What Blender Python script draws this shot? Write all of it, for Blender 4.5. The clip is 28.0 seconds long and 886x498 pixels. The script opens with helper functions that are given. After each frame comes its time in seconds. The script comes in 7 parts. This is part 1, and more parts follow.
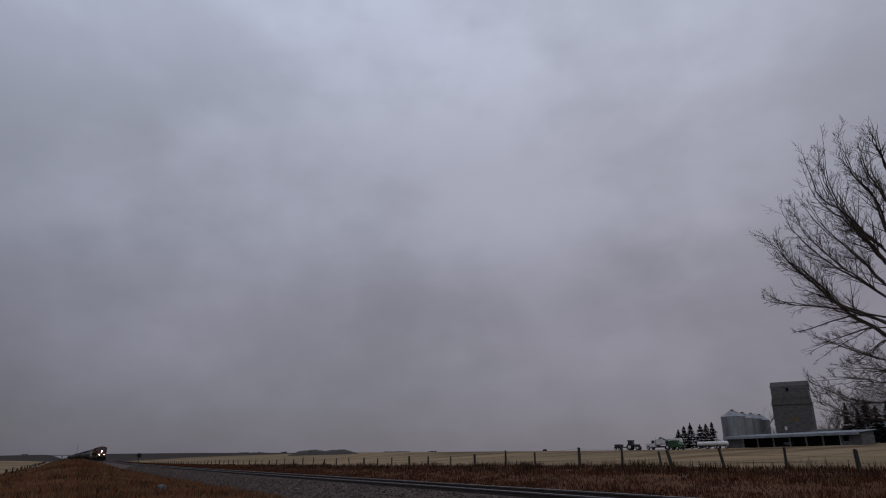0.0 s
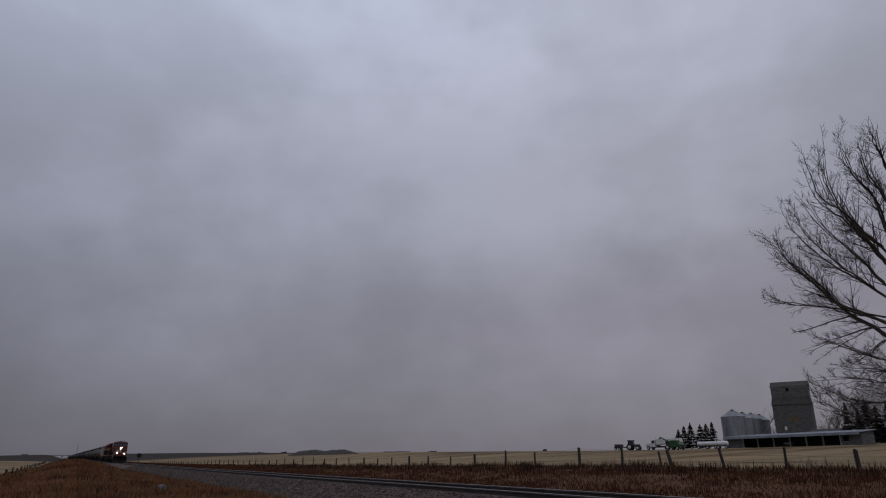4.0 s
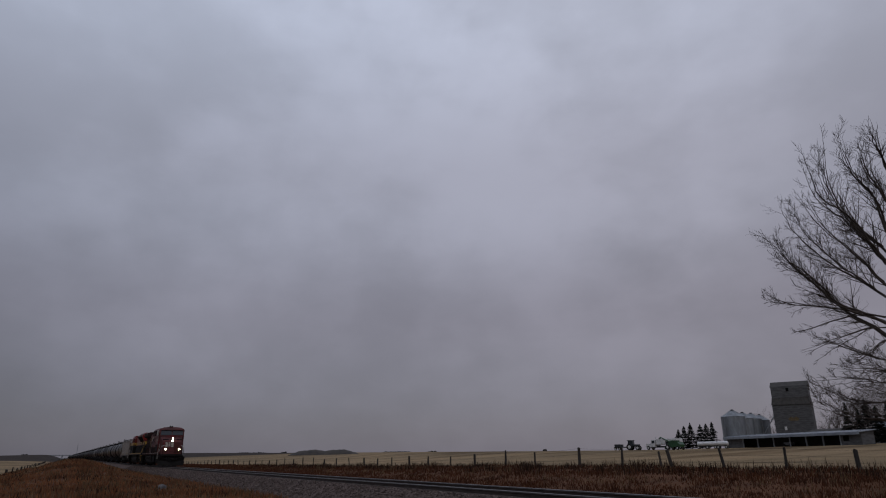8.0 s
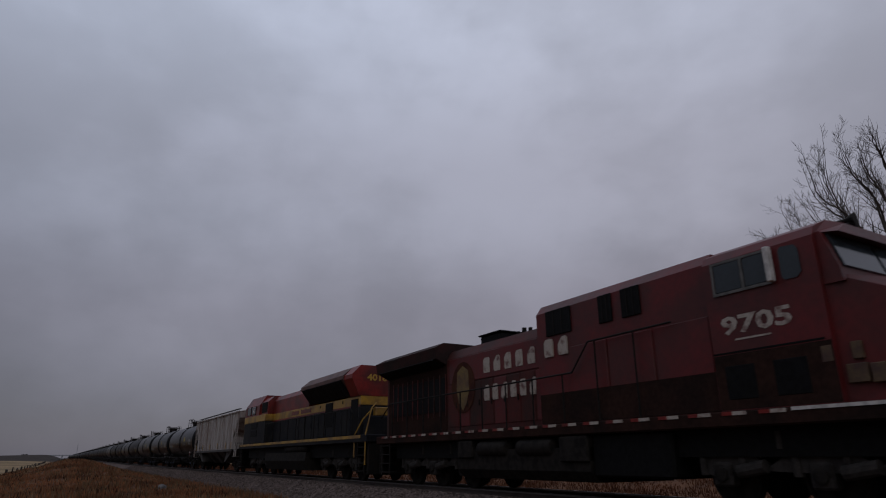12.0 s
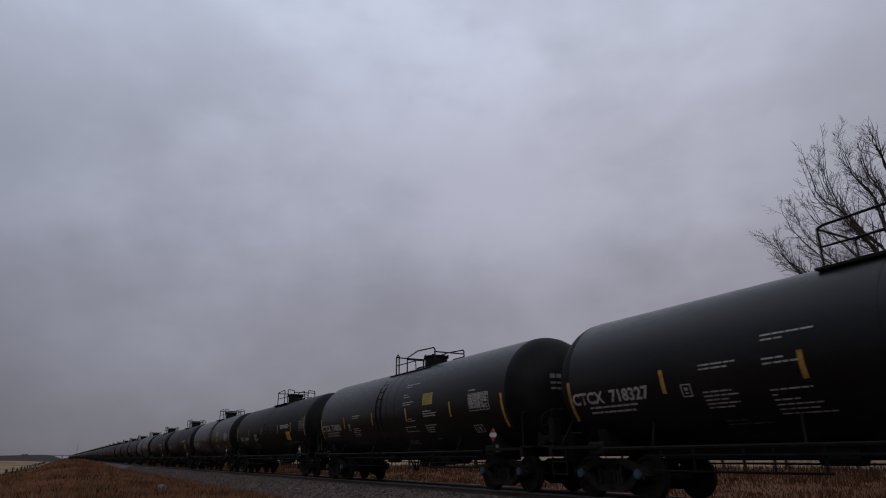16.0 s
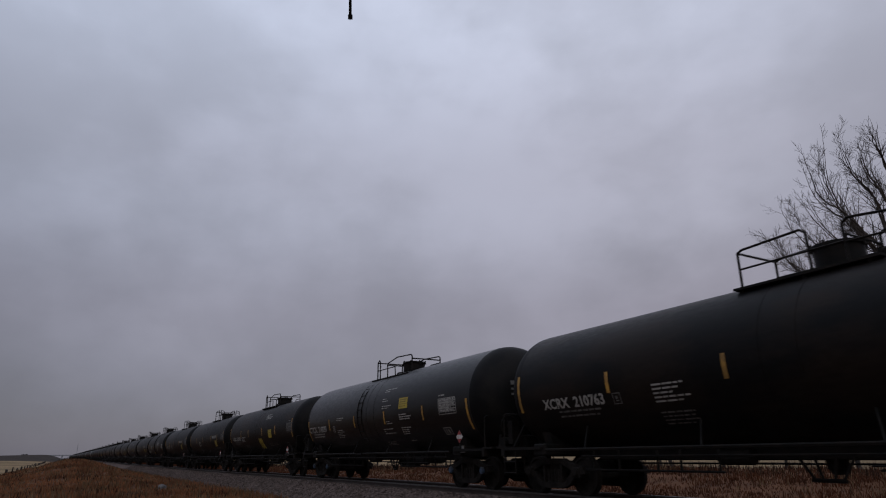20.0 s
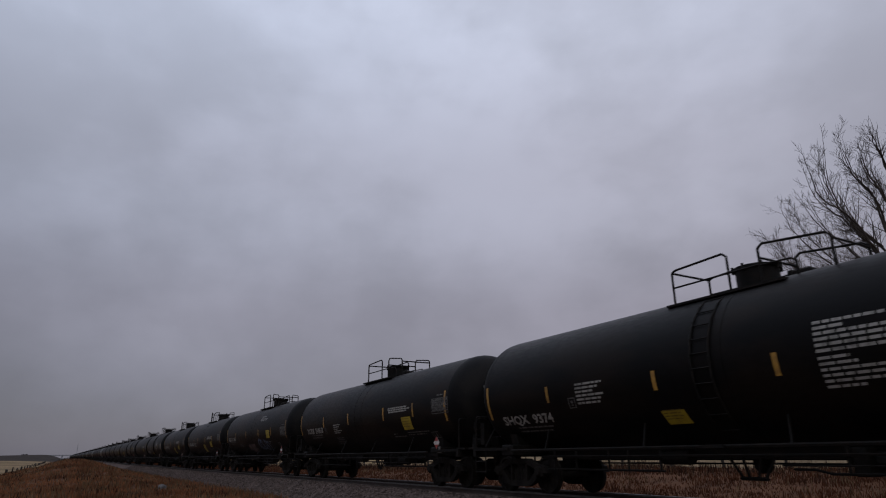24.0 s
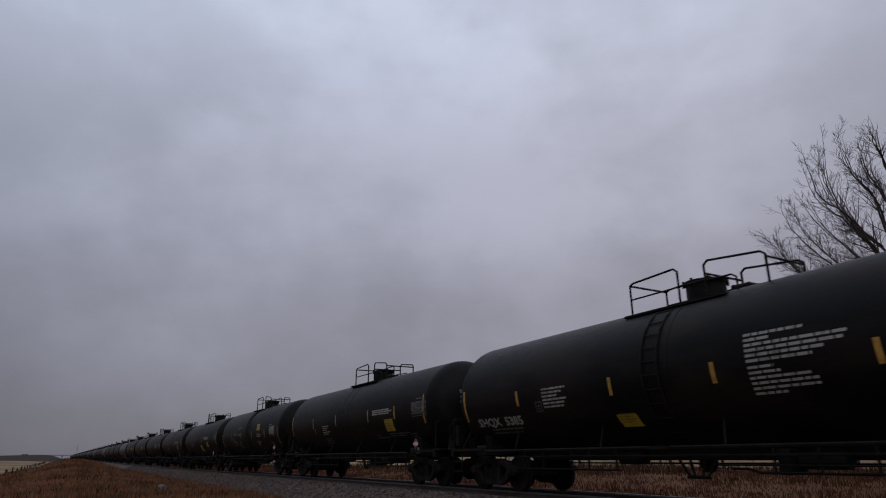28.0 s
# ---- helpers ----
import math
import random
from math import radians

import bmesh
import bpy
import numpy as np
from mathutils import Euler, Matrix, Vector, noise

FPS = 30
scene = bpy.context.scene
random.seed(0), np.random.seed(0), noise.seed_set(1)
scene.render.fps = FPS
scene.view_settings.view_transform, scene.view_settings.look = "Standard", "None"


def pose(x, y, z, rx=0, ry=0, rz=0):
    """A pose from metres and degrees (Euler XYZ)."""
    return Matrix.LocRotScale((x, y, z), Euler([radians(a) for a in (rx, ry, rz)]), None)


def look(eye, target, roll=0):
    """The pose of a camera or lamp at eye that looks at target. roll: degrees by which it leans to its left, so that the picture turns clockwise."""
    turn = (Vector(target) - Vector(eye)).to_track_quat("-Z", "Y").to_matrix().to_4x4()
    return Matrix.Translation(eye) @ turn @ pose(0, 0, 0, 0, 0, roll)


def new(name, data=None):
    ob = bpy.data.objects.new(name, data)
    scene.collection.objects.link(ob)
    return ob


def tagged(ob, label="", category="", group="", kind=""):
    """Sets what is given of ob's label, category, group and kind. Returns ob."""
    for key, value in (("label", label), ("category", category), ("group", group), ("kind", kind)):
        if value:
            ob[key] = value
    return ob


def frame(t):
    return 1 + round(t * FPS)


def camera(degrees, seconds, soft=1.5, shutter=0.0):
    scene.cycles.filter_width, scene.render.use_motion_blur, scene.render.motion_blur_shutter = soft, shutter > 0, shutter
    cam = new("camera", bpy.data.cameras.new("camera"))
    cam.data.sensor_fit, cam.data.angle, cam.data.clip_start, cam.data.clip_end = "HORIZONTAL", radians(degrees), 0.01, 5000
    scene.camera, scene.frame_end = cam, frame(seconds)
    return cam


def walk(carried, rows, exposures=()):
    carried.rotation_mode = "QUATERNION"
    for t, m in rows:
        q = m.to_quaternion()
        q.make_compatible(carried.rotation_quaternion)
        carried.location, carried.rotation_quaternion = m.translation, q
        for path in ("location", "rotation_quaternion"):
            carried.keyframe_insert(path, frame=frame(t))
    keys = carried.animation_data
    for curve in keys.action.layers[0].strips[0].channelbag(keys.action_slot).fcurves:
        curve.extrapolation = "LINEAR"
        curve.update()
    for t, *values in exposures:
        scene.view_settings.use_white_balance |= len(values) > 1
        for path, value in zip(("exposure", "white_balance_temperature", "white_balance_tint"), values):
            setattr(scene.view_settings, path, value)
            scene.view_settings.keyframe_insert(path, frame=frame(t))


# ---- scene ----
# Camera: it stands still beside the line, tilted up at the sky.
cam = camera(70.0, 28.0, soft=1.1, shutter=0.06)
EYE_Z = 0.900
STAND = Matrix.Translation((0, 0, EYE_Z)) @ pose(0, 0, 0, 0, 0, -29.888) @ pose(0, 0, 0, 108.232, 0, 0) @ pose(0, 0, 0, 0, 0, -0.374)
walk(cam, [(0.0, STAND), (28.0, STAND)], exposures=[(0.0, 0.0), (12.0, 0.0), (15.0, 0.12), (17.0, 0.25), (28.0, 0.25)])

# ------------------------------------------------------------------ light
SUN_EL, SUN_ROT = 14.0, 215.0
RIFT = (-0.488, 0.651, -0.581)      # the plane of the bright rift in the clouds


def build_world():
    w = bpy.data.worlds.new("overcast_sky")
    scene.world = w
    w.use_nodes = True
    nt = w.node_tree
    nt.nodes.clear()
    N, K = nt.nodes.new, nt.links.new
    out = N("ShaderNodeOutputWorld")
    bg = N("ShaderNodeBackground")
    sky = N("ShaderNodeTexSky")
    sky.sky_type, sky.sun_disc = "NISHITA", False
    sky.sun_elevation, sky.sun_rotation = radians(SUN_EL), radians(SUN_ROT)
    co = N("ShaderNodeTexCoord")
    sep = N("ShaderNodeSeparateXYZ")
    K(co.outputs["Generated"], sep.inputs[0])
    lift = N("ShaderNodeMath"); lift.operation = "MAXIMUM"; lift.inputs[1].default_value = 0.0
    K(sep.outputs["Z"], lift.inputs[0])

    def cloud(scale, detail, rough, distort, at, squash):
        mp = N("ShaderNodeMapping")
        mp.inputs["Scale"].default_value, mp.inputs["Location"].default_value = squash, at
        K(co.outputs["Generated"], mp.inputs["Vector"])
        n = N("ShaderNodeTexNoise")
        n.inputs["Scale"].default_value, n.inputs["Detail"].default_value = scale, detail
        n.inputs["Roughness"].default_value, n.inputs["Distortion"].default_value = rough, distort
        K(mp.outputs[0], n.inputs["Vector"])
        return n.outputs["Fac"]

    def math_node(op, a, b, c=None):
        n = N("ShaderNodeMath"); n.operation = op
        for i, v in enumerate((a, b, c)):
            if v is None:
                continue
            if isinstance(v, (int, float)):
                n.inputs[i].default_value = v
            else:
                K(v, n.inputs[i])
        return n.outputs[0]
    big = cloud(2.6, 3.0, 0.5, 0.15, (3.1, 1.7, 0.4), (1, 1, 1.3))
    mid = cloud(5.5, 4.0, 0.5, 0.2, (0.3, 4.2, 1.0), (1, 1, 1.5))
    fine = cloud(14.0, 4.0, 0.5, 0.15, (2.3, 0.2, 5.0), (1, 1, 1.8))
    # one long bright rift crosses the deck from overhead down towards the farm
    dot = N("ShaderNodeVectorMath"); dot.operation = "DOT_PRODUCT"
    dot.inputs[1].default_value = RIFT
    K(co.outputs["Generated"], dot.inputs[0])
    off = math_node("MULTIPLY_ADD", math_node("SUBTRACT", mid, 0.5), 0.28, dot.outputs["Value"])
    rift = N("ShaderNodeMapRange"); rift.interpolation_type = "SMOOTHERSTEP"
    rift.inputs[1].default_value, rift.inputs[2].default_value, rift.inputs[3].default_value, rift.inputs[4].default_value = 0.0, 0.20, 1.0, 0.0
    K(math_node("ABSOLUTE", off, 0.0), rift.inputs[0])
    streak = cloud(4.2, 5.0, 0.55, 0.3, (1.2, 0.4, 2.0), (2.3, 0.55, 1.6))
    tone = math_node("MULTIPLY_ADD", mid, 0.19, math_node("MULTIPLY", big, 0.55))
    tone = math_node("MULTIPLY_ADD", streak, 0.12, tone)
    tone = math_node("MULTIPLY_ADD", fine, 0.13, tone)
    tone = math_node("MULTIPLY_ADD", rift.outputs[0], 0.10, tone)
    ramp = N("ShaderNodeValToRGB")
    ramp.color_ramp.interpolation = "EASE"
    e = ramp.color_ramp.elements
    e[0].position, e[0].color = 0.386, (0.338, 0.352, 0.428, 1)
    e[1].position, e[1].color = 0.696, (0.456, 0.477, 0.584, 1)
    K(tone, ramp.inputs[0])
    # the deck is thicker, darker and a little warmer low down
    low = N("ShaderNodeValToRGB")
    low.color_ramp.interpolation = "EASE"
    l = low.color_ramp.elements
    l[0].position, l[0].color = 0.0, (0.432, 0.384, 0.389, 1)
    l[1].position, l[1].color = 0.675, (1.225, 1.26, 1.27, 1)
    m = l.new(0.182); m.color = (0.628, 0.566, 0.559, 1)
    m = l.new(0.382); m.color = (0.868, 0.84, 0.835, 1)
    K(lift.outputs[0], low.inputs[0])
    mul = N("ShaderNodeMix"); mul.data_type, mul.blend_type = "RGBA", "MULTIPLY"
    mul.inputs[0].default_value = 1.0
    K(ramp.outputs[0], mul.inputs[6]); K(low.outputs[0], mul.inputs[7])
    # lighter towards the south-east, where the deck is thin
    side = N("ShaderNodeVectorMath"); side.operation = "DOT_PRODUCT"
    side.inputs[1].default_value = (0.80, -0.10, 0.60)
    K(co.outputs["Generated"], side.inputs[0])
    gain = N("ShaderNodeMapRange")
    gain.inputs[1].default_value, gain.inputs[2].default_value, gain.inputs[3].default_value, gain.inputs[4].default_value = 0.08, 0.42, 0.94, 0.985
    K(side.outputs["Value"], gain.inputs[0])
    # darker again low in the north-west, lighter high above it
    low_west = N("ShaderNodeMapRange")
    low_west.inputs[1].default_value, low_west.inputs[2].default_value, low_west.inputs[3].default_value, low_west.inputs[4].default_value = -0.20, 0.10, 0.65, 1.0
    K(side.outputs["Value"], low_west.inputs[0])
    high = N("ShaderNodeVectorMath"); high.operation = "DOT_PRODUCT"
    high.inputs[1].default_value = (-0.70, 0.0, 0.70)
    K(co.outputs["Generated"], high.inputs[0])
    high_west = N("ShaderNodeMapRange")
    high_west.inputs[1].default_value, high_west.inputs[2].default_value, high_west.inputs[3].default_value, high_west.inputs[4].default_value = 0.22, 0.60, 1.0, 1.17
    K(high.outputs["Value"], high_west.inputs[0])
    # cooler in the north-west, warmer in the south-east
    hue = N("ShaderNodeValToRGB")
    hue.color_ramp.elements[0].position, hue.color_ramp.elements[0].color = 0.0, (0.955, 1.0, 1.025, 1)
    hue.color_ramp.elements[1].position, hue.color_ramp.elements[1].color = 0.75, (1.012, 1.0, 0.99, 1)
    K(side.outputs["Value"], hue.inputs[0])
    cast = N("ShaderNodeMix"); cast.data_type, cast.blend_type = "RGBA", "MULTIPLY"
    cast.inputs[0].default_value = 1.0
    K(mul.outputs[2], cast.inputs[6]); K(hue.outputs[0], cast.inputs[7])
    lit = N("ShaderNodeVectorMath"); lit.operation = "SCALE"
    K(cast.outputs[2], lit.inputs[0]); K(math_node("MULTIPLY", math_node("MULTIPLY", gain.outputs[0], low_west.outputs[0]), high_west.outputs[0]), lit.inputs["Scale"])
    thin = N("ShaderNodeMix"); thin.data_type, thin.blend_type = "RGBA", "MIX"
    dim = N("ShaderNodeVectorMath"); dim.operation = "SCALE"; dim.inputs["Scale"].default_value = 0.08
    K(sky.outputs[0], dim.inputs[0])
    thin.inputs[0].default_value = 0.06
    K(lit.outputs[0], thin.inputs[6]); K(dim.outputs[0], thin.inputs[7])
    K(thin.outputs[2], bg.inputs["Color"])
    bg.inputs["Strength"].default_value = 1.0
    K(bg.outputs[0], out.inputs[0])


build_world()
sun = new("sun", bpy.data.lights.new("sun", "SUN"))
sun.data.energy, sun.data.angle, sun.data.color = 0.3, radians(40), (1.0, 0.95, 0.9)
sun.matrix_world = look((0, 0, 80), (0 + 60 * math.sin(radians(SUN_ROT + 180)), 60 * math.cos(radians(SUN_ROT + 180)), 80 - 60 * math.tan(radians(40))))

# ------------------------------------------------------------------ materials
MATS = {}


def mat(name, col, rough=0.6, metal=0.0, scale=6.0, vary=0.25, bump=0.0, fine=0.0, stretch=(1, 1, 1), col2=None, spec=0.5, emit=None, alpha=None, island=0.0, rnd=0.0, split=(0.42, 0.62)):
    """Base colour with stains of a second colour at one scale and grain at another, with relief."""
    if name in MATS:
        return MATS[name]
    m = bpy.data.materials.new(name)
    m.use_nodes = True
    nt = m.node_tree
    N, K = nt.nodes.new, nt.links.new
    b = nt.nodes["Principled BSDF"]
    b.inputs["Roughness"].default_value, b.inputs["Metallic"].default_value = rough, metal
    b.inputs["Specular IOR Level"].default_value = spec
    co = N("ShaderNodeTexCoord")
    mp = N("ShaderNodeMapping")
    mp.inputs["Scale"].default_value = stretch
    K(co.outputs["Object"], mp.inputs["Vector"])
    n1 = N("ShaderNodeTexNoise")
    n1.inputs["Scale"].default_value, n1.inputs["Detail"].default_value = scale, 5
    K(mp.outputs[0], n1.inputs["Vector"])
    n2 = N("ShaderNodeTexNoise")
    n2.inputs["Scale"].default_value, n2.inputs["Detail"].default_value = scale * 9, 3
    K(mp.outputs[0], n2.inputs["Vector"])
    rp = N("ShaderNodeValToRGB")
    d = col2 or tuple(c * (1 - vary) for c in col)
    e = rp.color_ramp.elements
    e[0].position, e[0].color = split[0], (*col, 1)
    e[1].position, e[1].color = split[1], (*d, 1)
    K(n1.outputs["Fac"], rp.inputs[0])
    g = N("ShaderNodeMix"); g.data_type, g.blend_type = "RGBA", "MULTIPLY"
    g.inputs[0].default_value = 1.0
    r2 = N("ShaderNodeValToRGB")
    lo = 1 - vary * 0.8
    r2.color_ramp.elements[0].position, r2.color_ramp.elements[0].color = 0.3, (lo, lo, lo, 1)
    r2.color_ramp.elements[1].position, r2.color_ramp.elements[1].color = 0.7, (1.05, 1.05, 1.05, 1)
    K(n2.outputs["Fac"], r2.inputs[0])
    K(rp.outputs[0], g.inputs[6]); K(r2.outputs[0], g.inputs[7])
    last = g.outputs[2]
    if island or rnd:
        src = N("ShaderNodeNewGeometry").outputs["Random Per Island"] if island else N("ShaderNodeObjectInfo").outputs["Random"]
        a = island or rnd
        r3 = N("ShaderNodeValToRGB")
        r3.color_ramp.elements[0].color, r3.color_ramp.elements[1].color = (1 - a, 1 - a, 1 - a, 1), (1 + a * 0.6, 1 + a * 0.55, 1 + a * 0.5, 1)
        K(src, r3.inputs[0])
        g2 = N("ShaderNodeMix"); g2.data_type, g2.blend_type = "RGBA", "MULTIPLY"
        g2.inputs[0].default_value = 1.0
        K(last, g2.inputs[6]); K(r3.outputs[0], g2.inputs[7])
        last = g2.outputs[2]
    K(last, b.inputs["Base Color"])
    if bump or fine:
        bp = N("ShaderNodeBump")
        bp.inputs["Strength"].default_value, bp.inputs["Distance"].default_value = bump or fine, 0.02
        K((n1 if bump else n2).outputs["Fac"], bp.inputs["Height"])
        K(bp.outputs[0], b.inputs["Normal"])
    if rough < 0.95:
        rr = N("ShaderNodeMapRange")
        rr.inputs[3].default_value, rr.inputs[4].default_value = max(0.02, rough - 0.12), min(1, rough + 0.12)
        K(n2.outputs["Fac"], rr.inputs[0]); K(rr.outputs[0], b.inputs["Roughness"])
    if emit:
        b.inputs["Emission Color"].default_value, b.inputs["Emission Strength"].default_value = (*emit[:3], 1), emit[3]
    MATS[name] = m
    return m


BLACK = mat("tank_black_paint", (0.0062, 0.0062, 0.0068), 0.46, scale=1.4, col2=(0.0145, 0.0108, 0.0092), vary=0.3, fine=0.06, rnd=0.35, stretch=(1, 0.35, 1), spec=0.085)
BLACKB = mat("tank_grey_black_paint", (0.0085, 0.0088, 0.0098), 0.34, scale=1.3, col2=(0.014, 0.0135, 0.0135), vary=0.25, fine=0.05, rnd=0.3, stretch=(1, 0.35, 1), spec=0.2)
HEADM = mat("sooty_tank_end", (0.0045, 0.0045, 0.005), 0.6, scale=1.8, col2=(0.009, 0.008, 0.0075), vary=0.35, spec=0.1)
IRON = mat("black_iron", (0.006, 0.0058, 0.0055), 0.7, scale=4, col2=(0.012, 0.009, 0.0075), vary=0.4, fine=0.1, spec=0.15)
GRIME = mat("brake_dust_steel", (0.019, 0.0163, 0.0145), 0.85, scale=5, col2=(0.009, 0.0078, 0.0072), vary=0.45, fine=0.2, spec=0.1)
TREAD = mat("wheel_tread_steel", (0.11, 0.10, 0.095), 0.45, 0.8, scale=4, vary=0.4)
BLUECAP = mat("blue_bearing_cap", (0.035, 0.07, 0.13), 0.6, scale=9, vary=0.5, col2=(0.02, 0.025, 0.03))
YELLOW = mat("yellow_reflector", (0.42, 0.23, 0.035), 0.5, scale=7, vary=0.35, col2=(0.26, 0.14, 0.03), rnd=0.25)
PANEL = mat("yellow_inspection_panel", (0.40, 0.30, 0.02), 0.5, scale=3, vary=0.3, col2=(0.29, 0.21, 0.02), rnd=0.25)
PANELTXT = mat("panel_print", (0.16, 0.12, 0.02), 0.6, scale=3, vary=0.2)
STENCIL = mat("white_stencil", (0.34, 0.33, 0.31), 0.6, scale=6, vary=0.45, col2=(0.15, 0.145, 0.135), split=(0.5, 0.72))
DIMSTEN = mat("dusty_stencil", (0.13, 0.125, 0.12), 0.7, scale=7, vary=0.5, col2=(0.06, 0.058, 0.055))
PLACW = mat("placard_white", (0.55, 0.52, 0.50), 0.5, scale=9, vary=0.3)
PLACR = mat("placard_red", (0.30, 0.035, 0.03), 0.5, scale=9, vary=0.3)
GRAFB = mat("blue_spray_paint", (0.10, 0.14, 0.22), 0.6, scale=5, vary=0.5, col2=(0.05, 0.07, 0.12))
GRAFP = mat("faded_pink_spray", (0.12, 0.075, 0.07), 0.7, scale=3, vary=0.5, col2=(0.05, 0.04, 0.04))
RED = mat("maroon_loco_paint", (0.096, 0.0078, 0.0088), 0.5, scale=0.9, col2=(0.060, 0.011, 0.0105), vary=0.3, fine=0.05, spec=0.32)
REDDUST = mat("dusty_maroon", (0.070, 0.014, 0.0125), 0.6, scale=0.8, col2=(0.036, 0.016, 0.0135), vary=0.4, spec=0.18)
GOLD = mat("faded_gold_crest", (0.15, 0.095, 0.025), 0.7, scale=2.2, vary=0.5, col2=(0.09, 0.045, 0.02))
CREAM = mat("dirty_white_lettering", (0.36, 0.315, 0.275), 0.7, scale=4.5, vary=0.45, col2=(0.12, 0.050, 0.045), split=(0.52, 0.70))
HANDW = mat("white_handrail_paint", (0.52, 0.50, 0.48), 0.5, scale=8, vary=0.35)
LRED = mat("bright_red_paint", (0.16, 0.012, 0.009), 0.42, scale=1.1, col2=(0.075, 0.011, 0.009), vary=0.3, spec=0.3)
LYEL = mat("loco_yellow_paint", (0.34, 0.19, 0.016), 0.45, scale=1.5, col2=(0.16, 0.085, 0.018), vary=0.3)
LBLK = mat("loco_black_paint", (0.010, 0.0105, 0.013), 0.6, scale=1.5, col2=(0.018, 0.0175, 0.018), vary=0.3, spec=0.07)
VENT = mat("dark_grille", (0.006, 0.006, 0.0065), 0.7, scale=9, vary=0.5, spec=0.1)
TIN_TRIM = mat("worn_grey_trim", (0.10, 0.095, 0.09), 0.6, scale=6, vary=0.4)
DARKGLASS = mat("cab_glass", (0.02, 0.028, 0.034), 0.08, scale=2, vary=0.2)
LAMP = mat("lit_headlight", (0.9, 0.8, 0.6), 0.3, emit=(1.0, 0.74, 0.38, 40.0))
HOPPER = mat("weathered_grey_hopper", (0.33, 0.305, 0.29), 0.7, scale=0.9, stretch=(1, 2.6, 0.22), col2=(0.13, 0.078, 0.058), vary=0.4, split=(0.47, 0.66), spec=0.2)
TRUCKM = mat("dusty_truck_casting", (0.034, 0.030, 0.028), 0.85, scale=4, col2=(0.016, 0.014, 0.013), vary=0.45, fine=0.2, spec=0.15)
DUSTBROWN = mat("dust_caked_paint", (0.030, 0.015, 0.012), 0.9, scale=1.2, col2=(0.018, 0.011, 0.0095), vary=0.45, spec=0.05)
CRESTRING = mat("faded_crest_ground", (0.060, 0.022, 0.012), 0.75, scale=2.5, col2=(0.040, 0.011, 0.009), vary=0.5, spec=0.1)
WORNGOLD = mat("worn_gold_paint", (0.085, 0.05, 0.021), 0.7, scale=3, col2=(0.05, 0.022, 0.014), vary=0.5)
HOPDARK = mat("hopper_slope_sheet", (0.05, 0.045, 0.042), 0.85, scale=1.5, col2=(0.028, 0.023, 0.02), vary=0.4)
RAILM = mat("worn_rail_steel", (0.21, 0.20, 0.195), 0.42, 1.0, scale=3, vary=0.25)
RAILW = mat("rusty_rail_web", (0.040, 0.026, 0.021), 0.8, scale=5, vary=0.4)
TIE = mat("creosoted_tie", (0.045, 0.038, 0.034), 0.9, scale=3, stretch=(0.3, 3, 3), vary=0.4, rnd=0.35, bump=0.2)
STONE = mat("ballast_stone", (0.145, 0.116, 0.108), 0.9, scale=3, vary=0.35, island=0.5, col2=(0.085, 0.066, 0.060), spec=0.08)

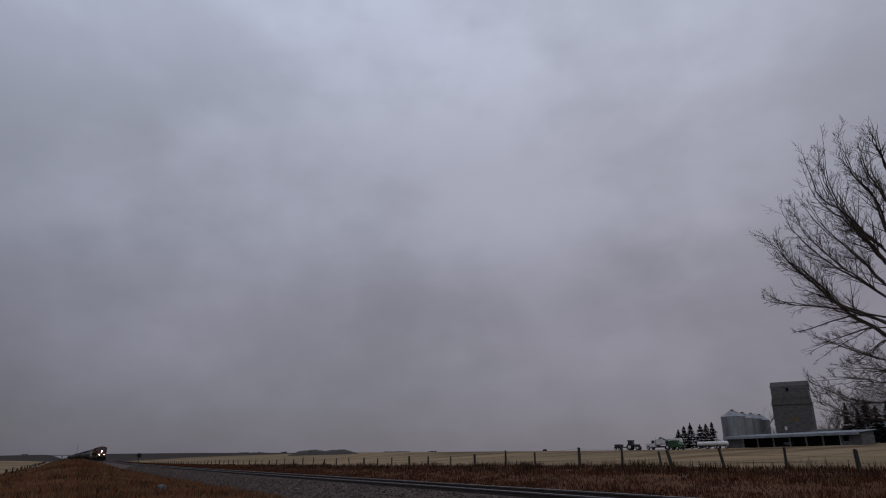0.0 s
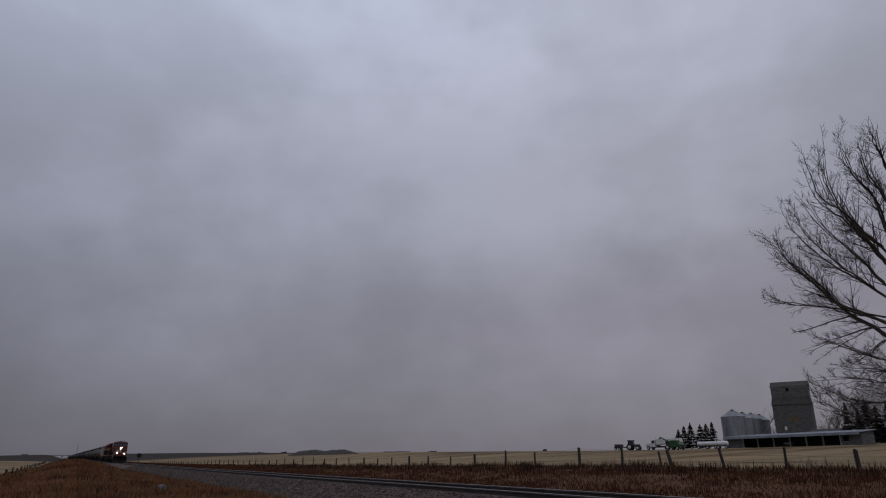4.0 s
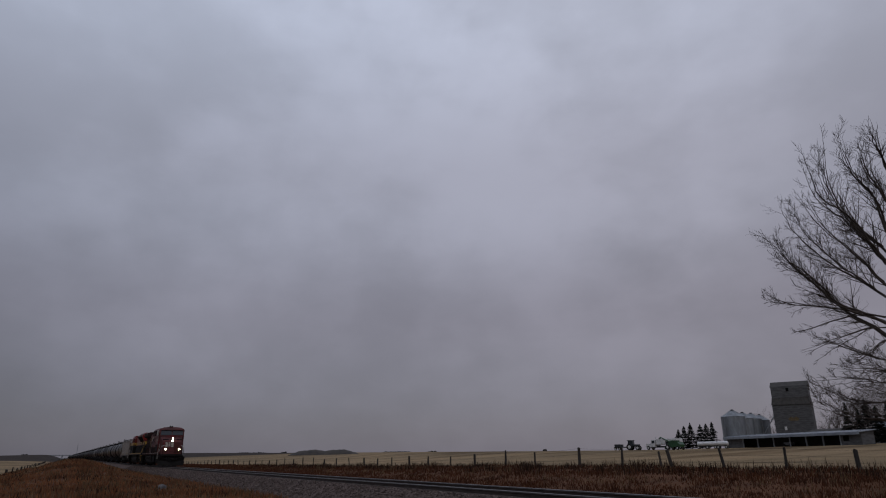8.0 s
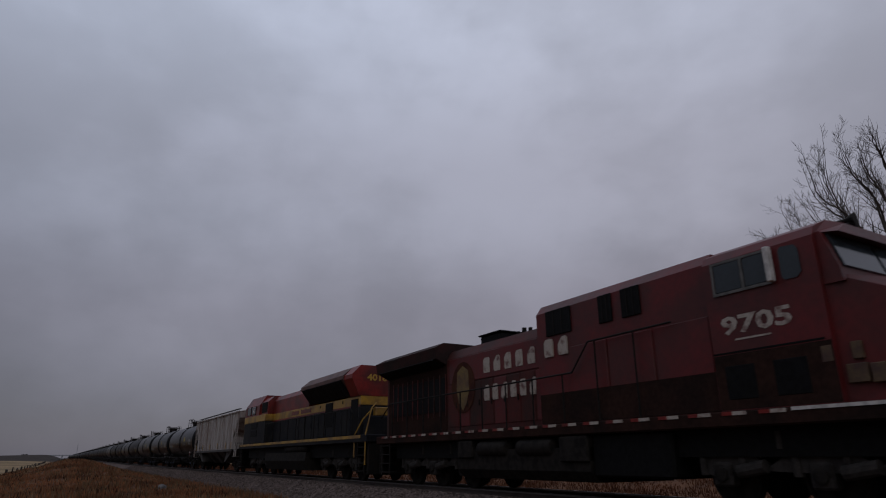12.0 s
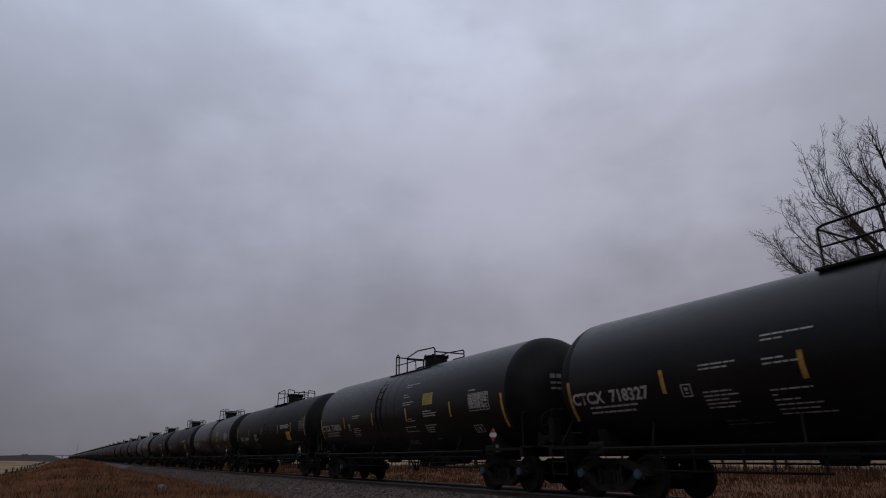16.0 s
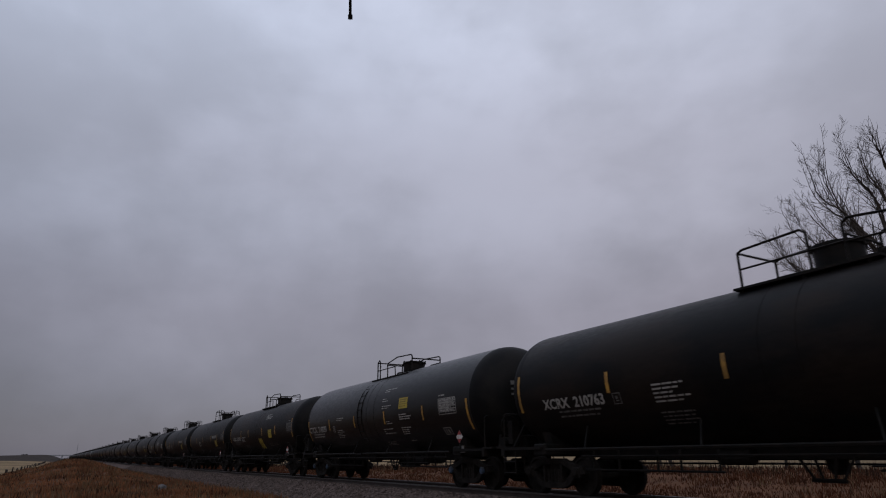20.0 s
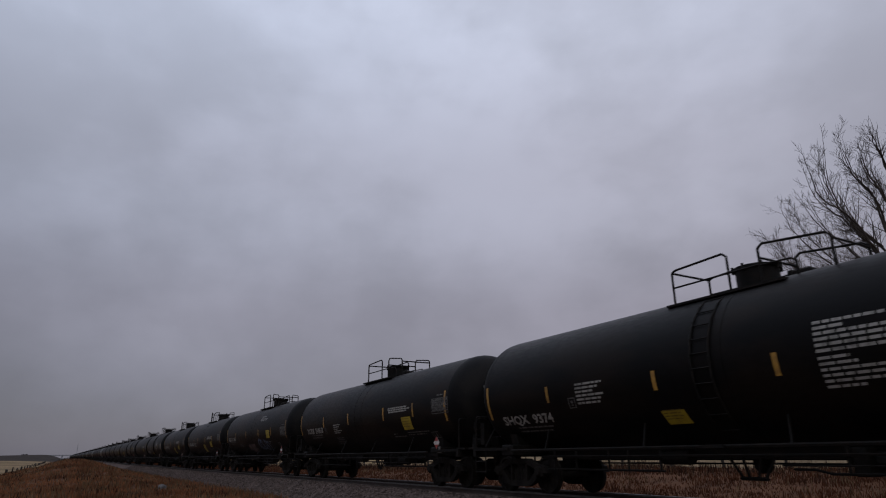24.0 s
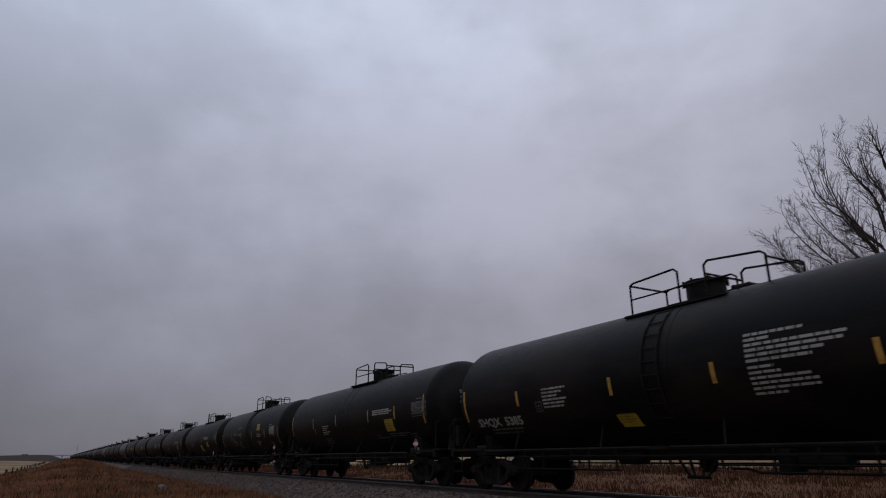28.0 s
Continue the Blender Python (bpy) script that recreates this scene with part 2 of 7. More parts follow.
# ------------------------------------------------------------------ mesh tools
class Build:
    """Collects the faces of one part."""

    def __init__(self):
        self.v, self.f = [], []

    def add(self, verts, faces):
        n = len(self.v)
        self.v += [tuple(p) for p in verts]
        self.f += [tuple(n + i for i in q) for q in faces]
        return self

    def box(self, x0, x1, y0, y1, z0, z1, c=0.0):
        if c <= 0:
            vs = [(x, y, z) for x in (x0, x1) for y in (y0, y1) for z in (z0, z1)]
            return self.add(vs, [(0, 1, 3, 2), (4, 6, 7, 5), (0, 4, 5, 1), (2, 3, 7, 6), (0, 2, 6, 4), (1, 5, 7, 3)])
        lo, hi = (x0, y0, z0), (x1, y1, z1)
        c = min(c, *[(h - l) * 0.45 for l, h in zip(lo, hi)])
        vs, key = [], {}
        for sx in (0, 1):
            for sy in (0, 1):
                for sz in (0, 1):
                    s = (sx, sy, sz)
                    for ax in range(3):
                        p = [0, 0, 0]
                        for k in range(3):
                            w = (lo, hi)[s[k]][k]
                            p[k] = w if k == ax else w + (c if s[k] == 0 else -c)
                        key[(s, ax)] = len(vs)
                        vs.append(p)
        fs = []
        for ax in range(3):
            a, b = [k for k in range(3) if k != ax]
            for s in (0, 1):
                q = []
                for u, w in ((0, 0), (1, 0), (1, 1), (0, 1)):
                    t = [0, 0, 0]
                    t[ax], t[a], t[b] = s, u, w
                    q.append(key[(tuple(t), ax)])
                fs.append(q)
            for u in (0, 1):
                for w in (0, 1):
                    t0, t1 = [0, 0, 0], [0, 0, 0]
                    t0[a] = t1[a] = u
                    t0[b] = t1[b] = w
                    t0[ax], t1[ax] = 0, 1
                    fs.append([key[(tuple(t0), a)], key[(tuple(t1), a)], key[(tuple(t1), b)], key[(tuple(t0), b)]])
        for s in [(i, j, k) for i in (0, 1) for j in (0, 1) for k in (0, 1)]:
            fs.append([key[(s, 0)], key[(s, 1)], key[(s, 2)]])
        return self.add(vs, fs)

    def tube(self, p, q, r, n=6, r2=None, caps=True):
        p, q = Vector(p), Vector(q)
        d = (q - p)
        if d.length < 1e-6:
            return self
        d.normalize()
        a = d.orthogonal().normalized()
        b = d.cross(a)
        r2 = r if r2 is None else r2
        vs = []
        for c, rr in ((p, r), (q, r2)):
            for i in range(n):
                t = 2 * math.pi * i / n
                vs.append(c + (a * math.cos(t) + b * math.sin(t)) * rr)
        fs = [(i, (i + 1) % n, n + (i + 1) % n, n + i) for i in range(n)]
        if caps:
            fs += [tuple(range(n))[::-1], tuple(range(n, 2 * n))]
        return self.add(vs, fs)

    def path(self, pts, r, n=6):
        for a, b in zip(pts, pts[1:]):
            self.tube(a, b, r, n)
        return self

    def lathe(self, prof, cx=0.0, cz=0.0, n=32, axis="y", cy=0.0):
        """prof: (along, radius) pairs round an axis through (cx, cz), or along x or z."""
        vs, fs = [], []
        for s, r in prof:
            for i in range(n):
                t = 2 * math.pi * i / n
                u, w = r * math.cos(t), r * math.sin(t)
                vs.append({"y": (cx + u, s, cz + w), "x": (s, cy + u, cz + w), "z": (cx + u, cy + w, s)}[axis])
        for k in range(len(prof) - 1):
            for i in range(n):
                j = (i + 1) % n
                fs.append((k * n + i, k * n + j, (k + 1) * n + j, (k + 1) * n + i))
        fs += [tuple(range(n))[::-1], tuple(range((len(prof) - 1) * n, len(prof) * n))]
        return self.add(vs, fs)

    def prism(self, poly, a, b, axis="y"):
        """A polygon drawn across the axis, pulled from a to b along it. Axis y takes (x, z), x takes (y, z), z takes (x, y)."""
        n = len(poly)
        put = {"y": lambda u, w, s: (u, s, w), "x": lambda u, w, s: (s, u, w), "z": lambda u, w, s: (u, w, s)}[axis]
        vs = [put(u, w, a) for u, w in poly] + [put(u, w, b) for u, w in poly]
        fs = [(i, (i + 1) % n, n + (i + 1) % n, n + i) for i in range(n)] + [tuple(range(n))[::-1], tuple(range(n, 2 * n))]
        return self.add(vs, fs)

    def lower(self, k):
        """Bring all heights down to k of themselves."""
        self.v = [(x, y, z * k) for x, y, z in self.v]
        return self

    def mesh(self, name, material, smooth=False, angle=40):
        me = bpy.data.meshes.new(name)
        me.from_pydata(self.v, [], self.f)
        me.materials.append(material)
        bm = bmesh.new()
        bm.from_mesh(me)
        bmesh.ops.recalc_face_normals(bm, faces=bm.faces)
        bm.to_mesh(me)
        bm.free()
        if smooth:
            me.shade_smooth()
            me.set_sharp_from_angle(angle=radians(angle))
        return me


def quick(name, verts, faces, material, smooth=False):
    """A large mesh of many alike pieces."""
    me = bpy.data.meshes.new(name)
    me.from_pydata(verts, [], faces)
    me.materials.append(material)
    if smooth:
        me.shade_smooth()
    return me


def part(name, b, material, parent, label="", smooth=False, m=None):
    me = b if isinstance(b, bpy.types.Mesh) else b.mesh(name, material, smooth)
    ob = new(name, me)
    ob.parent = parent
    if m is not None:
        ob.matrix_basis = m
    if label:
        tagged(ob, label)
    return ob


def thing(name, label, category, group="", kind="", m=None):
    ob = new(name)
    ob.empty_display_size = 0.5
    if m is not None:
        ob.matrix_basis = m
    return tagged(ob, label, category, group, kind)


# ------------------------------------------------------------------ the lie of the land
TRACK_X = 11.80          # the line runs along y, the camera beside it at x = 0


def sstep(a, b, x):
    t = np.clip((x - a) / (b - a), 0, 1)
    return t * t * (3 - 2 * t)


def grade(y):
    """Height of the rails: level, then a gentle climb far off."""
    y = np.asarray(y, float)
    u = np.clip(y - 60, 0, None)
    return 0.0026 * u * u / (u + 45)


def ground(x, y):
    """Height of the land without the ballast."""
    x, y = np.asarray(x, float), np.asarray(y, float)
    r = np.hypot(x, y) + 1e-6
    az = np.degrees(np.arctan2(x, y))
    e = np.interp(az, [-180, -60, -4.8, 0, 9.3, 18.4, 27.4, 45.3, 54.4, 63.9, 110, 180], [0.3, 0.30, 0.30, 0.40, 0.47, 0.44, 0.46, 0.46, 0.56, 0.78, 0.7, 0.3])
    near_e = np.interp(az, [-180, -60, -5, 5, 9, 16, 21, 26, 180], [0, 0, -0.02, 0.02, 0.08, 0.10, 0.22, 0.45, 2.0])
    e = np.minimum(near_e, e) + (e - np.minimum(near_e, e)) * sstep(380, 900, r)
    far = EYE_Z + r * np.tan(np.radians(e)) * sstep(60, 190, r) - (1 - sstep(60, 190, r)) * 0.79
    far = far - np.clip(r - 900, 0, None) ** 2 * 6e-6
    g = grade(y)
    verge = -0.79 + g
    d = x - TRACK_X
    # right of way on the far side: a shallow ditch, then up to the fence
    rim = np.interp(y, [0, 45, 62, 85, 145, 185, 270, 420, 900], [0.12, 0.12, -0.05, -0.28, -0.55, -0.72, -1.0, -0.9, 1.5])
    z = verge + sstep(8.5, 23.2, d) * (rim - verge)
    z = np.where(d > 23.2, z + (np.maximum(far, z) - z) * sstep(30, 120, d), z)
    # near side: a grassy bank ahead, then fields
    bank = 1.40 * np.exp(-((x - 0.72) / np.where(x < 0.72, 3.7, 4.35)) ** 2 - ((y - 76) / 26) ** 2) + 0.74 * np.exp(-((x - 3.27) / 4.0) ** 2 - ((y - 140) / 60) ** 2)
    zl = -0.79 + g * 0.8 + bank * sstep(-3.2, -6.0, d)
    zl = zl + (np.maximum(far, zl) - zl) * sstep(140, 420, r) * sstep(-8, -40, d + 0 * r)
    z = np.where(d < 0, zl, z)
    # past the end of the near land all is far land
    k = sstep(260, 700, r)
    z = z + (np.maximum(far, g - 0.75) - z) * k * sstep(6, 40, np.abs(d))
    return z


def ground_material():
    m = bpy.data.materials.new("prairie_ground")
    m.use_nodes = True
    nt = m.node_tree
    N, K = nt.nodes.new, nt.links.new
    b = nt.nodes["Principled BSDF"]
    b.inputs["Roughness"].default_value = 0.95
    b.inputs["Specular IOR Level"].default_value = 0.1
    co = N("ShaderNodeTexCoord")
    sep = N("ShaderNodeSeparateXYZ")
    K(co.outputs["Object"], sep.inputs[0])

    def noise_of(scale, detail=5, st=(1, 1, 1)):
        mp = N("ShaderNodeMapping"); mp.inputs["Scale"].default_value = st
        K(co.outputs["Object"], mp.inputs[0])
        n = N("ShaderNodeTexNoise"); n.inputs["Scale"].default_value, n.inputs["Detail"].default_value = scale, detail
        K(mp.outputs[0], n.inputs["Vector"])
        return n.outputs["Fac"]

    def ramp(src, *stops):
        r = N("ShaderNodeValToRGB")
        e = r.color_ramp.elements
        e[0].position, e[0].color = stops[0][0], (*stops[0][1], 1)
        e[1].position, e[1].color = stops[-1][0], (*stops[-1][1], 1)
        for p, c in stops[1:-1]:
            e.new(p).color = (*c, 1)
        K(src, r.inputs[0])
        return r.outputs[0]

    def mixed(fac, a, c):
        x = N("ShaderNodeMix"); x.data_type = "RGBA"
        K(fac, x.inputs[0]); K(a, x.inputs[6]); K(c, x.inputs[7])
        return x.outputs[2]

    def edge(src, a, c, wob=0.0, at=None):
        s = src
        if wob:
            mad = N("ShaderNodeMath"); mad.operation = "MULTIPLY_ADD"; mad.inputs[1].default_value = wob
            K(at, mad.inputs[0]); K(src, mad.inputs[2]); s = mad.outputs[0]
        r = N("ShaderNodeMapRange"); r.inputs[1].default_value, r.inputs[2].default_value = a, c
        K(s, r.inputs[0])
        return r.outputs[0]
    n_big, n_mid, n_fine = noise_of(0.02), noise_of(0.35), noise_of(6.0)
    rows = noise_of(0.25, 3, (0.12, 2.2, 1))
    swath = noise_of(0.05, 2, (0.25, 1.6, 1))
    stub = ramp(rows, (0.3, (0.225, 0.158, 0.088)), (0.5, (0.262, 0.185, 0.103)), (0.7, (0.175, 0.122, 0.068)))
    pale = ramp(n_big, (0.40, (0.13, 0.10, 0.06)), (0.6, (0.30, 0.215, 0.125)))
    field = mixed(n_mid, stub, pale)
    sw = N("ShaderNodeMix"); sw.data_type, sw.blend_type = "RGBA", "MULTIPLY"
    sw.inputs[0].default_value = 1.0
    K(field, sw.inputs[6]); K(ramp(swath, (0.36, (0.62, 0.58, 0.52)), (0.46, (1.0, 1.0, 1.0)), (0.6, (1.12, 1.1, 1.06))), sw.inputs[7])
    field = sw.outputs[2]
    grass = ramp(n_mid, (0.3, (0.090, 0.039, 0.020)), (0.5, (0.118, 0.054, 0.027)), (0.7, (0.075, 0.036, 0.020)))
    soil = ramp(n_mid, (0.3, (0.030, 0.024, 0.021)), (0.7, (0.048, 0.037, 0.030)))
    verge_r = edge(sep.outputs["X"], 34.5, 38.8, 3.0, n_mid)
    verge_l = edge(sep.outputs["X"], -1.8, -3.4, 4.0, n_mid)
    mx = N("ShaderNodeMath"); mx.operation = "MAXIMUM"
    K(verge_r, mx.inputs[0]); K(verge_l, mx.inputs[1])
    col = mixed(mx.outputs[0], grass, field)
    # ploughed land lies past the stubble in the distance
    ln = N("ShaderNodeVectorMath"); ln.operation = "LENGTH"
    K(co.outputs["Object"], ln.inputs[0])
    sub = N("ShaderNodeMath"); sub.operation = "MULTIPLY_ADD"; sub.inputs[1].default_value = -1.6
    K(sep.outputs["X"], sub.inputs[0]); K(ln.outputs["Value"], sub.inputs[2])
    col = mixed(edge(sub.outputs[0], 420, 460, 80.0, n_big), col, soil)
    g = N("ShaderNodeMix"); g.data_type, g.blend_type = "RGBA", "MULTIPLY"
    g.inputs[0].default_value = 1.0
    K(col, g.inputs[6]); K(ramp(n_fine, (0.3, (0.6, 0.6, 0.6)), (0.7, (1.15, 1.15, 1.15))), g.inputs[7])
    K(g.outputs[2], b.inputs["Base Color"])
    bp = N("ShaderNodeBump"); bp.inputs["Strength"].default_value, bp.inputs["Distance"].default_value = 0.6, 0.08
    K(n_fine, bp.inputs["Height"]); K(bp.outputs[0], b.inputs["Normal"])
    return m


def build_ground():
    xs = np.concatenate([-np.geomspace(10, 3900, 40)[::-1], np.arange(-9, 50, 1.0), np.geomspace(51, 3900, 60)])
    ys = np.concatenate([-np.geomspace(12, 3900, 26)[::-1], np.arange(-10, 170, 2.0), np.geomspace(172, 3900, 60)])
    X, Y = np.meshgrid(xs, ys)
    Z = ground(X, Y)
    rng = np.random.default_rng(4)
    near = (np.hypot(X, Y) < 200) & (np.abs(X - TRACK_X) > 4)
    Z = Z + rng.normal(0, 0.035, Z.shape) * near
    v = np.stack([X, Y, Z], -1).reshape(-1, 3)
    nx, ny = len(xs), len(ys)
    i = (np.arange(ny - 1)[:, None] * nx + np.arange(nx - 1)[None]).reshape(-1)
    f = np.stack([i, i + 1, i + nx + 1, i + nx], 1)
    ob = new("ground", quick("ground", v.tolist(), f.tolist(), ground_material(), True))
    tagged(ob, "prairie ground of tan stubble and rusty dry grass", "ground", kind="structure")


build_ground()


# ------------------------------------------------------------------ the line
def build_track():
    top = [-26.0, -8.0, *np.arange(0, 60, 4.0), *np.arange(60, 300, 12.0), *np.geomspace(300, 1900, 24)]
    sec = [(-4.0, -0.87), (-3.1, -0.80), (-1.75, -0.20), (-1.4, -0.17), (1.4, -0.17), (1.75, -0.20), (3.1, -0.80), (4.0, -0.87)]
    rng = np.random.default_rng(7)
    vs, fs = [], []
    for y in top:
        for x, z in sec:
            vs.append((TRACK_X + x, y, z + float(grade(y)) + rng.normal(0, 0.012)))
    n = len(sec)
    for k in range(len(top) - 1):
        for i in range(n - 1):
            fs.append((k * n + i, k * n + i + 1, (k + 1) * n + i + 1, (k + 1) * n + i))
    bed = new("ballast_bed", quick("ballast_bed", vs, fs, mat("grey_crushed_ballast", (0.150, 0.114, 0.104), 0.95, scale=7, col2=(0.085, 0.063, 0.055), vary=0.5, bump=0.9, spec=0.04)))
    tagged(bed, "grey crushed stone bed under the rails", "ballast", kind="structure")
    # loose stones on the near shoulder
    base = [(-1, -1, -0.6), (1, -1, -0.5), (0.9, 1, -0.6), (-1, 0.8, -0.5), (-0.6, -0.7, 0.6), (0.7, -0.5, 0.7), (0.5, 0.7, 0.5), (-0.7, 0.5, 0.8)]
    fb = [(0, 1, 5, 4), (1, 2, 6, 5), (2, 3, 7, 6), (3, 0, 4, 7), (4, 5, 6, 7)]
    N = 26000
    yy = 8 + 112 * rng.random(N) ** 1.7
    dx = rng.uniform(-3.6, -1.0, N)
    zz = np.interp(dx, [s[0] for s in sec], [s[1] for s in sec]) + grade(yy)
    sz = rng.uniform(0.025, 0.055, N)
    an = rng.uniform(0, 6.28, N)
    B = np.array(base)
    V = np.empty((N, 8, 3))
    ca, sa = np.cos(an), np.sin(an)
    jit = 1 + rng.uniform(-0.35, 0.35, (N, 8, 3))
    P = B[None] * jit * sz[:, None, None]
    V[:, :, 0] = P[:, :, 0] * ca[:, None] - P[:, :, 1] * sa[:, None] + (TRACK_X + dx)[:, None]
    V[:, :, 1] = P[:, :, 0] * sa[:, None] + P[:, :, 1] * ca[:, None] + yy[:, None]
    V[:, :, 2] = P[:, :, 2] + (zz + 0.01)[:, None]
    F = (np.arange(N)[:, None, None] * 8 + np.array(fb)[None]).reshape(-1, 4)
    st = new("ballast_stones", quick("ballast_stones", V.reshape(-1, 3).tolist(), F.tolist(), STONE))
    tagged(st, "loose grey ballast stones along the track shoulder", "stones", kind="stuff")
    # rails
    tr = thing("railway_track", "single railway track with worn shiny rails on dark ties", "railway track", kind="structure")
    ysr = [-26.0, *np.arange(0, 160, 10.0), *np.geomspace(160, 1900, 26)]
    foot = [(-0.07, -0.17), (0.07, -0.17), (0.07, -0.155), (0.012, -0.135), (0.012, -0.045), (-0.012, -0.045), (-0.012, -0.135), (-0.07, -0.155)]
    head = [(-0.037, -0.040), (0.037, -0.040), (0.037, -0.008), (0.026, 0.0), (-0.026, 0.0), (-0.037, -0.008)]
    for side in (-0.7525, 0.7525):
        for nm, pf, mt in (("rail_web", foot, RAILW), ("rail_head", head, RAILM)):
            k = len(pf)
            vs = [(TRACK_X + side + x, y, z + float(grade(y))) for y in ysr for x, z in pf]
            fs = [(a * k + i, a * k + (i + 1) % k, (a + 1) * k + (i + 1) % k, (a + 1) * k + i) for a in range(len(ysr) - 1) for i in range(k)]
            part(nm, quick(nm, vs, fs, mt), mt, tr)
    tie = Build().box(-1.3, 1.3, -0.115, 0.115, -0.34, -0.155, 0.012).mesh("tie", TIE)
    for i in range(300):
        y = -6 + 0.53 * i
        part("tie", tie, TIE, tr, m=pose(TRACK_X + 0.05 * math.sin(i * 2.1), y, float(grade(y)), 0, 0, 0.8 * math.sin(i * 1.7)))
    return tr


TRACK = build_track()


# ------------------------------------------------------------------ the train
SPEED = 21.3
MOVING = []        # (thing, its place along the line at the start)
AXLES = []         # (wheelset, its pose on the thing, wheel radius)


def lettering(word, size, put, name, material, parent, label="", width=None):
    """Raised stencil letters, laid on a surface by put(along, up)."""
    cu = bpy.data.curves.new("letters", "FONT")
    cu.body, cu.size, cu.resolution_u = word, size, 2
    cu.offset = size * 0.032
    ob = bpy.data.objects.new("letters", cu)
    scene.collection.objects.link(ob)
    me = bpy.data.meshes.new_from_object(ob.evaluated_get(bpy.context.evaluated_depsgraph_get()))
    bpy.data.objects.remove(ob)
    bpy.data.curves.remove(cu)
    bm = bmesh.new()
    bm.from_mesh(me)
    bmesh.ops.triangulate(bm, faces=bm.faces)
    w = max(v.co.x for v in bm.verts)
    k = (width / w) if width else 1.0
    for v in bm.verts:
        v.co = put(v.co.x * k, v.co.y)
    bmesh.ops.recalc_face_normals(bm, faces=bm.faces)
    bm.to_mesh(me)
    bm.free()
    me.name = name
    me.materials.clear()
    me.materials.append(material)
    return tagged(part(name, me, material, parent, label), kind="stuff")


LOW = 0.92           # true height of what was first drawn too tall
TANK_Z, TANK_R, TANK_HALF, HEAD = 2.594, 1.527, 7.34, 0.98
NOW = {"r": TANK_R}     # radius of the tank in hand: the newer cars are a little stouter


def on_tank(y0, z0, lift=0.006):
    """Maps (along to the viewer's right, up) on to the tank's side from a point at height z0."""
    r0 = NOW["r"]
    a0 = math.asin(max(-1, min(1, (z0 * LOW - TANK_Z) / r0)))

    def put(u, w):
        a = a0 + w * LOW / r0
        return Vector((-(r0 + lift) * math.cos(a), y0 - u, TANK_Z + (r0 + lift) * math.sin(a)))
    return put


def patch(b, put, u0, u1, w0, w1, nu=1, nw=3, thick=0.004, slant=0.0):
    """A thin plate that follows the surface."""
    vs, fs = [], []
    for j in range(nw + 1):
        for i in range(nu + 1):
            w = w0 + (w1 - w0) * j / nw
            vs.append(put(u0 + (u1 - u0) * i / nu + slant * (w - w0), w))
    for j in range(nw):
        for i in range(nu):
            k = j * (nu + 1) + i
            fs.append((k, k + 1, k + nu + 2, k + nu + 1))
    b.add(vs, fs)
    return b


def bars(b, put, u0, w0, widths, pitch=0.075, h=0.032, seed=0):
    """Rows of small print that cannot be read."""
    rng = random.Random(seed)
    for i, wd in enumerate(widths):
        u = u0
        while u < u0 + wd - 0.02:
            k = min(rng.uniform(0.10, 0.26), u0 + wd - u)
            patch(b, put, u, u + k, w0 - i * pitch, w0 - i * pitch + h, 1, 1)
            u += k + 0.03
    return b


KIT = {}


def kit(name, make):
    if name not in KIT:
        KIT[name] = make()
    return KIT[name]


def wheelset_mesh(r=0.457):
    b = Build()
    for s in (-1, 1):
        x = s * 0.7525
        prof = [(x - s * 0.07, r + 0.028), (x - s * 0.045, r + 0.028), (x - s * 0.035, r), (x + s * 0.065, r - 0.004), (x + s * 0.068, r - 0.06), (x + s * 0.03, r - 0.075), (x + s * 0.02, 0.16), (x + s * 0.075, 0.13), (x + s * 0.075, 0.0)]
        b.lathe(prof, n=28, axis="x", cy=0, cz=0)
    b.tube((-1.0, 0, 0), (1.0, 0, 0), 0.075, 10)
    b.box(-0.83, -0.82, -0.03, 0.03, 0.14, r - 0.09)
    b.box(-0.83, -0.82, -0.03, 0.03, -r + 0.09, -0.14)
    return b.mesh("wheelset", GRIME, True, 35)


def sideframe_mesh(s):
    """Cast truck frame: a bowed top member, a sagging bottom one, journal pockets and a spring window."""
    b = Build()
    x0, x1 = s * 0.92, s * 1.07
    top = [(-1.20, 0.50), (-1.12, 0.66), (-0.70, 0.74), (-0.40, 0.86), (0.40, 0.86), (0.70, 0.74), (1.12, 0.66), (1.20, 0.50), (0.95, 0.50), (0.68, 0.60), (0.36, 0.72), (-0.36, 0.72), (-0.68, 0.60), (-0.95, 0.50)]
    bot = [(-0.95, 0.52), (-0.72, 0.56), (-0.44, 0.30), (0.44, 0.30), (0.72, 0.56), (0.95, 0.52), (0.60, 0.24), (0.36, 0.16), (-0.36, 0.16), (-0.60, 0.24)]
    b.prism(top, min(x0, x1), max(x0, x1), "x")
    b.prism(bot, min(x0, x1), max(x0, x1), "x")
    for y in (-0.36, 0.30):
        b.box(min(x0, x1), max(x0, x1), y, y + 0.06, 0.28, 0.74)
    for y in (-0.2, -0.07, 0.07, 0.2):
        b.tube((s * 0.99, y, 0.30), (s * 0.99, y, 0.60), 0.055, 8)
    for y in (-0.89, 0.89):
        b.box(min(s * 0.9, s * 1.1), max(s * 0.9, s * 1.1), y - 0.14, y + 0.14, 0.40, 0.66, 0.03)
    return b.mesh("side_frame", GRIME)


def cap_mesh(material):
    b = Build()
    b.lathe([(-1.10, 0.10), (-1.15, 0.10), (-1.165, 0.07), (-1.165, 0.0)], n=12, axis="x")
    return b.mesh("bearing_cap", material or GRIME)


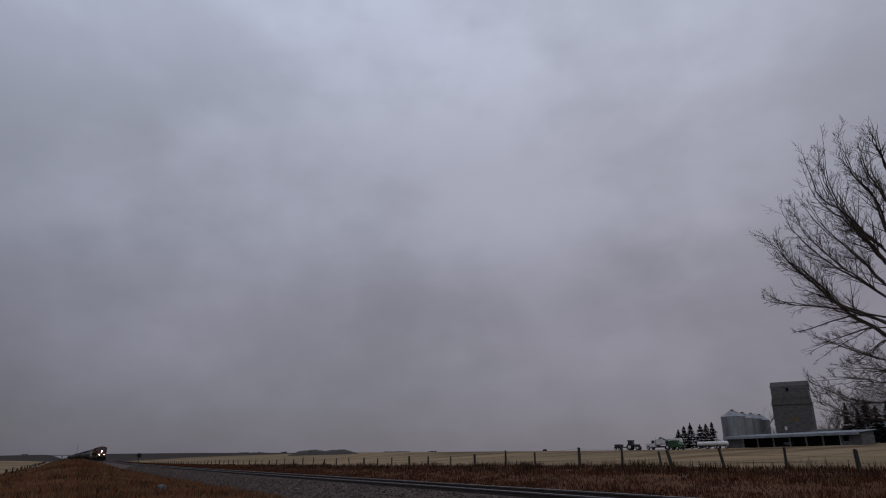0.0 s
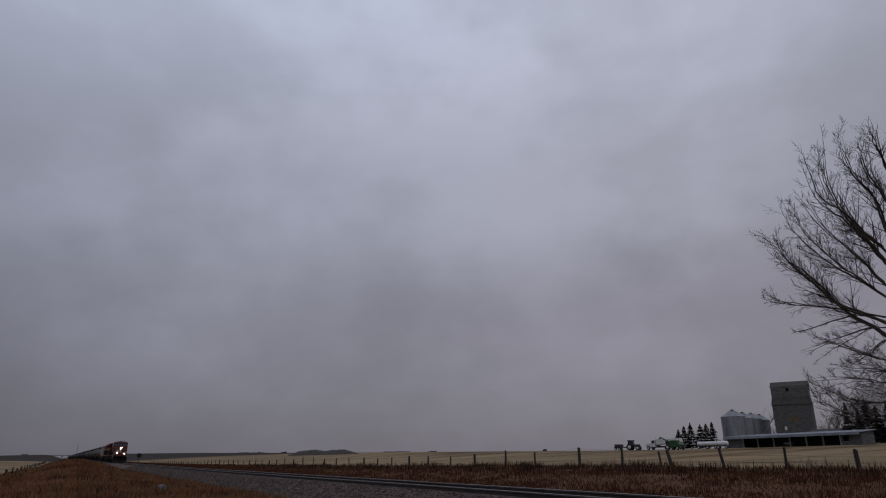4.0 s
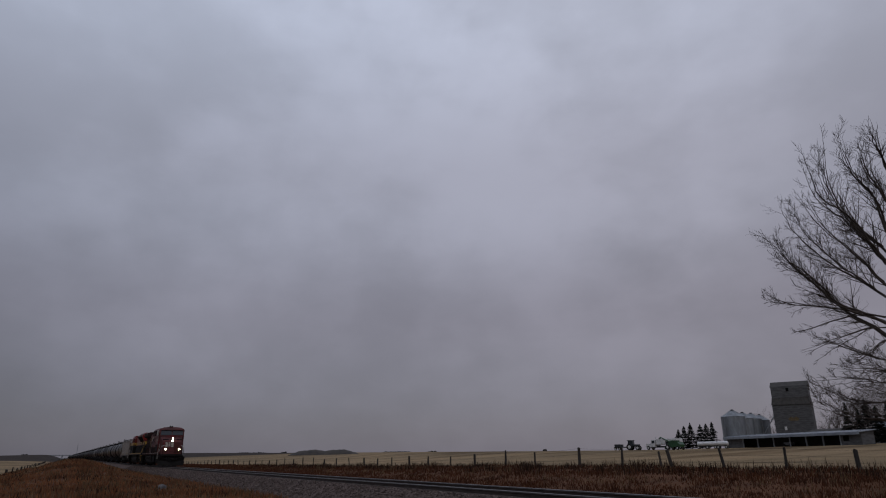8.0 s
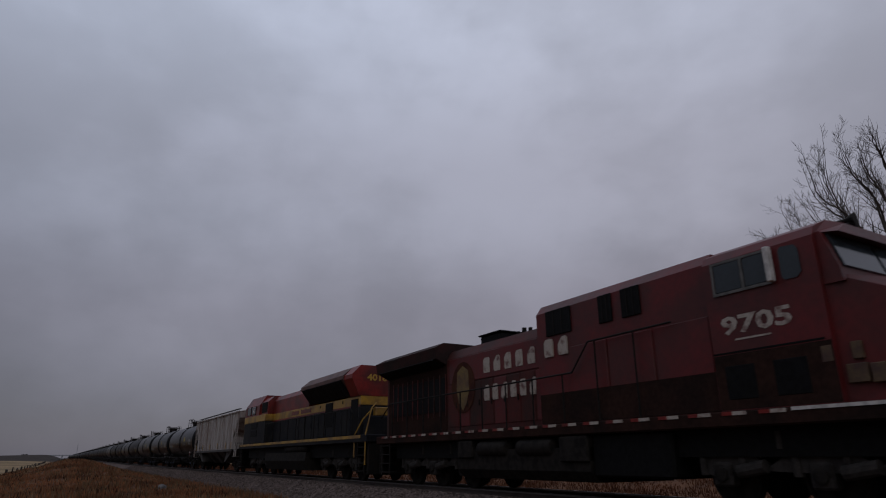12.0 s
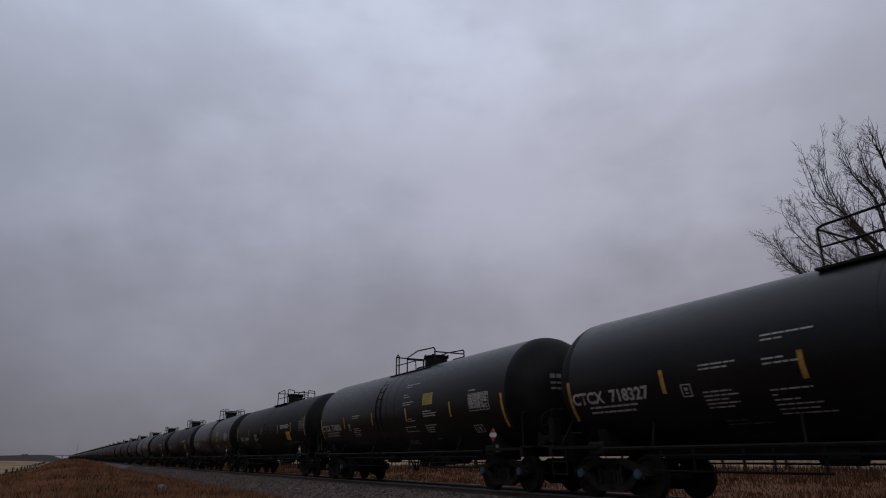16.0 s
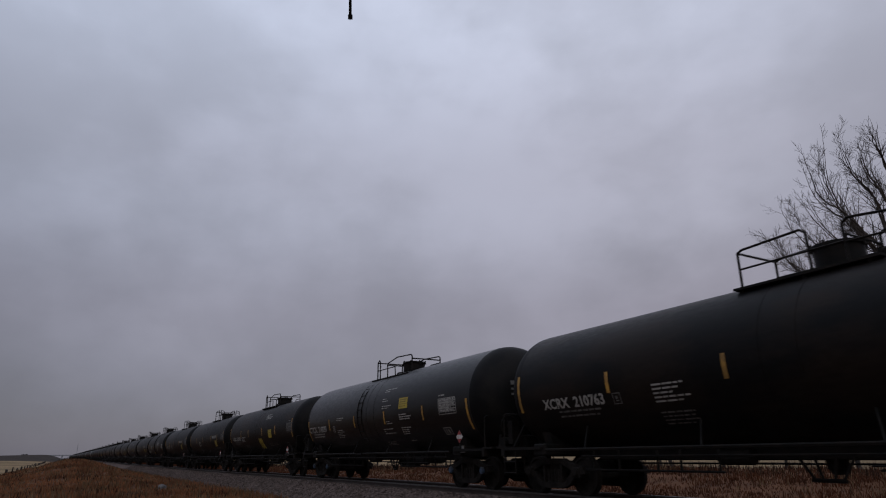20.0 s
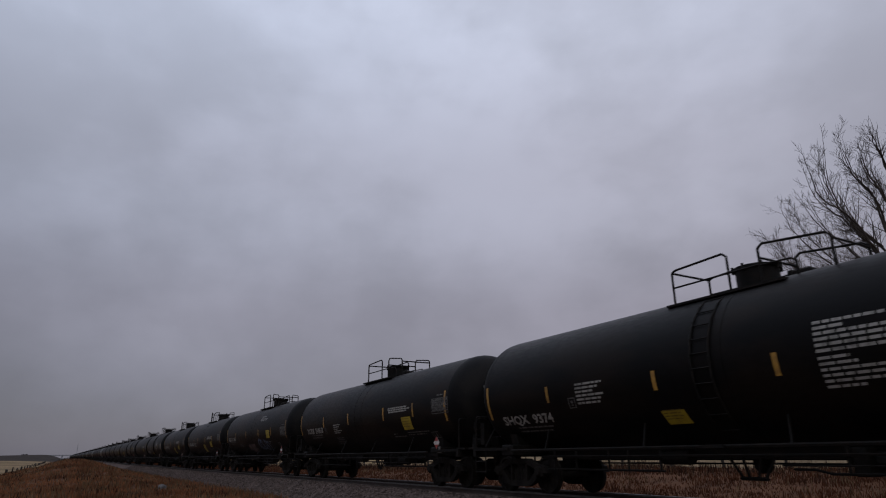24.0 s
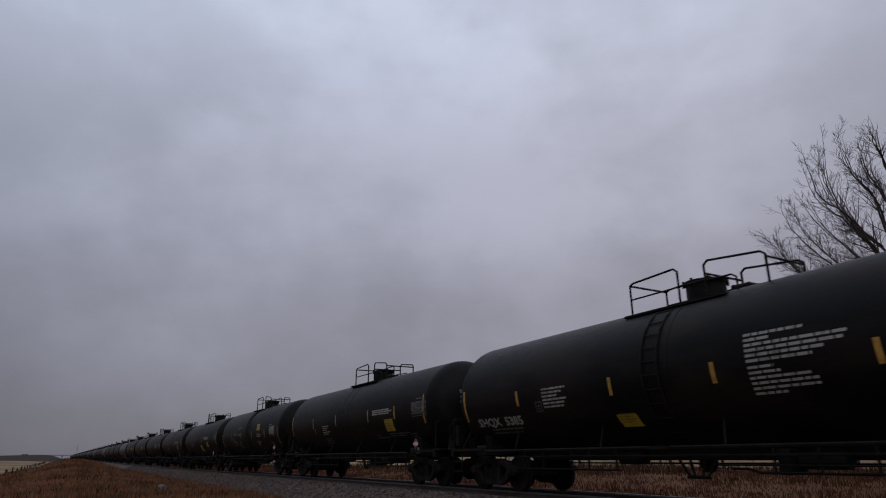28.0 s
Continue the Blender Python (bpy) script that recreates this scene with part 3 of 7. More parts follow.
def add_truck(car, y, full=True, caps=None):
    """A two-axle truck with its wheelsets."""
    def bolster():
        b = Build()
        b.box(-1.0, 1.0, -0.2, 0.2, 0.50, 0.80, 0.04)
        b.tube((0, 0, 0.75), (0, 0, 0.98), 0.22, 14)
        for yy in (-0.42, 0.42):
            b.box(-0.95, 0.95, yy - 0.04, yy + 0.04, 0.32, 0.42)
        return b.mesh("bolster", GRIME)
    tk = part("truck", kit("bolster", bolster), GRIME, car, "grimy two-axle freight truck", m=pose(0, y, 0))
    if full:
        part("side_frame", kit("sf-", lambda: sideframe_mesh(-1)), GRIME, tk)
        part("side_frame", kit("sf+", lambda: sideframe_mesh(1)), GRIME, tk)
    else:
        part("side_frame", kit("sf-", lambda: sideframe_mesh(-1)), GRIME, tk)
    for a in (-0.89, 0.89):
        w = part("wheelset", kit("wheels", wheelset_mesh), GRIME, tk, m=pose(0, a, 0.457))
        if full:
            AXLES.append((w, (0, a, 0.457), 0.457))
            part("bearing_cap", kit("cap" + (caps.name if caps else ""), lambda: cap_mesh(caps)), caps or GRIME, tk, "dull blue bearing cap" if caps is BLUECAP else "", m=pose(0, a, 0.53))


def coupler_mesh():
    b = Build()
    b.box(-0.12, 0.12, -0.55, 0.0, 0.78, 0.98, 0.03)
    b.box(-0.20, 0.16, -0.78, -0.50, 0.72, 1.02, 0.05)
    b.box(0.02, 0.22, -0.95, -0.72, 0.74, 1.0, 0.04)
    b.path([(-0.1, -0.4, 0.78), (-0.18, -0.62, 0.42), (-0.12, -0.9, 0.36), (-0.1, -1.0, 0.55)], 0.028)
    return b.mesh("coupler", IRON)


def shell_mesh(material, radius):
    b = Build()
    prof = []
    for i in range(13):
        a = math.pi / 2 * i / 12
        prof.append((-TANK_HALF - HEAD * math.cos(a), max(0.02, radius * math.sin(a) ** 0.84)))
    for y in (-0.35, 0.35):
        prof += [(y - 0.011, radius), (y - 0.01, radius + 0.006), (y + 0.04, radius + 0.006), (y + 0.041, radius)]
    prof += [(-p, r) for p, r in prof[:13][::-1]]
    b.lathe(prof, 0, TANK_Z, 64)
    me = b.mesh("tank_shell", material, True, 28)
    me.materials.append(HEADM)
    # both ends are darker than the barrel
    for p in me.polygons:
        if abs(p.center.y) > TANK_HALF + 0.03:
            p.material_index = 1
    return me


# the top platform of each style: foot rail, high rail, dome
TOPS = {"A": (1.25, -0.15, -0.85, -2.15, -0.15), "B": (0.86, -0.55, -1.2, -2.45, -0.75), "C": (1.1, -0.3, -1.0, -2.4, -0.52), "D": (1.30, 1.05, 0.32, -1.9, -0.88), "E": (1.58, 1.3, 0.62, -1.7, -0.55)}
TOPS["F"], TOPS["G"] = TOPS["B"], TOPS["E"]


def low_rail_mesh(style, s):
    """The lower handrail at one end of the top platform."""
    b = Build()
    a0, a1, c0, c1, dome = TOPS[style]
    r = 0.026
    x = s * 0.62
    b.path([(x, a0, 4.36), (x, a0, 5.17), (x, a0 - 0.1, 5.22), (x, a1 + 0.1, 5.27), (x, a1, 5.18), (x, a1, 4.36)], r)
    if style in "DEG":
        b.path([(x, a0, 4.80), (x, dome + 0.5, 4.80), (x, dome + 0.45, 4.4)], r * 0.8)
    else:
        b.path([(x, a0, 4.80), (x, c0, 4.80)], r * 0.8)
    return b.lower(LOW).mesh("low_handrail", IRON)


def cage_mesh(style, s):
    """The longer and higher handrail beside the dome."""
    c0, c1 = TOPS[style][2:4]
    x, r = s * 0.62, 0.026
    if style in "DEG":
        pts = [(x, c0, 4.36), (x, c0, 4.98), (x, c0 - 0.06, 5.03), (x, c0 - 0.9, 5.18), (x, c1 + 0.08, 5.12), (x, c1, 5.05), (x, c1, 4.36)]
    else:
        pts = [(x, c0, 4.36), (x, c0, 5.15), (x, c0 - 0.10, 5.23), (x, c1 + 0.10, 5.08), (x, c1, 5.0), (x, c1, 4.36)]
    return Build().path(pts, r).lower(LOW).mesh("platform_handrail", IRON)


def hoop_mesh(style, s):
    """The low hoop inside the long handrail."""
    c0, c1 = TOPS[style][2:4]
    x, r = s * 0.62, 0.021
    if style in "DEG":
        pts = [(x, c1, 4.84), (x, c1 + 0.75, 4.84), (x, c1 + 0.85, 4.76), (x, c1 + 0.85, 4.36)]
    else:
        pts = [(x, c0, 4.78), (x, c0 - 0.62, 4.76), (x, c0 - 0.72, 4.68), (x, c0 - 0.72, 4.36)]
    return Build().path(pts, r).lower(LOW).mesh("rail_hoop", IRON)


def cross_mesh(y, z):
    return Build().tube((-0.62, y, z), (0.62, y, z), 0.026, 6).lower(LOW).mesh("cross_rail", IRON)


def platform_mesh(style):
    b = Build()
    a0, a1, c0, c1, dome = TOPS[style]
    lo = dome - 1.05
    for s in (-1, 1):
        b.box(*sorted((s * 0.5, s * 0.86)), lo, a0 + 0.05, 4.30, 4.35)
        for y in (a0 - 0.1, (a0 + lo) / 2, lo + 0.2):
            b.box(*sorted((s * 0.8, s * 0.7)), y - 0.03, y + 0.03, 4.12, 4.31)
    b.box(-0.5, 0.5, a0 - 0.5, a0 + 0.05, 4.30, 4.35)
    return b.lower(LOW).mesh("platform", IRON)


def dome_mesh(style):
    b = Build()
    y = TOPS[style][4]
    k = -1 if style in "DEG" else 1
    b.lathe([(4.35, 0.42), (4.88, 0.42), (4.89, 0.46), (4.95, 0.46), (4.96, 0.42), (5.0, 0.16), (5.0, 0.0)], 0, n=22, axis="z", cy=y)
    for i in range(8):
        a = i * math.pi / 4
        b.tube((0.46 * math.cos(a), y + 0.46 * math.sin(a), 4.83), (0.46 * math.cos(a), y + 0.46 * math.sin(a), 4.99), 0.03, 5)
    b.box(-0.22, 0.22, y - 1.0 * k - 0.2, y - 1.0 * k + 0.2, 4.42, 4.64, 0.04)
    b.tube((0, y - 0.72 * k, 4.45), (0, y - 0.72 * k, 4.68), 0.09, 10)
    return b.lower(LOW).mesh("manway_dome", IRON, True, 30)


def ladder_mesh():
    b = Build()
    zs = [1.2, 1.56, 1.93, 2.3, 2.67, 3.04, 3.4, 3.73, 3.96]
    def at(z):
        s = max(-1, min(1, (z - TANK_Z) / TANK_R))
        return -(TANK_R * math.sqrt(1 - s * s) + 0.09)
    for y in (-0.21, 0.21):
        b.path([(at(z), y, z) for z in zs], 0.022, 5)
    b.box(-1.58, -1.38, -0.24, 0.24, 1.03, 1.09)
    return b.mesh("side_ladder", IRON)


def underframe_mesh():
    """The stub frame under one end of the tank."""
    b = Build()
    for y in (1,):
        b.box(-0.3, 0.3, *sorted((y * 5.0, y * 8.25)), 0.98, 1.28, 0.03)
        b.box(-1.45, 1.45, *sorted((y * 6.28, y * 6.78)), 1.0, 1.32, 0.04)
        b.box(-1.5, 1.5, *sorted((y * 8.0, y * 8.12)), 1.0, 1.24)
        for x in (-1, 1):
            b.prism([(x * 0.3, 1.2), (x * 1.1, 1.22), (x * 1.2, 1.62), (x * 0.9, 1.45)], *sorted((y * 6.38, y * 6.68)))
            b.box(*sorted((x * 1.35, x * 1.5)), *sorted((y * 6.4, y * 8.1)), 1.16, 1.24)
    return b.lower(LOW).mesh("underframe", IRON)


def sill_mesh():
    """The long dark sill and train pipe under the belly."""
    b = Build()
    b.box(-0.34, 0.34, -5.6, 5.6, 0.88, 1.22, 0.03)
    return b.lower(LOW).mesh("draft_sill", IRON)


def siderail_mesh():
    b = Build()
    for x in (-1.50, 1.50):
        b.tube((x, -6.2, 1.15), (x, 6.2, 1.15), 0.04, 6)
        for y in np.linspace(-4.8, 4.8, 4):
            b.tube((x, y, 1.16), (x * 0.78, y + 0.2, 1.72), 0.022, 4)
    return b.lower(LOW).mesh("side_safety_rail", IRON)


def belly_mesh():
    """Brake gear, outlet valve and pipes slung under the tank."""
    b = Build()
    b.tube((0.25, -2.6, 0.98), (0.25, -1.6, 0.98), 0.24, 14)
    b.tube((-0.45, 1.3, 0.95), (-0.45, 2.0, 0.95), 0.17, 12)
    b.lathe([(0.62, 0.10), (0.74, 0.18), (1.0, 0.20), (1.45, 0.34)], 0, n=14, axis="z")
    b.box(-0.3, 0.3, -0.4, 0.4, 0.95, 1.45, 0.05)
    b.path([(-1.1, -5.4, 0.98), (-1.1, 5.4, 0.98)], 0.028)
    b.path([(0.7, -5.4, 0.80), (0.7, 5.4, 0.80)], 0.022)
    b.path([(-1.25, -4.4, 0.80), (-1.25, -1.2, 0.80)], 0.018)
    b.path([(-1.05, -5.3, 0.66), (-1.05, -1.9, 0.66), (-0.8, -1.5, 0.72), (-0.6, -1.0, 0.72)], 0.026)
    b.path([(-1.05, 1.5, 0.66), (-1.05, 5.3, 0.66)], 0.026)
    for y in (-5.2, -4.5, -3.9, -3.0, -2.2, 1.6, 2.5, 3.1, 4.2, 5.0):
        b.tube((-1.05, y, 0.64), (-1.05, y, 1.16), 0.028, 5)
    b.tube((-0.7, -3.3, 0.88), (-0.7, -2.5, 0.88), 0.16, 12)
    b.box(-1.0, -0.5, -2.45, -2.2, 0.62, 1.1, 0.03)
    for y in (-0.5, -0.2, 0.2, 0.5):
        b.tube((-0.35, y, 0.95), (-0.35 + 0.2 * y, y * 0.6, 0.52), 0.03, 5)
    b.tube((-0.45, -0.35, 0.52), (-0.25, 0.35, 0.52), 0.04, 6)
    return b.lower(LOW).mesh("brake_gear", IRON)


def endrail_mesh():
    b = Build()
    b.path([(-1.42, 8.06, 1.24), (-1.42, 8.06, 2.15), (-1.36, 8.06, 2.2), (1.36, 8.06, 2.2), (1.42, 8.06, 2.15), (1.42, 8.06, 1.24)], 0.022)
    for x in (-0.75, -0.35):
        b.tube((x, 8.1, 0.6), (x, 8.1, 1.24), 0.018, 5)
    b.tube((-0.75, 8.1, 0.7), (-0.35, 8.1, 0.7), 0.016, 5)
    b.box(-1.45, 1.45, 7.95, 8.42, 1.22, 1.28)
    for x in (-1.0, 1.0):
        b.tube((x, 8.2, 1.26), (x * 0.72, 7.9, 2.05), 0.045, 6)
    b.box(-0.62, -0.12, 8.15, 8.5, 1.26, 1.62, 0.03)
    b.tube((0.2, 8.3, 1.42), (1.0, 8.3, 1.42), 0.15, 12)
    for z in (0.55, 0.85):
        b.tube((-1.48, 7.5, z), (-1.48, 8.0, z), 0.016, 5)
    for y in (7.5, 8.0):
        b.tube((-1.48, y, 0.5), (-1.48, y, 1.2), 0.016, 5)
    return b.lower(LOW).mesh("end_handrail", IRON)


def brakewheel_mesh():
    b = Build()
    for i in range(14):
        a0, a1 = 2 * math.pi * i / 14, 2 * math.pi * (i + 1) / 14
        b.tube((0.28 * math.cos(a0), 0, 0.28 * math.sin(a0)), (0.28 * math.cos(a1), 0, 0.28 * math.sin(a1)), 0.018, 5)
    for i in range(4):
        a = i * math.pi / 2 + 0.4
        b.tube((0, 0, 0), (0.28 * math.cos(a), 0, 0.28 * math.sin(a)), 0.013, 4)
    b.tube((0, -0.12, 0), (0, 0.05, 0), 0.06, 8)
    b.box(-0.12, 0.12, -0.3, -0.1, -0.5, 0.12)
    return b.mesh("brake_wheel", IRON)


def placard(car, y, z):
    b = Build()
    put = lambda u, w: Vector((-1.47, y - u, z + w))
    c = [put(0.0, -0.19), put(0.19, 0), put(0, 0.19), put(-0.19, 0)]
    b.add(c, [(0, 1, 2, 3)])
    part("placard_holder", Build().box(-1.465, -1.43, y - 0.05, y + 0.05, z - 0.45, z + 0.12), IRON, car)
    p = part("placard", b, PLACW, car, "diamond hazard placard, red and white")
    b = Build()
    put = lambda u, w: Vector((-1.475, y - u, z + w))
    for h in (0.06, -0.19):
        b = Build()
        w0, w1 = h, h + 0.13
        k0, k1 = 0.18 - abs(w0), 0.18 - abs(w1)
        k0, k1 = max(0, k0), max(0, k1)
        b.add([put(-k0, w0), put(k0, w0), put(k1, w1), put(-k1, w1)], [(0, 1, 2, 3)])
        part("placard_band", b, PLACR, p)


def reflector(car, y, z0, z1):
    put = on_tank(y, z0)
    r0 = NOW["r"]
    h = r0 / LOW * (math.asin((z1 * LOW - TANK_Z) / r0) - math.asin((z0 * LOW - TANK_Z) / r0))
    part("reflector_strip", patch(Build(), put, -0.05, 0.05, 0, h, 1, 4), YELLOW, car)


# per style: low strips (places, foot, top), end strips (foot, top), number (start, foot, width), test grid, framed stencil, placard
STRIPS = {"A": ((4.36, 1.43, -1.5, -4.55), 2.27, 2.77), "B": ((3.9, 0.87, -2.7, -5.12), 2.43, 2.93), "C": ((4.55, 1.1, -1.58, -4.48), 2.36, 2.78),
          "E": ((4.02, 2.04, -1.34, -4.18), 2.41, 2.91), "F": ((4.5, 1.54, -1.6, -4.4), 2.38, 2.84)}
ENDSTRIP = {"A": (1.84, 2.80), "B": (2.17, 3.18), "C": (2.05, 3.0), "E": (2.17, 3.18), "F": (2.16, 3.14)}
NUMBER = {"A": (7.12, 2.22, 2.35), "B": (6.24, 2.20, 2.15), "C": (6.68, 1.88, 2.1), "E": (6.42, 2.24, 2.15), "F": (6.7, 2.26, 2.05)}
GRID = {"A": (-5.67, 2.385, 1.06, 0.53), "B": (-6.50, 2.45, 1.05, 0.51), "C": (-6.34, 2.24, 1.08, 0.60), "E": (-6.45, 2.44, 1.05, 0.52), "F": (-6.34, 2.26, 1.0, 0.54)}
FRAMED = {"A": (-5.64, 1.73), "B": (-6.0, 1.65), "C": (-5.2, 1.62), "E": (-5.85, 1.66), "F": (-5.28, 1.70)}


def tank_marks(car, style, word, rng):
    """Lettering and panels on the side that faces the camera."""
    kind = {"D": "A", "G": "E"}.get(style, style)
    e0, e1 = ENDSTRIP[kind]
    for y in (-7.36, 7.18):
        reflector(car, y, e0, e1)
    places, z0, z1 = STRIPS[kind]
    for y in places:
        reflector(car, y, z0, z1)
    if word:
        mark, num = word.split()
        y, z, w = NUMBER[kind]
        lettering(mark + "  " + num, 0.40 if kind == "A" else 0.37, on_tank(y, z), "car_number", STENCIL, car, "white stencilled car number", w)
        rows = Build()
        bars(rows, on_tank(y - 0.5, z - 0.12), 0, 0, [1.5, 1.35], 0.13, 0.05, 1)
        tagged(part("number_print", rows, STENCIL if kind == "A" else DIMSTEN, car), kind="stuff")
    s, d, g = Build(), Build(), Build()

    def panel(y, z, w, h, lean=0.0, name="yellow_panel", label="yellow inspection sticker"):
        part(name, patch(Build(), on_tank(y, z), 0, w, 0, h, 1, 3, slant=lean), PANEL, car, label)
        n = 4
        bars(g, on_tank(y, z + h * 0.78, 0.009), 0.07 + lean * 0.5, 0, [w * 0.8, w * 0.72, w * 0.8, w * 0.68][:n], h * 0.2, 0.026, 7)
    if kind == "A":
        bars(s, on_tank(3.44, 2.73), 0, 0, [0.8, 0.62], 0.08, 0.035, 2)
        bars(s, on_tank(3.48, 2.20), 0, 0, [0.62, 0.75, 0.5, 0.7, 0.55], 0.085, 0.032, 3)
        bars(d, on_tank(3.3, 1.64), 0, 0, [0.5, 0.9], 0.10, 0.03, 4)
        if style == "A":
            bars(s, on_tank(2.09, 3.12), 0, 0, [0.95, 0.4], 0.09, 0.035, 5)
            bars(s, on_tank(2.12, 2.68), 0, 0, [0.4, 0.65], 0.09, 0.035, 6)
            bars(s, on_tank(2.13, 2.12), 0, 0, [0.75, 0.1, 0.5, 0.8, 0.7, 0.95], 0.10, 0.032, 7)
        else:
            bars(s, on_tank(-1.32, 3.62), 0, 0, [0.95, 0.4], 0.09, 0.035, 5)
            bars(s, on_tank(-1.31, 3.24), 0, 0, [0.35, 0.5], 0.09, 0.035, 6)
            bars(s, on_tank(-1.32, 2.95), 0, 0, [0.8, 0.6], 0.08, 0.035, 7)
            bars(s, on_tank(-1.62, 2.34), 0, 0, [0.3, 0.5], 0.08, 0.035, 8)
            bars(s, on_tank(-1.26, 2.06), 0, 0, [0.8, 0.15, 0.9], 0.09, 0.035, 9)
            bars(s, on_tank(-1.0, 1.58), 0, 0, [0.7, 0.6, 0.7], 0.075, 0.03, 10)
        panel(-2.78, 2.78, 0.68, 0.41)
        bars(s, on_tank(-2.76, 2.54), 0, 0, [0.62, 0.92, 0.84], 0.085, 0.042, 8)
        bars(s, on_tank(-2.74, 2.06), 0, 0, [0.75, 0.55, 0.5, 0.45], 0.085, 0.038, 9)
        bars(s, on_tank(-3.0, 1.6), 0, 0, [0.4], 0.085, 0.03, 10)
    elif kind == "B":
        bars(s, on_tank(2.66, 2.47), 0, 0, [0.8, 0.66, 0.5, 0.9, 0.7], 0.095, 0.04, 2)
        bars(d, on_tank(2.67, 1.88), 0, 0, [0.85, 0.8, 0.85, 0.7], 0.10, 0.04, 3)
        bars(s, on_tank(-3.16, 2.83), 0, 0, [1.55, 1.75, 1.5], 0.075, 0.05, 4)
        panel(-4.2, 2.0, 0.72, 0.50, -0.05)
        bars(d, on_tank(-3.15, 1.86), 0, 0, [0.3, 0.95], 0.12, 0.045, 5)
        bars(d, on_tank(-4.3, 1.88), 0, 0, [0.6, 0.5], 0.10, 0.045, 6)
        bars(d, on_tank(-4.95, 1.88), 0, 0, [1.0, 0.7], 0.10, 0.045, 8)
    elif kind in "EF":
        if kind == "E":
            bars(s, on_tank(3.88, 2.42), 0, 0, [1.1, 0.7, 0.8, 0.9], 0.10, 0.04, 2)
            bars(d, on_tank(3.3, 1.88), 0, 0, [0.9, 0.8, 0.85], 0.10, 0.04, 3)
            if style == "G":
                bars(s, on_tank(-1.75, 3.66), 0, 0, [1.0, 0.55, 1.35, 1.1], 0.09, 0.04, 4)
                panel(-2.75, 2.24, 0.68, 0.50, -0.03)
            else:
                bars(s, on_tank(-2.33, 2.83), 0, 0, [1.75, 1.6, 1.7], 0.085, 0.05, 4)
                panel(-3.36, 2.0, 0.72, 0.46, -0.03)
            panel(-0.44, 1.62, 0.82, 0.76, -0.12, "large_yellow_panel", "large yellow notice pasted on the tank")
            bars(d, on_tank(-2.4, 1.85), 0, 0, [0.7, 0.95], 0.11, 0.04, 5)
            bars(d, on_tank(-3.5, 1.88), 0, 0, [0.6, 0.8], 0.11, 0.04, 6)
        else:
            bars(s, on_tank(-1.75, 3.62), 0, 0, [1.0, 0.55, 1.5, 1.3], 0.09, 0.04, 4)
            panel(-3.40, 2.24, 0.68, 0.48, -0.03)
            bars(d, on_tank(3.5, 2.0), 0, 0, [0.6, 0.7, 0.6], 0.11, 0.04, 3)
            bars(s, on_tank(-3.6, 2.0), 0, 0, [0.4, 0.3], 0.11, 0.04, 6)
    else:
        bars(s, on_tank(3.5, 2.70), 0, 0, [0.9, 0.75, 0.6, 0.9, 0.8, 0.75], 0.095, 0.05, 2)
        panel(1.15, 1.64, 0.58, 0.36, -0.12)
        bars(s, on_tank(-2.3, 3.16), 0, 0, [1.1, 0.5, 1.8, 1.75, 1.4, 1.2], 0.10, 0.055, 4)
        bars(s, on_tank(-2.3, 2.54), 0, 0, [0.5, 0.6, 1.1, 1.2, 1.2, 0.6], 0.10, 0.05, 5)
    # the grid of test dates, framed stencils and the print on the tank's end
    y, z, w, h = GRID[kind]
    put = on_tank(y, z)
    gb = Build()
    for i in range(7):
        patch(gb, put, 0, w, h * i / 6 - 0.010, h * i / 6 + 0.010, 2, 1)
    for u in (0, 0.42, 0.6, 0.78, 0.94, w):
        patch(gb, put, u - 0.010, u + 0.010, 0, h, 1, 4)
    bars(gb, on_tank(y, z + h * 0.86), 0.04, 0, [1.0, 0.9, 0.95, 0.7, 0.9], h / 6, 0.045, 12)
    bars(gb, on_tank(y, z + h + 0.09), 0.35 if kind != "A" else 0.0, 0, [0.42], 0.09, 0.04, 13)
    tagged(part("test_grid", gb, STENCIL if kind in "AC" else DIMSTEN, car, "white stencilled grid of test dates"), kind="stuff")
    fr = Build()
    y, z = FRAMED[kind]
    put = on_tank(y, z)
    for a in ((0, 0.46, 0, 0.03), (0, 0.46, 0.25, 0.28), (0, 0.03, 0, 0.28), (0.43, 0.46, 0, 0.28), (0.12, 0.15, 0.05, 0.22), (0.24, 0.32, 0.05, 0.2)):
        patch(fr, put, *a, 1, 2, slant=-0.06)
    part("framed_stencil", fr, STENCIL if kind == "A" else DIMSTEN, car)
    fr = Build()
    put = on_tank(3.95 if kind == "A" else 3.82, 2.16)
    for a in ((0, 0.24, 0, 0.025), (0, 0.24, 0.25, 0.275), (0, 0.025, 0, 0.275), (0.215, 0.24, 0, 0.275), (0.08, 0.16, 0.07, 0.10), (0.08, 0.16, 0.13, 0.2)):
        patch(fr, put, *a, 1, 2)
    part("framed_stencil", fr, STENCIL if kind == "A" else DIMSTEN, car)
    e = Build()
    for i, (wd, hh) in enumerate(((1.0, 0.12), (0.62, 0.06), (0.7, 0.06))):
        u = -0.72
        while u < -0.72 + wd - 0.05:
            k = min(rng.uniform(0.1, 0.22), -0.72 + wd - u)
            z = TANK_Z + 0.32 - i * 0.15
            f = lambda xx, zz: -(TANK_HALF + HEAD * math.sqrt(max(0, 1 - (math.hypot(xx, zz - TANK_Z) / NOW["r"]) ** 2.4)) + 0.225)
            e.add([(u, f(u, z), z), (u + k, f(u + k, z), z), (u + k, f(u + k, z + hh), z + hh), (u, f(u, z + hh), z + hh)], [(0, 1, 2, 3)])
            u += k + 0.035
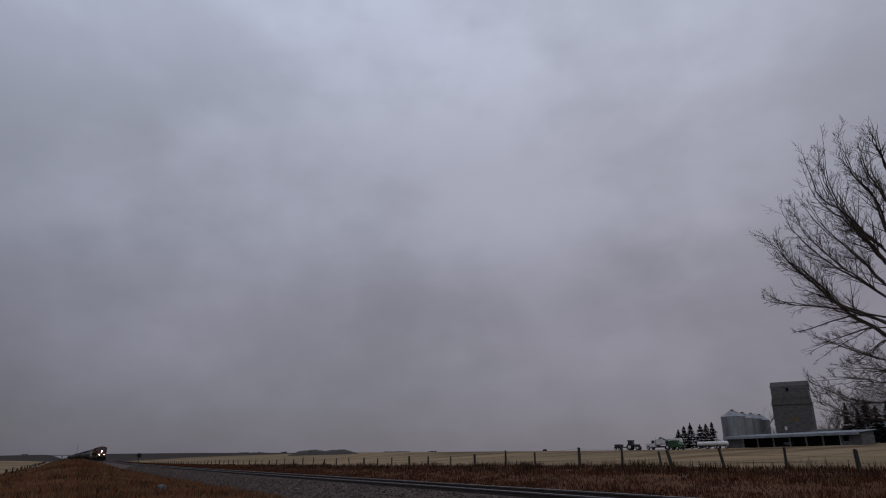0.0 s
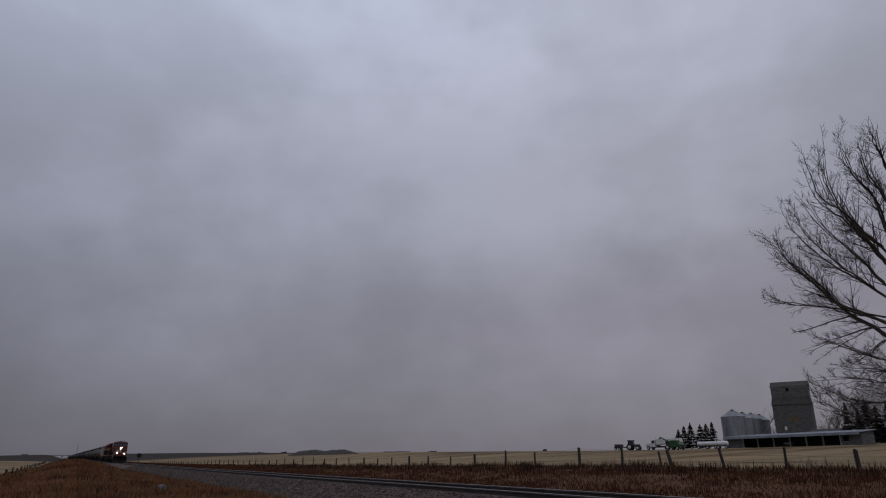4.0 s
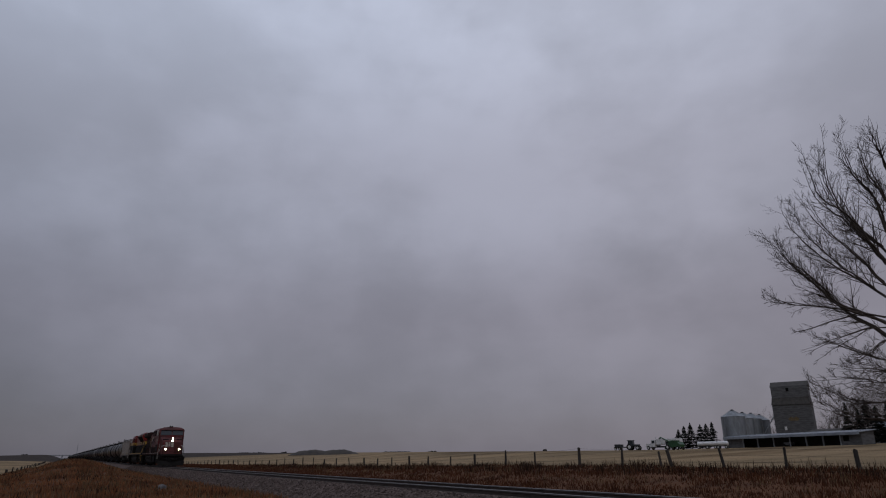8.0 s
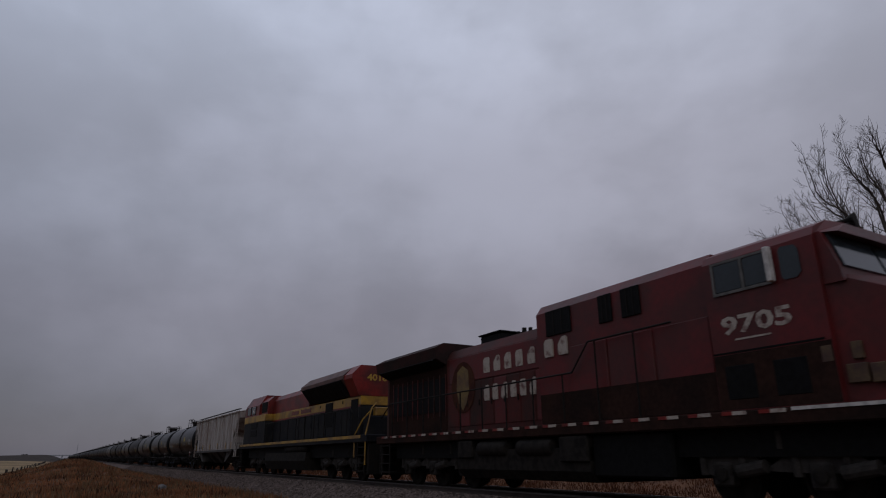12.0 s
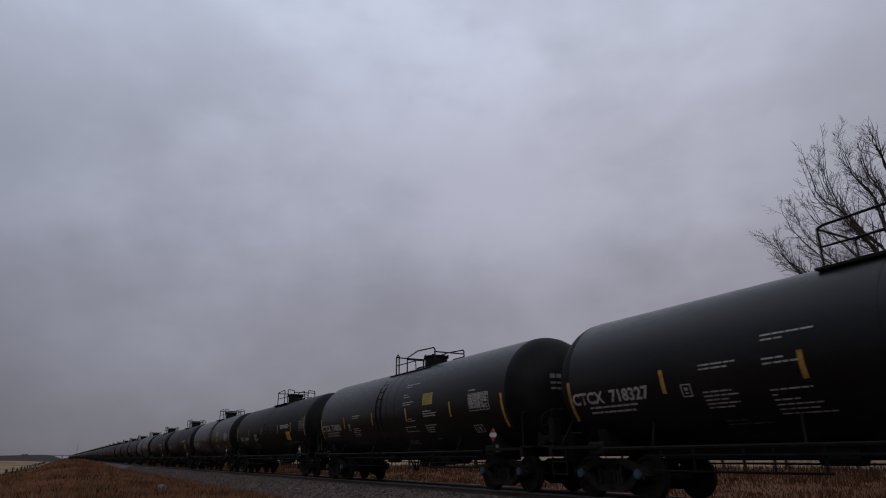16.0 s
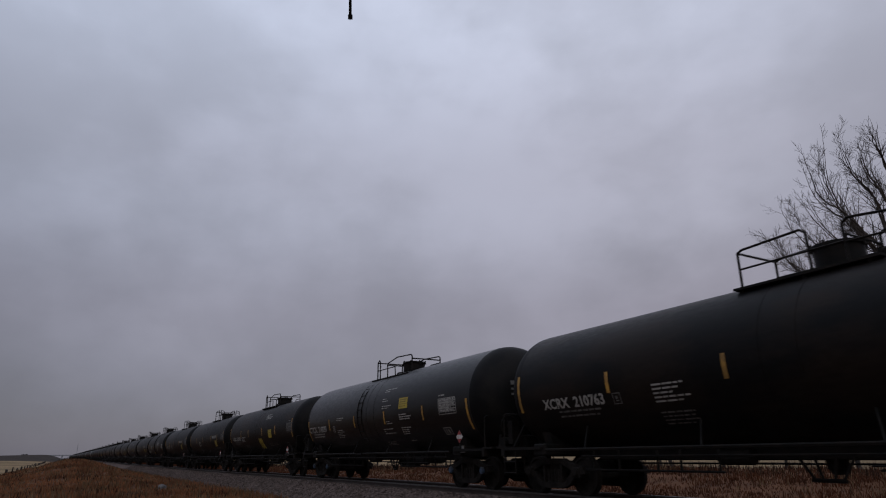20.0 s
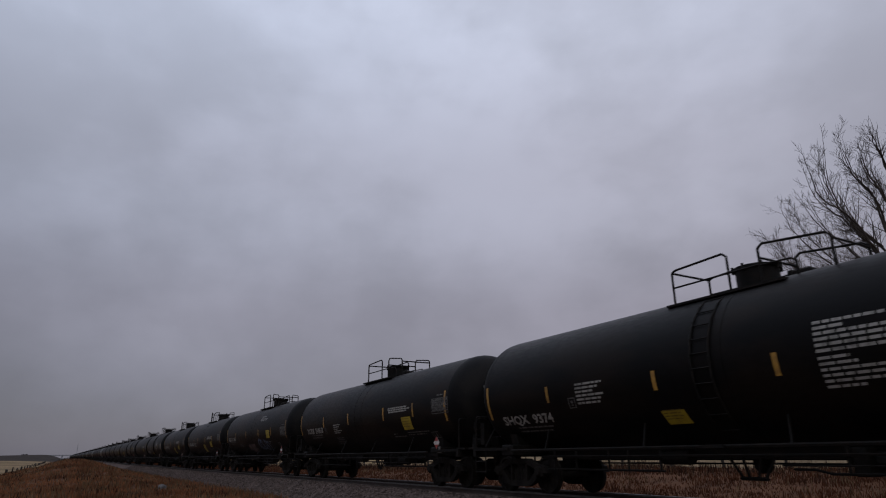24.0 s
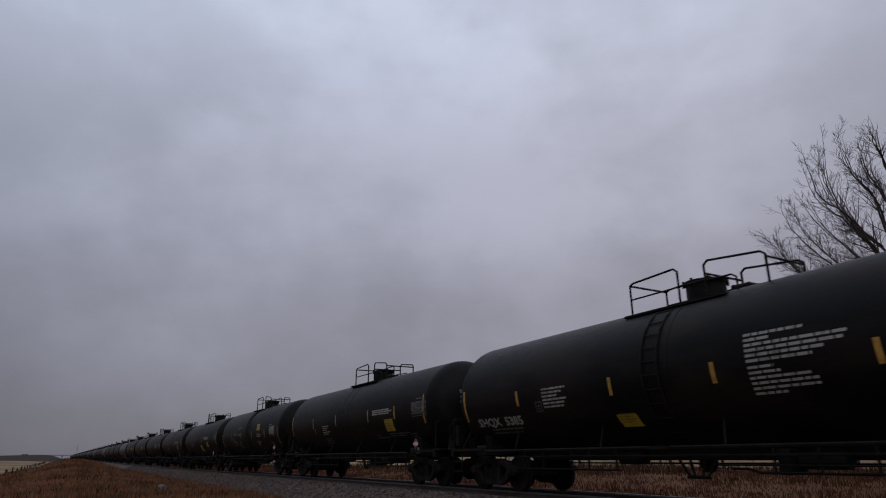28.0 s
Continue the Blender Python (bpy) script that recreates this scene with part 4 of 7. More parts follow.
    tagged(part("end_print", e, DIMSTEN, car), kind="stuff")
    if s.v:
        tagged(part("stencil_print", s, STENCIL, car, "rows of small white print"), kind="stuff")
    if d.v:
        tagged(part("faded_print", d, DIMSTEN, car), kind="stuff")
    if g.v:
        tagged(part("panel_print", g, PANELTXT, car), kind="stuff")
    part("tag_plate", Build().box(-1.47, -1.45, -6.98, -6.86, 1.11, 1.23).box(-1.47, -1.45, -7.05, -6.8, 1.03, 1.06), DIMSTEN, car)
    placard(car, -6.75, 1.49 if kind == "A" else 1.35)


def tank_car(word, style, at, full=True, grey=False, label=None):
    rng = random.Random(at)
    car = thing("tank_car", label or ("grey-black tank car with white stencils and yellow strips" if grey else "sooty black tank car with yellow strips and faded stencils"), "tank car", "tank cars in the train")
    NOW["r"] = {"A": 1.55, "C": 1.575, "D": 1.60}.get(style, TANK_R)
    body = kit("shell%s%.2f" % (grey, NOW["r"]), lambda: shell_mesh(BLACKB if grey else BLACK, NOW["r"]))
    part("tank_shell", body, BLACK, car, m=pose(0, -0.20, 0))
    part("manway_dome", kit("dome" + style, lambda: dome_mesh(style)), IRON, car)
    for s in (-1, 1):
        part("platform_handrail", kit("cage%s%d" % (style, s), lambda: cage_mesh(style, s)), IRON, car, "black tubular handrail")
        part("rail_hoop", kit("hoop%s%d" % (style, s), lambda: hoop_mesh(style, s)), IRON, car)
        part("low_handrail", kit("lowrail%s%d" % (style, s), lambda: low_rail_mesh(style, s)), IRON, car)
    for k, z in ((0, 5.17), (2, 4.95), (3, 4.95)):
        part("cross_rail", kit("cross%s%d" % (style, k), lambda: cross_mesh(TOPS[style][k], z)), IRON, car)
    part("platform", kit("plat" + style, lambda: platform_mesh(style)), IRON, car)
    part("draft_sill", kit("sill", sill_mesh), IRON, car)
    part("stub_frame", kit("under", underframe_mesh), IRON, car)
    part("stub_frame", kit("under", underframe_mesh), IRON, car, m=pose(0, 0, 0, 0, 0, 180))
    part("side_safety_rail", kit("siderail", siderail_mesh), IRON, car)
    for y in (-6.53, 6.53):
        add_truck(car, y, full, BLUECAP if style in "AD" else GRIME)
    if full:
        part("brake_gear", kit("belly", belly_mesh), IRON, car)
        if style in "ADC":
            lad = part("side_ladder", kit("ladder", ladder_mesh), IRON, car, m=pose(0, {"A": -0.55, "C": -0.1, "D": 0.85}[style], 0))
            for z in np.arange(1.35, 3.95, 0.28):
                h = (z - TANK_Z) / TANK_R
                part("rung", kit("rung", lambda: Build().tube((0, -0.21, 0), (0, 0.21, 0), 0.014, 5).mesh("rung", IRON)), IRON, lad, m=pose(-(TANK_R * math.sqrt(1 - h * h) + 0.09), 0, z))
        part("end_handrail", kit("endrail", endrail_mesh), IRON, car)
        part("end_handrail", kit("endrail", endrail_mesh), IRON, car, m=pose(0, 0, 0, 0, 0, 180))
        part("coupler", kit("coupler", coupler_mesh), IRON, car, m=pose(0, -8.05, 0))
        part("coupler", kit("coupler", coupler_mesh), IRON, car, m=pose(0, 8.05, 0, 0, 0, 180))
        part("brake_wheel", kit("brakewheel", brakewheel_mesh), IRON, car, m=pose(-0.9, -8.55, 1.75))
        tank_marks(car, style, word, rng)
    else:
        part("yellow_panel", kit("farpanel", lambda: patch(Build(), on_tank(-3.0, 2.4), 0, 0.8, 0, 0.5).mesh("yellow_panel", PANEL)), PANEL, car)
        part("test_grid", kit("fargrid", lambda: patch(Build(), on_tank(-6.35, 2.45), 0, 1.0, 0, 0.5).mesh("test_grid", DIMSTEN)), DIMSTEN, car)
        for y in (-7.36, 4.1, 2.15):
            part("reflector_strip", kit("farstrip", lambda: patch(Build(), on_tank(0, 2.3), -0.05, 0.05, 0, 0.7, 1, 4).mesh("reflector_strip", YELLOW)), YELLOW, car, m=pose(0, y, 0))
    MOVING.append((car, at))
    return car


# what stands where in the train, at the start of the shot
HEAD_END = 256.78
LOCO1 = HEAD_END + 11.15
LOCO2 = HEAD_END + 22.3 + 11.3
HOP = HEAD_END + 22.3 + 22.6 + 8.6
TANK0 = HEAD_END + 22.3 + 22.6 + 17.2 + 9.07
PITCH = 17.36
CONSIST = [("CTCX 718274", "A", 1), ("CTCX 718327", "A", 1), ("CTCX 718056", "D", 1), ("XCRX 210467", "B", 0), ("CTCX 718353", "A", 1),
           ("XCRX 210837", "B", 0), ("XCRX 210763", "B", 0), ("CTCX 718039", "D", 1), ("XCRX 210899", "G", 0), ("", "B", 0), ("XCRX 210737", "B", 0),
           ("SHQX 9374", "C", 0), ("XCRX 210613", "B", 0), ("XCRX 211180", "F", 0), ("XCRX 210872", "E", 0), ("XCRX 210847", "E", 0), ("SHQX 5385", "C", 0),
           ("", "B", 0), ("", "A", 0), ("", "E", 0), ("", "B", 0)]
# cars that ride a little behind the even pitch, by their slack and length
SLACK = {0: 0.28, 1: 0.18, 2: 0.12, 3: 0.15, 6: 0.60, 7: 0.33, 8: 0.62, 9: 0.50, 10: 0.42, 11: 0.42, 12: 0.15, 13: 0.15, 14: 0.12, 16: 0.08}


def build_tanks():
    made = []
    for i, (word, style, grey) in enumerate(CONSIST):
        made.append(tank_car(word, style, TANK0 + PITCH * i + SLACK.get(i, 0.0), True, bool(grey)))
    for i in range(len(CONSIST), 82):
        tank_car("", "B" if i % 3 else "E", TANK0 + PITCH * i, False, i % 4 == 0)
    # spray paint on one tank
    car = made[13]
    rng = random.Random(5)
    b, b2 = Build(), Build()
    for k in range(5):
        put = on_tank(-1.55 - 0.42 * k, 1.55 + rng.uniform(-0.1, 0.1), 0.008)
        pts = [(0.30 * math.cos(a) + rng.uniform(-0.05, 0.05), 0.42 + 0.36 * math.sin(a)) for a in np.linspace(0.3 + k, 5.4 + k, 11)]
        for (u0, w0), (u1, w1) in zip(pts, pts[1:]):
            n = Vector((w0 - w1, u1 - u0)).normalized() * 0.055
            b.add([put(u0 - n.x, w0 - n.y), put(u1 - n.x, w1 - n.y), put(u1 + n.x, w1 + n.y), put(u0 + n.x, w0 + n.y)], [(0, 1, 2, 3)])
    put = on_tank(1.7, 1.5, 0.008)
    patch(b2, put, 0.0, 1.6, 0.1, 0.6, 4, 3, slant=0.5)
    patch(b2, put, 0.5, 1.9, -0.1, 0.25, 4, 2, slant=0.3)
    part("spray_lettering", b, GRAFB, car, "blue and white spray-painted scrawl")
    part("spray_patch", b2, GRAFP, car, "faded pink spray paint")
    tagged(car, "sooty black tank car with spray-painted scrawl on its side")


build_tanks()


# ------------------------------------------------------------------ locomotives and the hopper
def big_truck(car, y, flip=1):
    """Three-axle locomotive truck."""
    def frame_mesh():
        b = Build()
        for s in (-1, 1):
            x0, x1 = sorted((s * 0.98, s * 1.14))
            b.prism([(-2.35, 0.62), (-2.2, 0.86), (-1.3, 0.95), (-0.9, 0.72), (-0.5, 0.95), (0.5, 0.95), (0.9, 0.72), (1.3, 0.95), (2.2, 0.86), (2.35, 0.62), (2.0, 0.52), (1.5, 0.66), (0.45, 0.62), (-0.45, 0.62), (-1.5, 0.66), (-2.0, 0.52)], x0, x1, "x")
            for yy in (-1.85, 0, 1.85):
                b.box(*sorted((s * 0.95, s * 1.2)), yy - 0.2, yy + 0.2, 0.36, 0.78, 0.04)
                b.tube((s * 1.1, yy - 0.42, 0.55), (s * 1.1, yy - 0.42, 0.9), 0.09, 8)
                b.tube((s * 1.1, yy + 0.42, 0.55), (s * 1.1, yy + 0.42, 0.9), 0.09, 8)
            for yy in (-0.93, 0.93):
                b.tube((s * 1.2, yy, 0.72), (s * 1.2, yy + 0.55, 0.62), 0.12, 10)
                b.tube((s * 1.18, yy - 0.3, 1.0), (s * 1.18, yy - 0.3, 1.3), 0.06, 8)
        b.box(-0.95, 0.95, -0.4, 0.4, 0.6, 1.1, 0.05)
        return b.mesh("truck_frame", TRUCKM)
    tk = part("truck", kit("bigtruck", frame_mesh), GRIME, car, "grimy three-axle locomotive truck", m=pose(0, y, 0))
    for a in (-1.85, 0, 1.85):
        w = part("wheelset", kit("bigwheels", lambda: wheelset_mesh(0.533)), GRIME, tk, m=pose(0, a, 0.533))
        AXLES.append((w, (0, a, 0.533), 0.533))
        part("bearing_cap", kit("bigcap", lambda: Build().lathe([(-1.20, 0.13), (-1.25, 0.13), (-1.26, 0.09), (-1.26, 0)], n=12, axis="x").mesh("bearing_cap", GRIME)), GRIME, tk, m=pose(0, a, 0.57))


def handrail(car, pts, posts, material, r=0.022, x=-1.5, foot=1.8):
    b = Build()
    b.path(pts, r)
    part("handrail", b, material, car)
    for y, z in posts:
        part("handrail_post", Build().tube((x, y, foot), (x, y, z), r, 6), material, car)


def raise_body(car, deck, k):
    """Bring all but the running gear to its true height, below the deck and above it."""
    done = set()
    for o in car.children_recursive:
        if o.data and o.name.split(".")[0] not in ("wheelset", "truck", "bearing_cap", "coupler", "side_frame") and o.data.name not in done:
            done.add(o.data.name)
            for v in o.data.vertices:
                v.co.z = LOW * (deck + (v.co.z - deck) * (k if v.co.z > deck else 1.0))


def side_plate(put_x, y, z, w, h, t=0.012):
    return Build().box(put_x - t, put_x, y, y + w, z, z + h)


def lead_locomotive():
    car = thing("lead_locomotive", "weathered maroon diesel freight locomotive with lit headlights", "locomotive")
    # deck, sill and fuel tank
    part("deck", Build().box(-1.52, 1.52, -7.72, 10.75, 1.50, 1.80, 0.03), DUSTBROWN, car, "dusty maroon frame sill")
    part("front_platform", Build().box(-1.18, 1.18, -9.42, -7.7, 1.30, 1.62, 0.03), IRON, car)
    y = -5.8
    while y < 10.2:
        part("sill_reflector", Build().box(-1.532, -1.522, y, y + 0.28, 1.72, 1.79), CREAM, car)
        part("sill_reflector", Build().box(-1.532, -1.522, y + 0.28, y + 0.5, 1.72, 1.79), LRED, car)
        y += 0.74
    ft = Build()
    ft.prism([(-1.42, 1.2), (-1.42, 0.62), (-1.2, 0.36), (1.2, 0.36), (1.42, 0.62), (1.42, 1.2)], -0.9, 4.9)
    part("fuel_tank", ft, GRIME, car, "grimy fuel tank", True)
    for y0, y1 in ((0.4, 1.9), (2.3, 3.8)):
        part("air_reservoir", Build().lathe([(y0, 0.1), (y0 + 0.06, 0.22), (y0 + 0.14, 0.25), (y1 - 0.14, 0.25), (y1 - 0.06, 0.22), (y1, 0.1)], -1.3, 1.22, 16), GRIME, car, "", True)
    part("battery_box", Build().box(-1.5, -0.9, -0.9, 0.1, 0.85, 1.48, 0.03), GRIME, car)
    part("equipment_box", Build().box(-1.5, -0.9, 4.0, 4.8, 0.95, 1.48, 0.03), GRIME, car)
    big_truck(car, -6.0)
    big_truck(car, 6.9)
    # long hood: low engine part, tall part behind the cab
    hood = Build()
    hood.prism([(-1.08, 1.8), (-1.08, 4.02), (-0.9, 4.3), (0.9, 4.3), (1.08, 4.02), (1.08, 1.8)], 0.55, 10.74)
    part("engine_hood", hood, REDDUST, car, "dusty maroon engine hood")
    tall = Build()
    tall.prism([(-1.36, 1.8), (-1.36, 4.5), (-1.18, 4.72), (1.18, 4.72), (1.36, 4.5), (1.36, 1.8)], -4.55, 0.86)
    part("equipment_cab", tall, RED, car)
    for y0, y1 in ((-2.79, -2.23), (-1.93, -1.5), (-0.51, 0.45)):
        v = part("air_intake", Build().box(-1.40, -1.30, y0, y1, 3.88, 4.50, 0.01), VENT, car, "dark intake grille")
        for k in range(2):
            part("grille_bar", Build().box(-1.41, -1.39, y0 + (y1 - y0) * (k + 1) / 3 - 0.012, y0 + (y1 - y0) * (k + 1) / 3 + 0.012, 3.88, 4.50), IRON, v)
    part("exhaust_outlet", Build().box(-0.45, 0.45, 3.85, 5.0, 4.28, 4.66, 0.05).box(-0.5, 0.5, 3.80, 5.06, 4.65, 4.70, 0.02), VENT, car)
    part("roof_valves", Build().tube((-0.3, 2.5, 4.3), (-0.3, 2.5, 4.56), 0.06, 8).tube((-0.3, 2.8, 4.3), (-0.3, 2.8, 4.6), 0.07, 8).tube((-0.3, 3.1, 4.3), (-0.3, 3.1, 4.54), 0.06, 8).box(-0.4, -0.2, 2.35, 3.25, 4.28, 4.38, 0.02), IRON, car)
    part("roof_vents", Build().box(-0.6, 0.6, 0.9, 2.2, 4.3, 4.40, 0.04), REDDUST, car)
    # radiator wings at the rear
    wing = Build()
    wing.prism([(-1.5, 4.06), (-1.56, 4.40), (-1.2, 4.58), (1.2, 4.58), (1.56, 4.40), (1.5, 4.06), (1.05, 3.86), (-1.05, 3.86)], 6.1, 10.85)
    # a darker maroon than the hood
    part("radiator_housing", wing, mat("sooty_maroon", (0.036, 0.012, 0.011), 0.75, scale=1.1, col2=(0.020, 0.011, 0.010), vary=0.45, spec=0.12), car, "overhanging radiator housing")
    part("radiator_screen", Build().prism([(-1.52, 4.03), (-1.07, 3.80), (-1.05, 3.84), (-1.5, 4.055)], 6.3, 10.6), VENT, car)
    for i in range(10):
        y0 = 6.2 + 0.4 * i
        part("hood_grille", Build().box(-1.115, -1.09, y0, y0 + 0.30, 2.45, 3.5, 0.01), VENT, car)
    # dark brown backing between the grilles, below the overhang
    part("radiator_bay", Build().box(-1.10, -1.072, 6.1, 10.55, 1.85, 3.9), DUSTBROWN, car, "dark brown radiator bay")
    for i in range(11):
        part("grille_bar", Build().box(-1.125, -1.10, 6.12 + 0.4 * i, 6.16 + 0.4 * i, 2.3, 3.6), REDDUST, car)
    # hood doors
    for i in range(8):
        y0 = 0.75 + 0.66 * i
        d = part("hood_door", Build().box(-1.10, -1.07, y0, y0 + 0.6, 1.95, 3.2, 0.012), REDDUST if i % 3 else RED, car)
        part("door_latch", Build().box(-1.125, -1.10, y0 + 0.06, y0 + 0.1, 2.5, 2.66), IRON, d)
    part("side_band", Build().box(-1.105, -1.074, 0.62, 5.9, 3.24, 4.0, 0.01), RED, car)
    for y0, y1 in ((-4.45, -3.1), (-3.02, -1.72), (-1.66, -0.4)):
        part("cabinet_door", Build().box(-1.39, -1.355, y0, y1, 1.95, 3.52, 0.012), RED, car)
    for y0, y1 in ((-5.35, -4.75), (-6.3, -5.7)):
        part("cab_louver", Build().box(-1.515, -1.49, y0, y1, 1.98, 2.55, 0.01), VENT, car)
    part("side_line", Build().box(-1.512, -1.49, -6.64, -4.55, 2.76, 2.79), VENT, car)
    # company lettering as plain blocks, crest as a plain shield
    for row, (y, z, n) in enumerate(((3.85, 3.38, 8), (3.85, 2.60, 7))):
        for i in range(n):
            y1 = y - i * (0.55 if row == 0 else 0.45)
            w = 0.33 if row == 0 else 0.27
            fx = -1.118 if y1 > 0.8 else -1.405
            c = 0.07 + 0.05 * ((i * 5 + row) % 3)
            b = Build().prism([(y1 - w, z), (y1 - 0.03, z), (y1, z + 0.06), (y1, z + 0.43 - c), (y1 - c, z + 0.43), (y1 - w + 0.04, z + 0.43), (y1 - w, z + 0.36)], fx, fx + 0.05, "x")
            part("letter_block", b, CREAM, car, "worn white block of company lettering" if i == 0 else "")
    ring = [(5.05 + 0.70 * math.cos(a), 3.08 + 0.76 * math.sin(a)) for a in np.linspace(0, 2 * math.pi, 29)[:-1]]
    crest = part("gold_crest", Build().prism(ring, -1.118, -1.106, "x"), CRESTRING, car, "faded round gold crest")
    part("crest_shield", Build().prism([(4.72, 3.55), (5.05, 3.72), (5.38, 3.55), (5.42, 3.0), (5.28, 2.62), (5.05, 2.40), (4.82, 2.62), (4.68, 3.0)], -1.126, -1.116, "x"), GOLD, crest)
    # cab
    cab = Build()
    cab.prism([(-1.5, 1.8), (-1.5, 4.42), (-1.40, 4.58), (-1.02, 4.74), (-0.5, 4.80), (0.5, 4.80), (1.02, 4.74), (1.40, 4.58), (1.5, 4.42), (1.5, 1.8)], -6.75, -4.55)
    part("cab", cab, RED, car, "maroon wide cab")
    brow = Build()
    brow.add([(-1.40, -6.74, 4.46), (1.40, -6.74, 4.46), (1.0, -6.74, 4.76), (-1.0, -6.74, 4.76), (-1.30, -7.08, 4.42), (1.30, -7.08, 4.42), (0.86, -6.98, 4.64), (-0.86, -6.98, 4.64)],
             [(4, 5, 6, 7), (0, 4, 7, 3), (1, 2, 6, 5), (3, 7, 6, 2), (0, 1, 5, 4)])
    part("cab_brow", brow, RED, car)
    for x0, x1 in ((-1.30, -0.05), (0.05, 1.30)):
        part("windshield_pane", Build().prism([(-7.05, 3.84), (-7.08, 3.86), (-6.90, 4.42), (-6.86, 4.42)], x0, x1, "x"), DARKGLASS, car, "dark cab windshield pane")
    part("windshield_frame", Build().prism([(-7.08, 3.60), (-7.04, 3.86), (-6.84, 4.46), (-6.7, 4.46), (-6.7, 3.6)], -1.42, 1.42, "x"), RED, car)
    for y0, y1 in ((-5.90, -5.42), (-5.36, -4.80)):
        w = part("cab_side_window", Build().box(-1.525, -1.49, y0, y1, 3.84, 4.36, 0.02), DARKGLASS, car)
        part("window_frame", Build().box(-1.535, -1.515, y0 - 0.05, y0, 3.79, 4.40).box(-1.535, -1.515, y1, y1 + 0.05, 3.79, 4.40).box(-1.535, -1.515, y0 - 0.05, y1 + 0.05, 4.36, 4.40).box(-1.535, -1.515, y0 - 0.05, y1 + 0.05, 3.79, 3.84), TIN_TRIM, w)
    part("quarter_window", Build().prism([(-6.13, 3.86), (-6.18, 3.80), (-6.40, 3.80), (-6.48, 3.88), (-6.48, 4.26), (-6.42, 4.34), (-6.18, 4.36), (-6.13, 4.30)], -1.52, -1.49, "x"), DARKGLASS, car, "rounded quarter window of the cab")
    part("window_shade", Build().box(-1.66, -1.53, -6.03, -5.93, 3.80, 4.40, 0.015), HANDW, car, "pale sun shade beside the cab window")
    lettering("9705", 0.42, lambda u, w: Vector((-1.508, -4.80 - u, 3.1 + w)), "cab_number", CREAM, car, "faded cab number", 1.38)
    part("number_print", Build().box(-1.508, -1.50, -5.75, -5.05, 2.97, 3.0), CREAM, car)
    part("dust_band", Build().box(-1.507, -1.495, -6.74, -4.56, 1.82, 2.74), DUSTBROWN, car, "dust-caked lower cab side")
    part("dust_band", Build().box(-1.396, -1.355, -4.52, 0.8, 1.82, 2.5), DUSTBROWN, car)
    part("roof_aerials", Build().box(-0.5, -0.1, -5.6, -5.0, 4.74, 4.84, 0.03).box(0.2, 0.7, -4.8, -4.2, 4.74, 4.82, 0.03).tube((0.6, -6.2, 4.72), (0.6, -6.2, 5.0), 0.015, 5), IRON, car)
    part("roof_horn", Build().lathe([(-6.9, 0.10), (-6.75, 0.04), (-6.3, 0.03)], -0.3, 4.86, 10).lathe([(-6.8, 0.09), (-6.65, 0.035), (-6.3, 0.03)], -0.05, 4.86, 10), IRON, car)
    # nose with its lights
    nose = Build()
    nose.add([(-1.15, -9.05, 1.62), (1.15, -9.05, 1.62), (1.35, -6.75, 1.62), (-1.35, -6.75, 1.62), (-1.12, -8.80, 3.05), (1.12, -8.80, 3.05), (1.40, -6.75, 3.80), (-1.40, -6.75, 3.80), (-0.85, -8.42, 3.46), (0.85, -8.42, 3.46)],
             [(0, 1, 5, 4), (4, 5, 9, 8), (8, 9, 6, 7), (0, 4, 8, 7, 3), (1, 2, 6, 9, 5), (0, 3, 2, 1)])
    part("nose", nose, RED, car, "maroon short nose")
    part("nose_door", Build().prism([(-9.07, 1.75), (-9.0, 1.75), (-8.78, 2.95), (-8.85, 2.95)], 0.25, 0.85, "x"), REDDUST, car)
    hb = part("headlight_housing", Build().box(-0.17, 0.17, -8.72, -8.2, 3.02, 3.56, 0.05), IRON, car)
    for z in (3.17, 3.41):
        part("headlight", Build().lathe([(-8.74, 0.0), (-8.74, 0.10), (-8.70, 0.105)], 0.0, z, 16), LAMP, hb, "lit headlight")
    for x in (-0.78, 0.78):
        d = part("ditch_light_housing", Build().box(x - 0.17, x + 0.15, -9.25, -8.9, 2.04, 2.34, 0.04), IRON, car)
        part("ditch_light", Build().lathe([(-9.275, 0.0), (-9.275, 0.095), (-9.24, 0.10)], x, 2.19, 16), LAMP, d, "lit ditch light")
    for x in (-0.78, 0.78):
        part("number_board", Build().box(x - 0.34, x + 0.30, -8.62, -8.3, 3.12, 3.34, 0.02), VENT, car)
    for x, w in ((-0.82, 0.30), (-0.44, 0.20), (-0.14, 0.28)):
        part("nose_letter_block", Build().prism([(-8.90, 2.44), (-8.935, 2.44), (-8.835, 2.98), (-8.80, 2.98)], x, x + w, "x"), CREAM, car, "white block of company lettering")
    for y0, y1, z0, z1 in ((-6.72, -6.55, 2.42, 2.66),):
        part("inspection_plate", Build().box(-1.514, -1.49, y0, y1, z0, z1), WORNGOLD, car)
    # worn plates low on the nose's side
    for y0, y1, z0, z1 in ((-7.1, -6.95, 2.42, 2.68), (-7.15, -6.82, 2.08, 2.36), (-7.55, -7.22, 2.06, 2.34)):
        part("inspection_plate", Build().box(-1.40, -1.30, y0, y1, z0, z1, 0.01), WORNGOLD, car)
    # pilot, plough and steps
    part("pilot", Build().box(-1.42, 1.42, -9.22, -8.72, 0.35, 1.45, 0.03), IRON, car)
    pl = Build()
